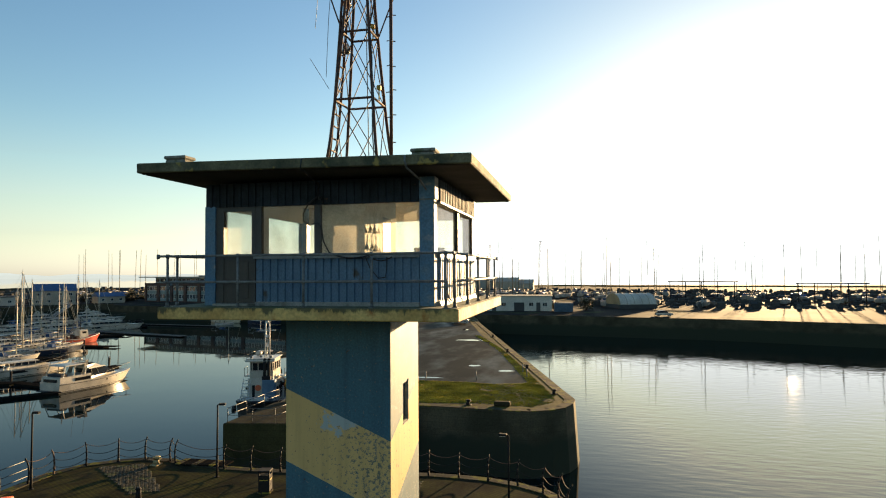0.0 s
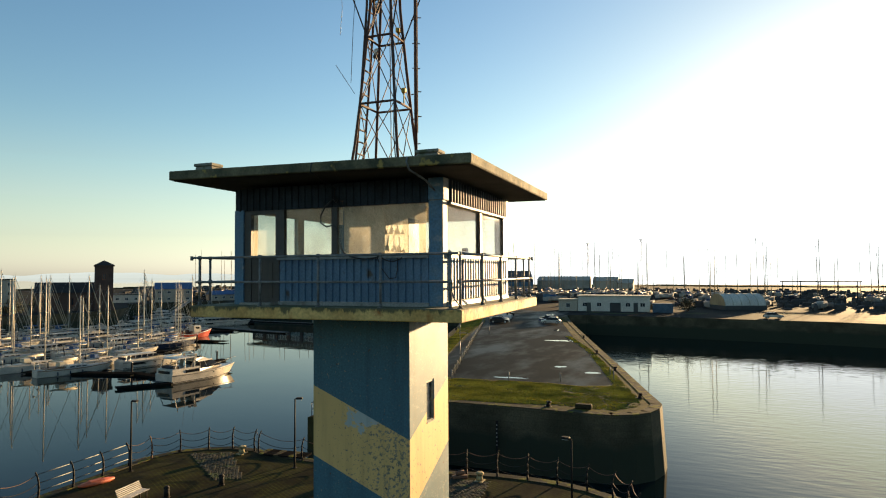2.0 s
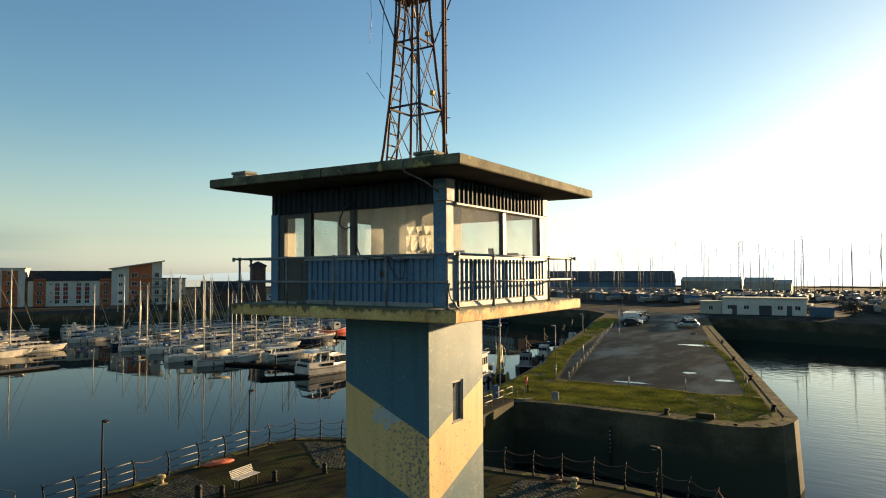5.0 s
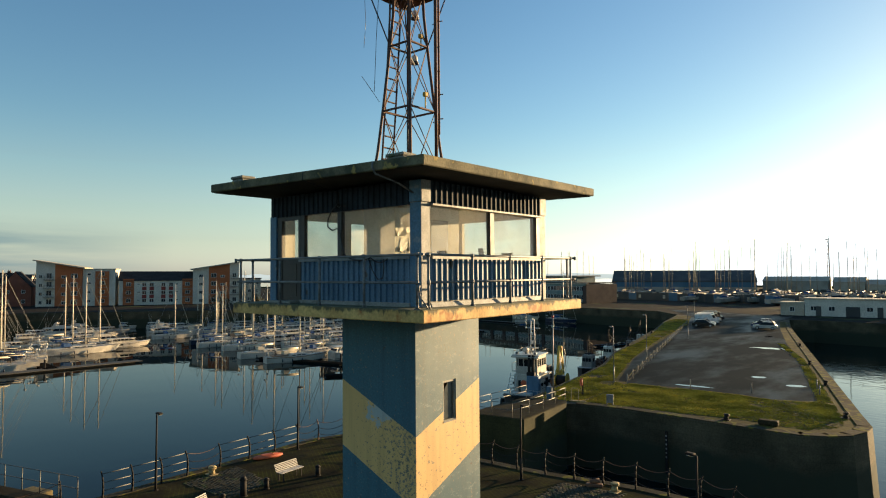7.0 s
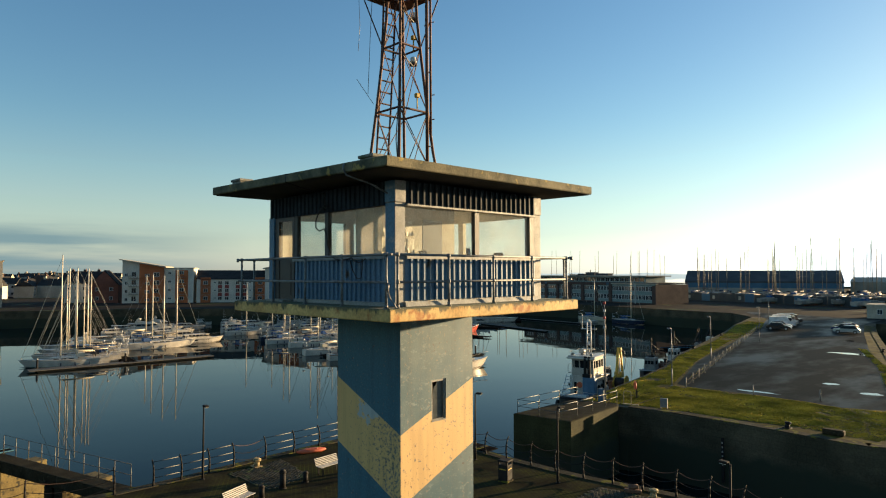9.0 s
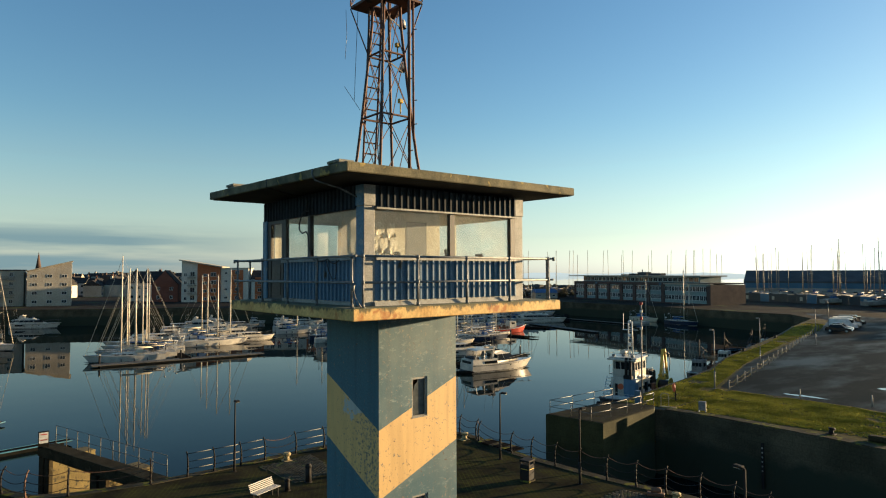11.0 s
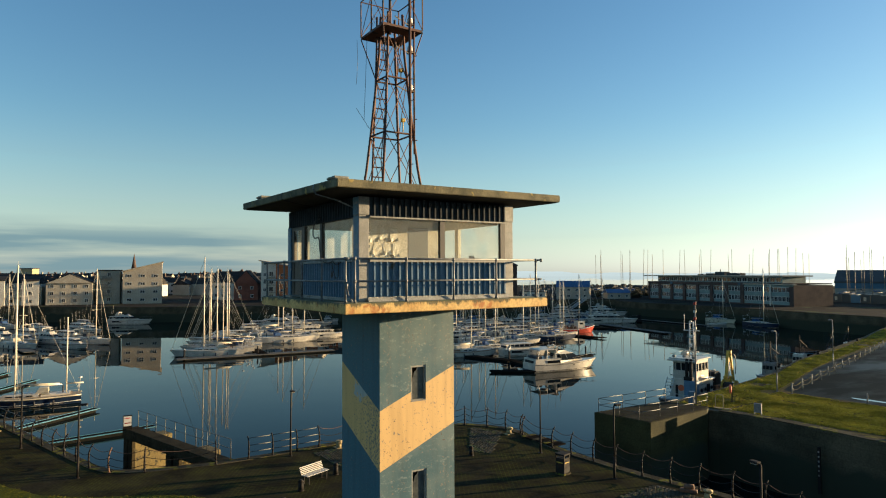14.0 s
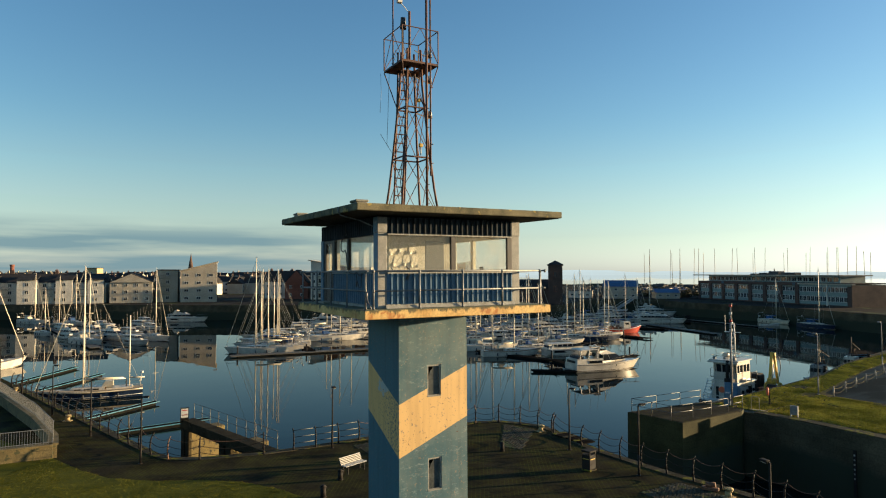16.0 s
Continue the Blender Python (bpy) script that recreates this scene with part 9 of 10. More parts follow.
    part("hose", one(path_tube, [(-6.3, 1.2, 6.2), (-7.0, 1.3, 5.9), (-7.4, 1.3, 4.8), (-7.3, 1.2, 3.6)], 0.05, 5), "cable", cr)
    dr = part("winch_drum", one(tube, (-4.0, 1.0, 2.4), (-4.0, 2.4, 2.4), 0.62, 14), "rubber", wb)
    for y in (1.0, 2.4):
        part("drum_flange", one(tube, (-4.0, y - 0.06, 2.4), (-4.0, y + 0.06, 2.4), 0.95, 16), "yellow_iron", dr, "round yellow winch flange")
    part("excavator_body", one(box, -6.6, -1.9, 1.5, -4.6, -0.2, 3.9, bevel=0.25), "iron", wb)
    bm = bmesh.new()
    random.seed(4)
    for k in range(16):
        x, y = -7.6 + random.random() * 3.4, -2.2 + random.random() * 4.2
        box(bm, x, y, 1.4, x + 0.4 + random.random() * 0.7, y + 0.5, 1.8 + random.random() * 0.9, bevel=0.06)
    for k in range(5):
        path_tube(bm, [(-7.5 + 0.6 * k, -2, 1.8), (-7.0 + 0.6 * k, 0, 2.4), (-7.3 + 0.6 * k, 2, 1.9)], 0.05, 5)
    part("deck_gear", bm, "iron_rust", wb, kind="stuff")
    bm = bmesh.new()
    for k in range(7):
        for s in (-1, 1):
            tube(bm, (-7 + 2.0 * k, s * 3.15, 0.9), (-7 + 2.0 * k, s * 2.85, 0.9), 0.45, 10)
    part("tyre_fender", bm, "rubber", wb, kind="stuff")
    place(fishing_boat(9.8, "black_hull", "dark fishing boat with a pale wheelhouse and a lattice of gear", "tired_white", 1.45, 2.1), -36.6, 80.5, -76)
    place(fishing_boat(9.6, "navy", "blue and white fishing boat by the pier", "white", 1.5, 2.1), -39.2, 93.0, -76)
    place(fishing_boat(9.5, "black_hull", "black fishing boat by the pier", "tired_white"), -41.9, 107.5, 104)
    place(fishing_boat(9.0, "navy", "small blue fishing boat by the pier"), -45.4, 120.5, 104)


build_boats()
build_pontoons()
build_workboats()

# ---- buildings round the basin ----


def window_on(parent, x, z, w, h, y, proto, mt="pane_dark", frame="bench"):
    """A window proud of the wall: a frame with its pane set back in it. Alike ones share their meshes."""
    key = (round(w, 2), round(h, 2), frame)
    if key not in proto:
        bm = bmesh.new()
        t = 0.10
        for a in ((-w / 2, 0, w / 2, t), (-w / 2, h - t, w / 2, h), (-w / 2, t, -w / 2 + t, h - t), (w / 2 - t, t, w / 2, h - t), (-0.04, t, 0.04, h - t)):
            box(bm, a[0], -0.07, a[1], a[2], 0.0, a[3])
        fm = bpy.data.meshes.new("window")
        bm.to_mesh(fm)
        bm.free()
        fm.materials.append(M[frame])
        bm = bmesh.new()
        box(bm, -w / 2 + 0.02, -0.045, 0.02, w / 2 - 0.02, -0.004, h - 0.02)
        pm = bpy.data.meshes.new("pane")
        bm.to_mesh(pm)
        bm.free()
        pm.materials.append(M[mt])
        proto[key] = (fm, pm)
    fm, pm = proto[key]
    f = new("window", fm)
    f.parent = parent
    f.matrix_basis = pose(x, y, z)
    p = new("pane", pm)
    p.parent = f


PROTO = {}


def plain_window(parent, x, z, w, h, y):
    """A far window in one mesh: frame and pane."""
    key = ("plain", round(w, 2), round(h, 2))
    if key not in PROTO:
        bm = bmesh.new()
        box(bm, -w / 2, -0.07, 0, w / 2, 0.0, h)
        n = len(bm.faces)
        box(bm, -w / 2 + 0.12, -0.085, 0.12, w / 2 - 0.12, -0.071, h - 0.12)
        bm.faces.ensure_lookup_table()
        for f in bm.faces[n:]:
            f.material_index = 1
        me = bpy.data.meshes.new("window")
        bm.to_mesh(me)
        bm.free()
        me.materials.append(M["bench"])
        me.materials.append(M["pane_dark"])
        PROTO[key] = me
    f = new("window", PROTO[key])
    f.parent = parent
    f.matrix_basis = pose(x, y, z)


def block(name, label, x, y, yaw, W, D, H, wall, floors, cols, roof="flat", roof_mt="slate", rise=2.0, category="building", win=(1.2, 1.3), z0=PIER - 0.01, accents=(), side_cols=0, group="", balconies=()):
    """A house whose front looks along -y: its front's left corner at the origin."""
    b = thing(name, label, category, group, pose(x, y, z0, 0, 0, yaw))
    wl = part("wall", one(box, 0, 0, 0, W, D, H), wall, b)
    if roof == "flat":
        part("roof", one(box, -0.3, -0.3, H, W + 0.3, D + 0.3, H + 0.35), roof_mt, b)
    elif roof in ("slant_r", "slant_l"):
        za, zb = (H + 0.02, H + rise) if roof == "slant_r" else (H + rise, H + 0.02)
        bm = bmesh.new()
        vs = [bm.verts.new(v) for v in ((-0.4, -0.5, za), (W + 0.4, -0.5, zb), (W + 0.4, D + 0.4, zb), (-0.4, D + 0.4, za), (-0.4, -0.5, za + 0.3), (W + 0.4, -0.5, zb + 0.3), (W + 0.4, D + 0.4, zb + 0.3), (-0.4, D + 0.4, za + 0.3))]
        for f in ((3, 2, 1, 0), (4, 5, 6, 7), (0, 1, 5, 4), (1, 2, 6, 5), (2, 3, 7, 6), (3, 0, 4, 7)):
            bm.faces.new([vs[i] for i in f])
        part("roof", bm, roof_mt, b)
        bm = bmesh.new()
        hi = (W, zb) if roof == "slant_r" else (0, za)
        lo = (0, H) if roof == "slant_r" else (W, H)
        prism(bm, [(lo[0], H - 0.01), (hi[0], H - 0.01), (hi[0], hi[1])], 0, D)
        bmesh.ops.transform(bm, matrix=Matrix(((1, 0, 0, 0), (0, 0, 1, 0), (0, 1, 0, 0), (0, 0, 0, 1))), verts=bm.verts)
        part("gable", bm, wall, b)
    else:
        bm = bmesh.new()
        if roof == "ridge":
            pr = [(-0.4, H - 0.05), (D / 2, H + rise), (D + 0.4, H - 0.05)]
            vs = [[bm.verts.new((xx, yy, zz)) for yy, zz in pr] for xx in (-0.3, W + 0.3)]
        else:
            pr = [(-0.4, H - 0.05), (W / 2, H + rise), (W + 0.4, H - 0.05)]
            vs = [[bm.verts.new((xx, yy, zz)) for xx, zz in pr] for yy in (-0.3, D + 0.3)]
        bm.faces.new(vs[0])
        bm.faces.new(vs[1][::-1])
        for i in range(3):
            bm.faces.new((vs[0][i], vs[0][(i + 1) % 3], vs[1][(i + 1) % 3], vs[1][i]))
        part("roof", bm, roof_mt, b)
        if roof == "gable_front":
            bm = bmesh.new()
            prism(bm, [(0.0, H - 0.06), (W, H - 0.06), (W / 2, H + rise - 0.35)], 0, 0.3)
            bmesh.ops.transform(bm, matrix=Matrix(((1, 0, 0, 0), (0, 0, -1, -0.32), (0, 1, 0, 0), (0, 0, 0, 1))), verts=bm.verts)
            part("gable", bm, wall, b)
    fh = H / max(floors, 1)
    for f in range(floors):
        for c in range(cols):
            wx = (c + 0.5) * W / cols
            if group == "town houses":
                plain_window(wl, wx, fh * f + fh * 0.32, win[0], win[1], 0)
            else:
                window_on(wl, wx, fh * f + fh * 0.32, win[0], win[1], 0, PROTO)
    for f in range(floors):
        for c in range(side_cols):
            key = (round(win[0], 2), round(win[1], 2), "bench")
            if key not in PROTO:
                continue
            o = new("window", PROTO[key][0])
            o.parent = wl
            o.matrix_basis = pose(W, (c + 0.5) * D / side_cols, fh * f + fh * 0.32, 0, 0, 90)
            p = new("pane", PROTO[key][1])
            p.parent = o
    for x0, x1, zt, mt in accents:
        part("cladding_bay", one(box, x0, -0.18, 0, x1, -0.004, zt), mt, b)
        nf = floors
        for f in range(nf):
            window_on(wl, (x0 + x1) / 2, fh * f + fh * 0.32, min(1.6, (x1 - x0) * 0.5), win[1], -0.18, PROTO)
    for bx, bw in balconies:
        for f in range(1, floors):
            bl = part("balcony", one(box, bx, -1.1, fh * f - 0.1, bx + bw, -0.004, fh * f + 0.05), "concrete", b)
            bm = bmesh.new()
            n = int(bw / 0.25)
            for k in range(n + 1):
                tube(bm, (bx + k * bw / n, -1.08, fh * f + 0.05), (bx + k * bw / n, -1.08, fh * f + 1.1), 0.02, 4)
            tube(bm, (bx, -1.08, fh * f + 1.1), (bx + bw, -1.08, fh * f + 1.1), 0.03, 4)
            part("railing", bm, "iron", bl)
    return b


def slab_block(name, label, x, y, yaw, D, W, za, zb, sections, floors, fh, z0=PIER - 0.2):
    """Flats under one slanting roof: wall sections side by side, each with its own render, windows and balconies."""
    b = thing(name, label, "apartments", "", pose(x, y, z0, 0, 0, yaw))

    def top(q):
        return za + (zb - za) * q / W

    for x0, x1, mt, wins, balc in sections:
        bm = bmesh.new()
        prism(bm, [(x0, 0), (x1, 0), (x1, top(x1)), (x0, top(x0))], 0, D)
        bmesh.ops.transform(bm, matrix=Matrix(((1, 0, 0, 0), (0, 0, 1, 0), (0, 1, 0, 0), (0, 0, 0, 1))), verts=bm.verts)
        wl = part("wall", bm, mt, b)
        for xc, w, h, z in wins:
            if z + h < top(xc) - 0.3:
                window_on(wl, xc, z, w, h, 0, PROTO)
        for bx, bw in balc:
            for f in range(1, floors):
                bl = part("balcony", one(box, bx, -1.3, fh * f + 0.25, bx + bw, -0.004, fh * f + 0.42), "concrete", b)
                bm = bmesh.new()
                n = int(bw / 0.22)
                for k in range(n + 1):
                    tube(bm, (bx + k * bw / n, -1.27, fh * f + 0.42), (bx + k * bw / n, -1.27, fh * f + 1.5), 0.02, 4)
                for q in (0.55, 1.5):
                    tube(bm, (bx, -1.27, fh * f + q), (bx + bw, -1.27, fh * f + q), 0.03, 4)
                part("railing", bm, "iron", bl)
    bm = bmesh.new()
    q = [(-0.9, top(-0.9)), (W + 0.9, top(W + 0.9)), (W + 0.9, top(W + 0.9) + 0.4), (-0.9, top(-0.9) + 0.4)]
    prism(bm, q, -1.2, D + 0.6)
    bmesh.ops.transform(bm, matrix=Matrix(((1, 0, 0, 0), (0, 0, 1, 0), (0, 1, 0, 0.0), (0, 0, 0, 1))), verts=bm.verts)
    bmesh.ops.translate(bm, verts=bm.verts, vec=(0, 0, 0.004))
    part("roof", bm, "render_grey", b)
    return b


def chimneys(b, spots, mt="brick_dark"):
    for x, y, z in spots:
        c = part("chimney", one(box, x - 0.5, y - 0.35, z - 1.5, x + 0.5, y + 0.35, z + 1.0), mt, b)
        for k in (-0.25, 0.25):
            part("pot", one(tube, (x + k, y, z + 1.0), (x + k, y, z + 1.45), 0.13, 6), "brick", c)


def build_apartments():
    # line of fronts behind the far quay: s metres along it
    ang = 60.0

    def on(s, back=0.0):
        return (-225.5 + 0.50 * s - 0.866 * back, 101.0 + 0.866 * s + 0.50 * back)

    def pairs(cols, floors, fh):
        return [(xc, w, h, fh * f + 0.9) for f in range(floors) for xc, w, h in cols]

    x, y = on(15.6)
    slab_block("apartment_block", "orange and white apartment block with a rising slant roof", x, y, ang, 15, 16.6, 13.2, 15.9,
               ((0.0, 5.6, "render_white", pairs(((2.9, 1.5, 1.2),), 4, 3.1), ()), (5.6, 13.2, "render_orange", pairs(((7.4, 1.9, 1.6), (10.6, 1.5, 0.9)), 4, 3.1), ()),
                (13.2, 16.6, "render_white", pairs(((14.9, 1.5, 1.7),), 4, 3.1), ((13.4, 3.1),))), 4, 3.1)
    x, y = on(31.9, 1.0)
    block("apartment_wing", "low grey apartment wing with balconies and a flat dark roof", x, y, ang, 8.5, 12, 9.4, "render_grey", 3, 3, "flat", category="apartments", balconies=((0.4, 3.2),))
    x, y = on(-9.6, 0.6)
    tb = block("terrace_block", "white three-storey terrace with a dark roof and red bays", x, y, ang, 26.4, 11, 8.9, "render_white", 3, 0, "ridge", rise=3.5, category="apartments", accents=((1.4, 5.1, 9.6, "render_orange"), (21.5, 25.2, 9.6, "render_orange")), win=(1.3, 1.4), balconies=((1.6, 3.3), (21.7, 3.3)))
    for f in range(3):
        for xc in (8.5, 11.0, 15.0, 17.6):
            window_on(tb, xc, 0.9 + 2.95 * f, 1.5, 1.4, 0, PROTO)
            if f < 2:
                part("red_panel", one(box, xc - 0.75, -0.06, 2.4 + 2.95 * f, xc + 0.75, -0.004, 3.75 + 2.95 * f), "panel_red", tb)
        window_on(tb, 6.6, 1.4 + 2.95 * f, 0.9, 0.6, 0, PROTO)
        window_on(tb, 19.6, 1.4 + 2.95 * f, 0.9, 0.6, 0, PROTO)
    x, y = on(-35.6)
    slab_block("apartment_block", "orange and white apartment block with a falling slant roof", x, y, ang, 16, 14.3, 16.1, 13.7,
               ((0.0, 5.8, "render_white", pairs(((1.4, 1.1, 1.3), (4.0, 1.7, 1.9)), 4, 3.06), ((2.4, 3.3),)), (5.8, 14.3, "render_orange", pairs(((8.6, 1.5, 1.0), (11.8, 2.0, 1.6)), 4, 3.06), ())), 4, 3.06)
    x, y = on(-21.25, 0.8)
    w = block("apartment_wing", "white apartment wing with orange balcony bay", x, y, ang, 10.5, 13, 13.0, "render_white", 4, 0, "flat", category="apartments", roof_mt="render_grey", accents=((4.0, 8.5, 12.4, "render_orange"),), balconies=((4.9, 2.9),))
    for f in range(4):
        window_on(w, 2.0, 1.2 + 3.2 * f, 1.2, 0.9, 0, PROTO)
    x, y = on(-47.8, 5)
    block("town_house", "red brick gabled town house with a steep dark roof", x, y, ang + 4, 9.6, 11, 6.8, "brick", 2, 2, "gable_front", rise=5.6, category="house")
    x, y = on(-58.5, 12)
    h = block("town_house", "white half-timbered town house with a dark pitched roof", x, y, ang - 6, 11.5, 10, 7.2, "render_white", 2, 4, "ridge", rise=4.8, category="house", group="town houses")
    chimneys(h, ((1, 5, 11.6), (5.5, 5, 11.6), (10.5, 5, 11.6)))
    yw = 80.6
    block("apartment_block", "pale rendered apartment block with a rising slant roof", -242.5, 19.6, yw, 13.0, 14, 11.6, "render_grey", 4, 3, "slant_r", rise=3.6, category="apartments", win=(1.6, 1.1), roof_mt="render_grey", side_cols=1)
    block("apartment_wing", "pale apartment wing with dark top storey and balconies", -247.0, 12.0, yw, 7.2, 12, 12.0, "render_grey", 4, 1, "flat", category="apartments", balconies=((0.6, 4.0),))
    block("gabled_block", "grey gabled apartment block", -246.6, -3.9, yw, 14.2, 16, 7.6, "render_grey", 3, 4, "gable_front", rise=3.4, category="apartments")
    h = block("terrace_block", "long white terrace with dark roof and balconies", -255.3, -43.7, yw, 39, 12, 7.6, "render_white", 3, 11, "ridge", rise=3.2, category="apartments", balconies=((6, 3.2), (19, 3.2), (30, 3.2)))
    chimneys(h, ((8, 6, 11), (22, 6, 11)))
    for x0, x1 in ((0.6, 5.4), (11.5, 17.5), (23.4, 28.6), (33.6, 38.6)):
        bay = part("bay", one(box, x0, -2.2, 0, x1, -0.004, 8.4), "render_white", h)
        bm = bmesh.new()
        prism(bm, [(-2.6, 8.402), (2.5, 9.9), (2.5, 10.15), (-2.6, 8.65)], x0 - 0.2, x1 + 0.2)
        bmesh.ops.transform(bm, matrix=Matrix(((0, 0, 1, 0), (1, 0, 0, 0), (0, 1, 0, 0), (0, 0, 0, 1))), verts=bm.verts)
        part("bay_roof", bm, "slate", bay)
        for f in range(3):
            window_on(bay, (x0 + x1) / 2, 0.8 + 2.7 * f, 1.2, 1.3, -2.2, PROTO)
    block("terrace_block", "long white terrace further along the quay", -264, -94, yw, 48, 12, 7.6, "render_white", 3, 11, "ridge", rise=3.2, category="apartments", balconies=((8, 3.2), (24, 3.2)))
    # town rising behind
    random.seed(31)
    n = 0
    for k in range(96):
        s, back = random.uniform(-260, -28), random.uniform(50, 330)
        if -66 < s < -38 and back < 150:
            continue
        x, y = on(s * (1 + back / 260), back)
        if x > -300 and 0 < y < 45:
            continue
        n += 1
        wall = ("render_grey", "render_white", "brick_dark", "brick_dark", "brick_dark", "render_grey")[k % 6]
        H = random.uniform(4.5, 7.0)
        h = block("town_house", {"render_grey": "grey rendered house with a dark slate roof in the town", "render_white": "white rendered house with a dark slate roof in the town", "brick_dark": "brown brick house with a dark slate roof in the town", "sandstone": "sandstone house with a dark slate roof in the town"}[wall], x, y, ang + random.choice((0, 8, 90, -12)), random.uniform(9, 20), random.uniform(8, 10), H, wall, 2, 4, "ridge", rise=random.uniform(2.4, 3.6), category="house", group="town houses", z0=PIER - 0.2)
        if k % 2:
            chimneys(h, ((1.2, 4.2, H + 2.6),))
    # the rest of the town, far roofs beyond roofs
    verts, faces, mats = [], [], []
    for k in range(340):
        s, back = random.uniform(-230, -10), random.uniform(70, 420)
        x, y = on(s * (1 + back / 260), back)
        W, D, H, R = random.uniform(8, 22), random.uniform(7, 9), random.uniform(4.0, 7.5) + back * 0.006, random.uniform(2, 3.4)
        c, sn = math.cos(radians(ang + random.choice((0, 6, 90, -10, 80)))), 0
        a = radians(ang + random.choice((0, 6, 90, -10, 80)))
        c, sn = math.cos(a), math.sin(a)
        i = len(verts)
        for px, py, pz in ((0, 0, 0), (W, 0, 0), (W, D, 0), (0, D, 0), (0, 0, H), (W, 0, H), (W, D, H), (0, D, H), (0.2, D / 2, H + R), (W - 0.2, D / 2, H + R), (1, D / 2 - 0.4, H + R - 0.4), (2, D / 2 - 0.4, H + R - 0.4), (2, D / 2 + 0.4, H + R - 0.4), (1, D / 2 + 0.4, H + R - 0.4), (1, D / 2 - 0.4, H + R + 1.2), (2, D / 2 - 0.4, H + R + 1.2), (2, D / 2 + 0.4, H + R + 1.2), (1, D / 2 + 0.4, H + R + 1.2)):
            verts.append((x + c * px - sn * py, y + sn * px + c * py, PIER - 0.1 + pz))
        for f, mi in (((0, 1, 5, 4), 0), ((1, 2, 6, 5), 0), ((2, 3, 7, 6), 0), ((3, 0, 4, 7), 0), ((4, 8, 7), 0), ((5, 6, 9), 0), ((4, 5, 9, 8), 1), ((6, 7, 8, 9), 1), ((10, 11, 15, 14), 0), ((11, 12, 16, 15), 0), ((12, 13, 17, 16), 0), ((13, 10, 14, 17), 0), ((14, 15, 16, 17), 0)):
            faces.append(tuple(i + q for q in f))
            mats.append(mi * 2 + (k % 2 if mi == 0 else 0))
    me = bpy.data.meshes.new("far_town")
    me.from_pydata(verts, [], faces)
    for q in ("render_grey", "brick_dark", "slate"):
        me.materials.append(M[q])
    me.polygons.foreach_set("material_index", mats)
    tagged(new("far_town", me), "grey and brown houses of the town under dark slate roofs", "houses", kind="stuff")
    x, y = -522.0, 54.0
    ch = thing("church", "distant church with a thin spire", "church", at=pose(x, y, PIER - 0.1, 0, 0, ang))
    part("nave", one(box, 0, 0, 0, 9, 18, 9), "sandstone", ch)
    part("tower", one(box, 2, -4.5, 0, 7, -0.004, 14), "sandstone", ch)
    part("spire", one(tube, (4.5, -2.2, 14), (4.5, -2.2, 26.5), 2.2, 8, 0.05), "brick_dark", ch)
    x, y = on(-178, 80)
    tb = block("tower_block", "sandstone stub of a tall chimney block", x, y, ang, 6, 6, 13.5, "sandstone", 3, 1, "flat", category="building")
    x, y = on(-205, 60)
    ck = thing("brick_chimney", "brown brick factory chimney", "chimney", at=pose(x, y, PIER - 0.1))
    part("stack", one(tube, (0, 0, 0), (0, 0, 14.5), 1.3, 10, 0.95), "brick", ck)
    part("crown", one(tube, (0, 0, 14.5), (0, 0, 15.4), 1.15, 10), "brick", ck)


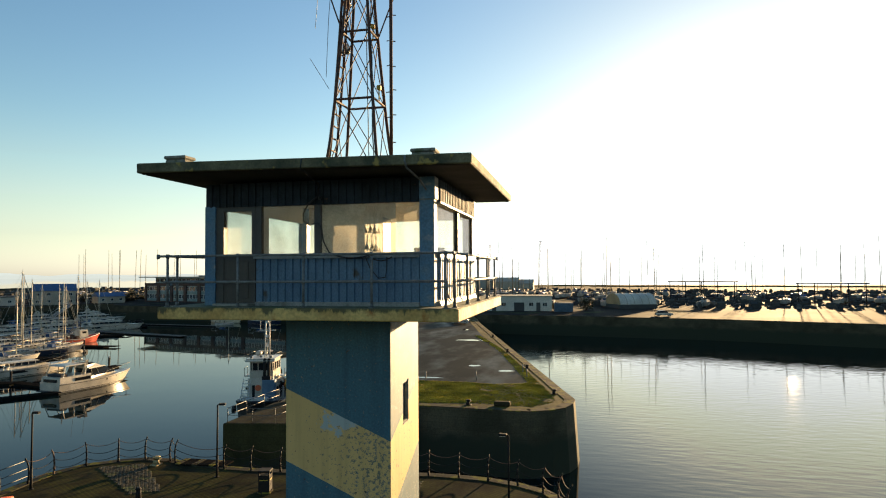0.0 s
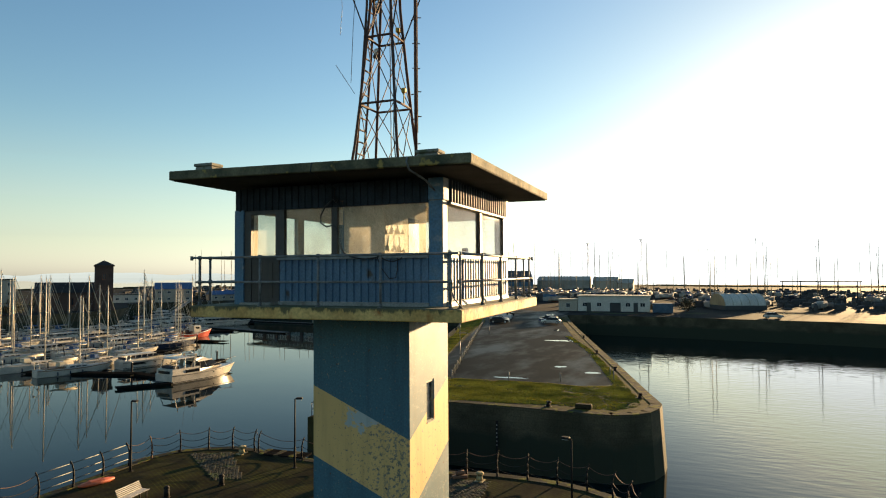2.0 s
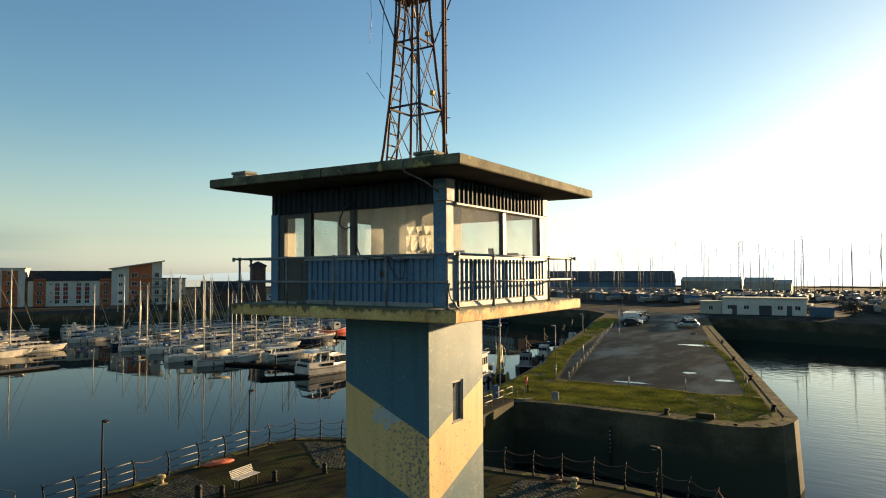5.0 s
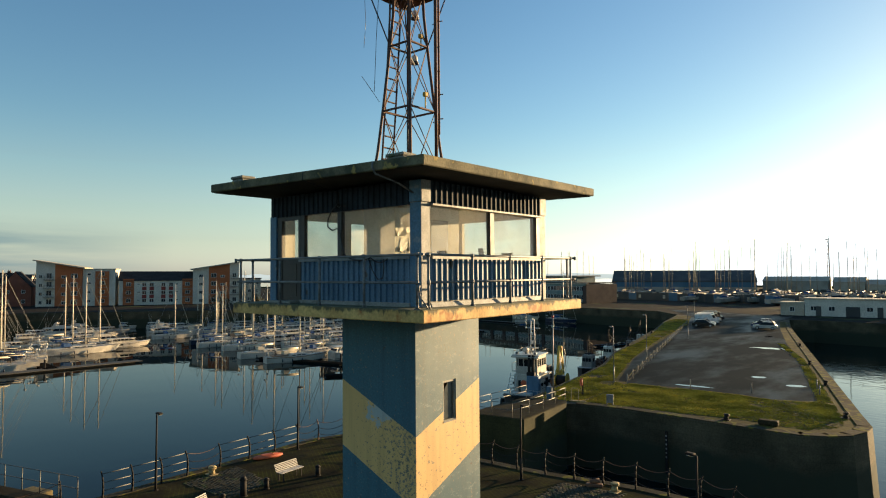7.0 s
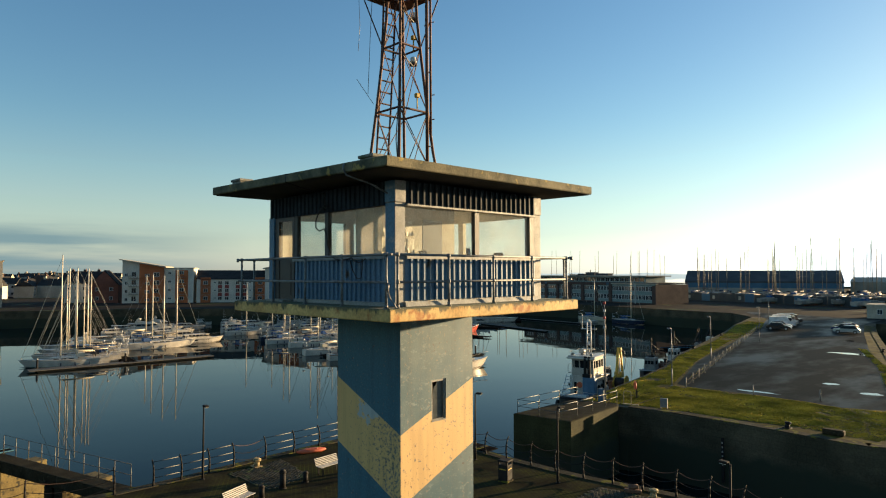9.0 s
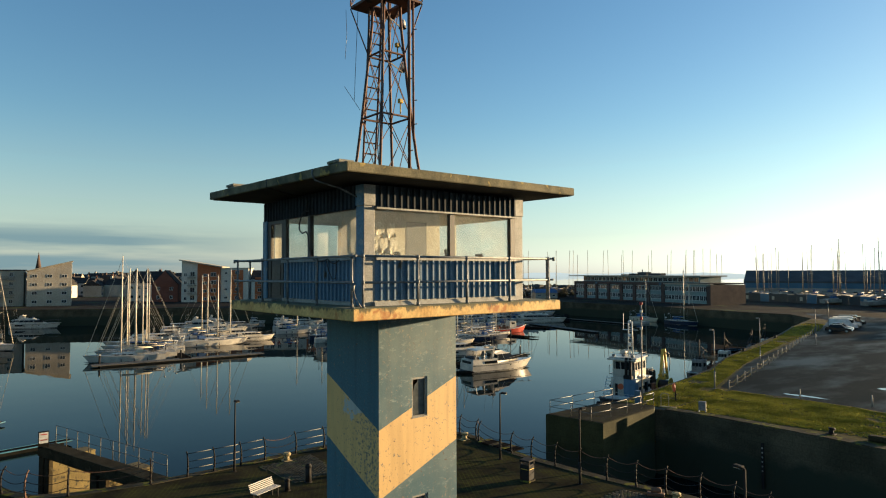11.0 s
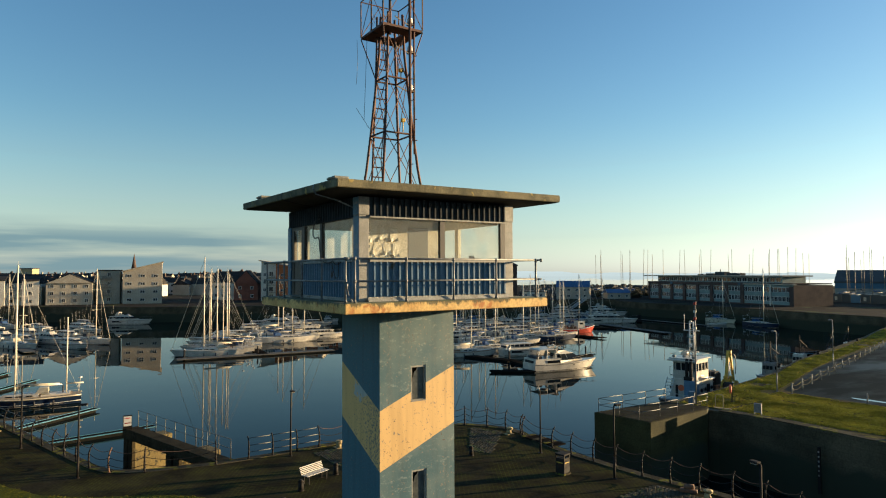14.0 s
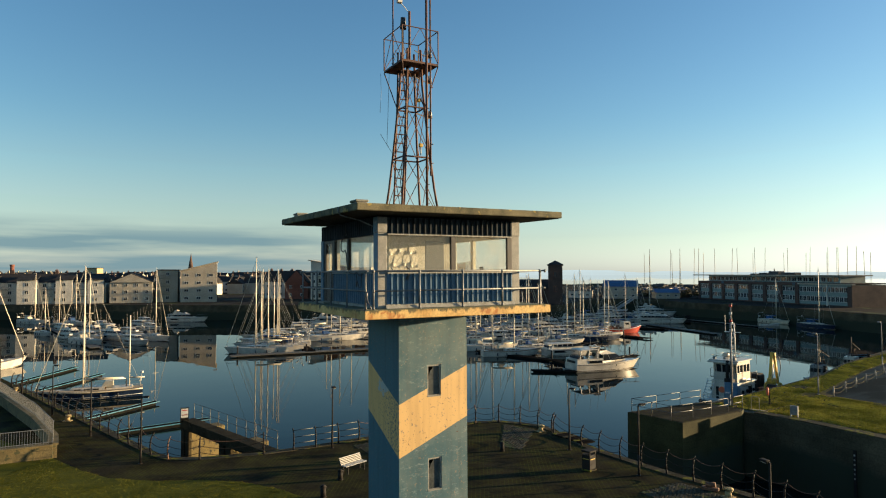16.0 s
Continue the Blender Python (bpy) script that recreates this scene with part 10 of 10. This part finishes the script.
def build_pump_house():
    ph = thing("engine_house", "brown stone engine house with a square tower", "engine house", at=pose(-176, 121.5, PIER - 0.01, 0, 0, 52))
    part("wall", one(box, 0, 0, 0, 20, 12, 5.6), "brick_dark", ph)
    bm = bmesh.new()
    vs = [[bm.verts.new((xx, yy, zz)) for yy, zz in ((-0.4, 5.55), (6, 8.7), (12.4, 5.55))] for xx in (-0.3, 20.3)]
    bm.faces.new(vs[0])
    bm.faces.new(vs[1][::-1])
    for i in range(3):
        bm.faces.new((vs[0][i], vs[0][(i + 1) % 3], vs[1][(i + 1) % 3], vs[1][i]))
    part("roof", bm, "slate", ph)
    tw = part("tower", one(box, 15.6, -2.2, 0, 20.6, 2.8, 13.6), "brick_dark", ph)
    part("cornice", one(box, 15.3, -2.5, 13.6, 20.9, 3.1, 14.0), "brick_dark", tw)
    part("tower_roof", one(tube, (18.1, 0.3, 14.0), (18.1, 0.3, 15.5), 4.1, 4, 0.1), "slate", tw)
    for z in (4.5, 9.5):
        window_on(tw, 18.1, z, 1.1, 1.9, -2.2, PROTO, frame="brick")
    for k in range(4):
        window_on(ph, 2.2 + 3.6 * k, 1.6, 1.4, 2.4, 0, PROTO, frame="brick")
    bb = block("marina_office", "pale rendered marina office with a blue sheet roof", -194.0, 185.0, 44, 14.0, 11, 5.2, "render_grey", 2, 4, "ridge", "blue_roof", 2.6, category="office", win=(1.3, 1.0))
    block("marina_annex", "low annex with a blue sheet roof", -181.5, 203.5, 60, 10, 7, 2.6, "render_grey", 1, 3, "ridge", "blue_roof", 1.6, category="office", win=(1.2, 1.0))
    block("marina_annex", "low pale annex beside the marina office", -206.5, 176.0, 44, 10, 8, 3.0, "render_white", 1, 3, "flat", "shed_dark", category="office", win=(1.2, 1.0))
    # gangway down to the pontoons
    gw = thing("gangway", "white lattice gangway down to the pontoons", "gangway", at=pose(-181.8, 190.0, -0.2, 0, 13, -68))
    for s in (-0.8, 0.8):
        bm = bmesh.new()
        for z in (0, 1.2):
            tube(bm, (0, s, z), (20, s, z), 0.07, 5)
        for k in range(12):
            tube(bm, (20 * k / 12, s, 0), (20 * (k + 1) / 12, s, 1.2), 0.035, 4)
            tube(bm, (20 * k / 12, s, 0), (20 * k / 12, s, 1.2), 0.035, 4)
        part("truss", bm, "render_white", gw)
    part("deck", one(box, 0, -0.8, -0.08, 20, 0.8, 0.0), "galv", gw)


def build_offices():
    """The long brick and glass office on the quay: seven brick-framed bays, a green glazed end and a set-back top storey."""
    ang = -14.0
    b = thing("office_building", "two-storey brick office with pale green glazed bays", "office", at=pose(-174.6, 221.6, PIER - 0.3, 0, 0, ang))
    L, n, LB = 76.4, 7, 54.2
    part("core", one(box, 0.2, 0.7, 0, L - 0.2, 17, 7.4), "teal_panel", b)
    step = LB / n
    for k in range(n + 1):
        part("brick_pier", one(box, k * step - (0.0 if k == 0 else 0.75), 0, 0, k * step + 0.75, 0.9, 6.9), "brick_dark", b)
    part("brick_pier", one(box, L - 1.5, 0, 0, L, 0.9, 6.9), "brick_dark", b)
    part("brick_band", one(box, -0.02, -0.06, 6.9, LB + 0.75, 1.2, 8.0), "brick_dark", b)
    part("eaves_band", one(box, LB + 0.77, -0.3, 7.35, L + 0.5, 1.2, 7.75), "render_grey", b)
    part("brick_plinth", one(box, 0.76, 0.2, 0, L - 1.51, 0.69, 0.7), "brick_dark", b)
    for k in range(n):
        for f in range(2):
            x0, x1 = k * step + 0.76, (k + 1) * step - 0.76
            bay = part("glazed_bay", one(box, x0, 0.5, 0.71 + 3.2 * f, x1, 0.695, 3.7 + 3.19 * f), "teal_panel", b)
            w = (x1 - x0) / 4
            for c in range(4):
                window_on(bay, x0 + w * (c + 0.5), 1.75 + 3.15 * f, w - 0.14, 1.75, 0.5, PROTO)
    for f in range(2):
        x0, x1 = LB + 0.76, L - 1.51
        bay = part("glazed_end", one(box, x0, 0.42, 0.71 + 3.2 * f, x1, 0.69, 3.7 + 3.6 * f), "teal_panel", b)
        w = (x1 - x0) / 12
        for c in range(12):
            window_on(bay, x0 + w * (c + 0.5), 1.75 + 3.15 * f, w - 0.14, 1.75, 0.42, PROTO)
    part("glazed_post", one(box, 66.6, 0.1, 0, 67.1, 0.41, 7.34), "render_white", b)
    part("end_wall", one(box, L + 0.001, 0.0, 0, L + 0.3, 17.2, 7.34), "brick_dark", b, "dark brick end wall")
    part("wall_plaque", one(box, 15.0, -0.12, 7.0, 16.3, -0.064, 7.9), "cont_blue", b)
    part("wall_plaque", one(box, 52.4, -0.12, 7.0, 53.7, -0.064, 7.9), "cont_blue", b)
    part("roof_deck", one(box, -0.2, 1.2, 7.6, L + 0.2, 17, 7.99), "slate", b)
    ph = part("penthouse", one(box, 1.0, 4.5, 8.0, 68, 15, 10.2), "teal_panel", b)
    for k in range(26):
        window_on(ph, 2.4 + k * 2.56, 8.25, 2.1, 1.6, 4.5, PROTO)
    part("penthouse_roof", one(box, -7.0, 2.4, 10.2, 70, 16, 10.62), "render_grey", b)
    for x0, x1, z in ((28, 32, 11.4), (33, 38, 12.0), (39, 46, 11.5), (23, 26, 11.1)):
        part("roof_plant", one(box, x0, 7, 10.621, x1, 10, z, bevel=0.15), "shed_dark", b)
    part("flue", one(tube, (35, 8, 12.0), (35, 8, 13.0), 0.2, 8), "galv", b)
    # quay railing in front
    qr = thing("quay_railing", "dark steel railing along the office quay", "railing", at=pose(-146.0, 187.2, PIER, 0, 0, -1.0))
    for k in range(17):
        part("post", one(tube, (2 * k, 0, 0), (2 * k, 0, 1.1), 0.04, 5), "iron", qr)
    for z in (0.55, 1.1):
        part("rail", one(tube, (0, 0, z), (32, 0, z), 0.035, 5), "iron", qr)


def build_yard():
    # long dark boat shed
    s = thing("boat_shed", "long dark boat shed with a blue and cream band", "shed", at=pose(-160, 353, PIER - 0.02, 0, 0, 19.5))
    part("plinth", one(box, 0, 0, 0, 79, 30, 3.2), "shed_cream", s)
    part("band", one(box, -0.02, -0.02, 3.2, 79.02, 30, 6.0), "shed_blue", s)
    bm = bmesh.new()
    vs = [[bm.verts.new((xx, yy, zz)) for yy, zz in ((-0.3, 6.0), (0.2, 7.0), (15, 13.0), (30, 6.0))] for xx in (-0.3, 79.3)]
    bm.faces.new(vs[0])
    bm.faces.new(vs[1][::-1])
    for i in range(4):
        bm.faces.new((vs[0][i], vs[0][(i + 1) % 4], vs[1][(i + 1) % 4], vs[1][i]))
    part("roof", bm, "shed_dark", s)
    for x, y, yaw, W, H, mt, lb in ((-87, 398, 3, 33, 6.6, "shed_cream", "pale low-pitched sheet shed behind the masts"), (-52, 402, 2, 15, 6.2, "render_grey", "grey low-pitched sheet shed behind the masts"), (-36.5, 403, 2, 9, 4.9, "render_grey", "low grey lean-to shed behind the masts")):
        block("sheet_shed", lb, x, y, yaw, W, 18, H, mt, 1, 0, "ridge", "render_grey", 2.6, category="shed")
    # hoarding of dark panels in front of the yard
    hd = thing("hoarding", "long dark panelled hoarding with pale posters", "hoarding", at=pose(-128, 257, PIER, 0, 0, -13.5))
    for k in range(24):
        p = part("panel", one(box, 3.9 * k, 0, 0, 3.9 * k + 3.85, 0.12, 3.0 + (k % 3) * 0.12), "shed_blue" if k % 5 == 1 else "shed_dark", hd)
        if k % 3 == 1:
            part("poster", one(box, 3.9 * k + 1.2, -0.03, 0.8, 3.9 * k + 2.3, -0.004, 2.2), "render_grey", p)
    # low white workshop on the quay
    w = block("workshop", "low white flat-roofed workshop with dark doors", -24.5, 175.5, 4, 20.0, 8, 4.2, "render_white", 1, 5, "flat", "render_grey", category="workshop", win=(1.4, 1.2))
    for x0, x1 in ((2.5, 3.7), (9.0, 12.0), (15.5, 16.7)):
        part("door", one(box, x0, -0.1, 0, x1, -0.004, 2.5), "shed_dark", w)
    block("workshop", "lower pale lean-to beside the workshop", -30.0, 175.0, 4, 5.4, 7, 3.1, "render_grey", 1, 1, "flat", "render_grey", category="workshop")
    ct = thing("container", "grey-blue shipping container on the quay", "container", at=pose(-3.6, 172.6, PIER, 0, 0, 5))
    bm = bmesh.new()
    corrugated(bm, (0, 0), (5.2, 0), 0.1, 2.5, (0, -1), 0.28, 0.05)
    box(bm, 0, 0.01, 0.05, 5.2, 2.4, 2.55)
    part("body", bm, "cont_blue", ct)
    part("door", one(box, 5.2, 0.1, 0.15, 5.26, 2.3, 2.45), "cont_blue", ct)
    # arched canvas store
    tn = thing("canvas_store", "arched white canvas store with a tan end", "tent", at=pose(15.5, 192.0, PIER, 0, 0, 24))
    bm = bmesh.new()
    ring_quads(bm, [[(xx, 5 - 5 * math.cos(a), 3.5 * math.sin(a) + 1.2) for a in [k * math.pi / 10 for k in range(11)]] for xx in (0, 2.5, 5, 7.5, 10, 12.5)], close=False)
    part("cover", bm, "render_white", tn)
    bm = bmesh.new()
    bm.faces.new([bm.verts.new((0.02, 5 - 5 * math.cos(k * math.pi / 10), 3.5 * math.sin(k * math.pi / 10) + 1.2)) for k in range(11)])
    part("end", bm, "tarp", tn)
    part("plinth", one(box, -0.1, -0.1, 0, 12.6, 10.1, 1.3), "shed_dark", tn)
    for xx in (0.1, 2.5, 5.0, 7.5, 10.0, 12.4):
        part("rib", one(path_tube, [(xx, 5 - 5.04 * math.cos(k * math.pi / 10), 3.54 * math.sin(k * math.pi / 10) + 1.2) for k in range(11)], 0.09, 5), "render_grey", tn)
    # floodlight masts
    for x, y, h in ((-70.0, 505, 34.5), (-31.0, 530, 38.0)):
        fm = thing("floodlight_mast", "tall lattice floodlight mast over the boatyard", "mast", "floodlight masts", pose(x, y, PIER))
        bm = bmesh.new()
        for sx in (-1, 1):
            for sy in (-1, 1):
                tube(bm, (sx * 0.7, sy * 0.7, 0), (sx * 0.35, sy * 0.35, h), 0.13, 4)
        for k in range(12):
            za, zb = h * k / 12, h * (k + 1) / 12
            wa, wb = 0.7 - 0.35 * k / 12, 0.7 - 0.35 * (k + 1) / 12
            tube(bm, (-wa, -wa, za), (wb, -wb, zb), 0.07, 3)
            tube(bm, (wa, wa, za), (-wb, wb, zb), 0.07, 3)
        part("lattice", bm, "iron_rust", fm)
        hd2 = part("head_frame", one(box, -1.4, -0.5, h, 1.4, 0.5, h + 0.25), "galv", fm)
        for k in range(4):
            part("floodlight", one(box, -1.3 + 0.7 * k, -0.75, h + 0.25, -0.8 + 0.7 * k, -0.35, h + 0.75, bevel=0.04), "frame_dark", hd2)
    # gantry canopies far along the right-hand quay
    for x, y, w in ((38, 262, 26), (72, 215, 20)):
        cn = thing("canopy", "long flat quay canopy on thin posts", "canopy", "quay canopies", pose(x, y, PIER, 0, 0, -18))
        part("roof", one(box, 0, 0, 7.4, w, 4, 7.8), "shed_dark", cn)
        for k in range(5):
            part("post", one(box, w * k / 4.3 + 0.4, 1.8, 0, w * k / 4.3 + 0.7, 2.1, 7.4), "iron", cn)
    # parked cars and clutter of the yards
    random.seed(12)
    cv, cf = [], []
    for k in range(2600):
        x = random.uniform(-130, 230)
        y = random.uniform(206 if x > 0 else 264, 420) - max(0, x) * 0.25
        h = random.choice((0.5, 0.8, 1.1, 1.5, 2.0))
        w, d, i = random.uniform(0.6, 3.2), random.uniform(0.6, 2.0), len(cv)
        lo, r = PIER - 0.01, h * random.uniform(0.5, 0.95)
        cv += [(x, y, lo), (x + w, y, lo), (x + w, y + d, lo), (x, y + d, lo), (x + 0.1, y + 0.1, lo + r), (x + w - 0.1, y + 0.1, lo + r), (x + w - 0.1, y + d - 0.1, lo + r), (x + 0.1, y + d - 0.1, lo + r), (x + 0.3, y + d / 2, lo + h), (x + w - 0.4, y + d / 2, lo + h)]
        cf += [(i + a, i + b, i + c, i + e) for a, b, c, e in ((0, 1, 5, 4), (1, 2, 6, 5), (2, 3, 7, 6), (3, 0, 4, 7), (4, 5, 9, 8), (6, 7, 8, 9))] + [(i + 5, i + 6, i + 9), (i + 7, i + 4, i + 8)]
    for k in range(420):
        u, v = random.uniform(-0.9, 1.9), random.uniform(0.0, 1.0)
        x, y = -201 + 25 * u - 150 * v, 199 + 22 * u + 172 * v
        h = random.choice((0.9, 1.3, 1.7, 2.4, 3.2))
        w, d, i = random.uniform(1.5, 6.0), random.uniform(1, 3.0), len(cv)
        lo, r = PIER - 0.01, h * random.uniform(0.5, 0.95)
        cv += [(x, y, lo), (x + w, y, lo), (x + w, y + d, lo), (x, y + d, lo), (x + 0.1, y + 0.1, lo + r), (x + w - 0.1, y + 0.1, lo + r), (x + w - 0.1, y + d - 0.1, lo + r), (x + 0.1, y + d - 0.1, lo + r), (x + 0.3, y + d / 2, lo + h), (x + w - 0.4, y + d / 2, lo + h)]
        cf += [(i + a, i + b, i + c, i + e) for a, b, c, e in ((0, 1, 5, 4), (1, 2, 6, 5), (2, 3, 7, 6), (3, 0, 4, 7), (4, 5, 9, 8), (6, 7, 8, 9))] + [(i + 5, i + 6, i + 9), (i + 7, i + 4, i + 8)]
    cm = bpy.data.meshes.new("yard_clutter")
    cm.from_pydata(cv, [], cf)
    cm.materials.append(M["clutter"])
    tagged(new("yard_clutter", cm), "covered gear, trailers and crates across the yards", "clutter", kind="stuff")
    car(24.5, 158.5, 5, "car_silver", "silver car parked on the far quay")
    for k in range(26):
        t = k / 25
        x, y = -212 + 34 * t + random.uniform(-3, 3), 206 + 30 * t + random.uniform(-4, 14)
        car(x, y, random.choice((50, 55, 140)), ("car_silver", "car_black", "car_white", "car_blue")[k % 4], ("silver", "black", "white", "dark blue")[k % 4] + " car parked by the marina")
    # breakwater and scrub along the outer shore
    bm = bmesh.new()
    for k in range(90):
        a = radians(-62 + k * 1.15)
        r = 560 + 40 * noise.noise(Vector((k * 0.2, 3, 1)))
        x, y = r * math.sin(a), r * math.cos(a)
        h = 1.0 + 1.2 * noise.noise(Vector((k * 0.35, 1, 4)))
        x2, y2 = x + 14 * math.cos(a), y - 14 * math.sin(a)
        prism(bm, [(x, y), (x2, y2), (x2 + 10 * math.sin(a), y2 + 10 * math.cos(a)), (x + 10 * math.sin(a), y + 10 * math.cos(a))], PIER - 1, PIER + max(0.4, h))
    part("breakwater", bm, "bush", label="dark rubble breakwater along the outer shore", category="breakwater", kind="structure")


def shrub_mesh(seed, R, H, n):
    """Bare-twigged winter shrub: several leaning stems and a loose crown of small leaves."""
    random.seed(seed)
    stems = bmesh.new()
    for k in range(7):
        a = random.uniform(0, 6.28)
        q = (R * 0.5 * math.cos(a), R * 0.5 * math.sin(a), H * random.uniform(0.5, 0.8))
        tube(stems, (0.1 * math.cos(a), 0.1 * math.sin(a), -0.05), q, 0.06, 4, 0.02)
        tube(stems, q, (q[0] * 1.5, q[1] * 1.4, H * random.uniform(0.8, 1.0)), 0.02, 3, 0.006)
    vs, fs = [], []
    for k in range(n):
        a, t = random.uniform(0, 6.28), random.random()
        r = R * math.sqrt(random.random()) * (0.45 + 0.75 * math.sin(math.pi * min(1, 0.18 + t * 0.82)))
        z = H * (0.15 + 0.85 * t)
        c = Vector((r * math.cos(a), r * math.sin(a), z))
        u = Vector((random.uniform(-1, 1), random.uniform(-1, 1), random.uniform(-1, 1))).normalized() * 0.20
        w = u.orthogonal().normalized() * 0.11
        i = len(vs)
        vs += [tuple(c - u), tuple(c + w), tuple(c + u), tuple(c - w)]
        fs.append((i, i + 1, i + 2, i + 3))
    me = bpy.data.meshes.new("crown")
    me.from_pydata(vs, [], fs)
    me.materials.append(M["bush"])
    return stems, me


def build_shrubs():
    random.seed(77)
    kinds = []
    for k, (R, H) in enumerate(((1.6, 2.4), (2.3, 3.4), (2.0, 4.6))):
        t = thing("shrub", "scrubby dark winter shrub behind the quay", "shrub", "shrubs behind the quays")
        st, me = shrub_mesh(50 + k, R, H, 520)
        part("stem", st, "brick_dark", t)
        c = new("crown", me)
        c.parent = t
        kinds.append(t)
    spots = [(-198 + 1.6 * k + random.uniform(-2, 2), 212 + 1.4 * k + random.uniform(-3, 3)) for k in range(16)]
    spots += [(-166 - 2.4 * k + random.uniform(-2, 2), 112 - 2.6 * k + random.uniform(-3, 3)) for k in range(5)]
    spots += [(-182 - 3.4 * k + random.uniform(-2, 2), 128 + 2.5 * k + random.uniform(-3, 3)) for k in range(9)]
    spots += [(-2 + 5.0 * k + random.uniform(-3, 3), 181 + random.uniform(-2, 4)) for k in range(3)]
    for k, (x, y) in enumerate(spots):
        m = pose(x, y, PIER - 0.01, 0, 0, random.uniform(0, 360))
        if k < 3:
            kinds[k].matrix_basis = m
        else:
            copy_thing(kinds[k % 3], m)


M["clutter"] = mat("yard_clutter", (0.085, 0.078, 0.066), (0.036, 0.036, 0.036), rough=0.7, scale=0.08, fine=1.0, bump=0.0, spots=(0.16, 0.15, 0.13), spot_at=0.63, spot_scale=0.15, spec=0.1)
build_apartments()
build_pump_house()
build_offices()
build_yard()
build_shrubs()
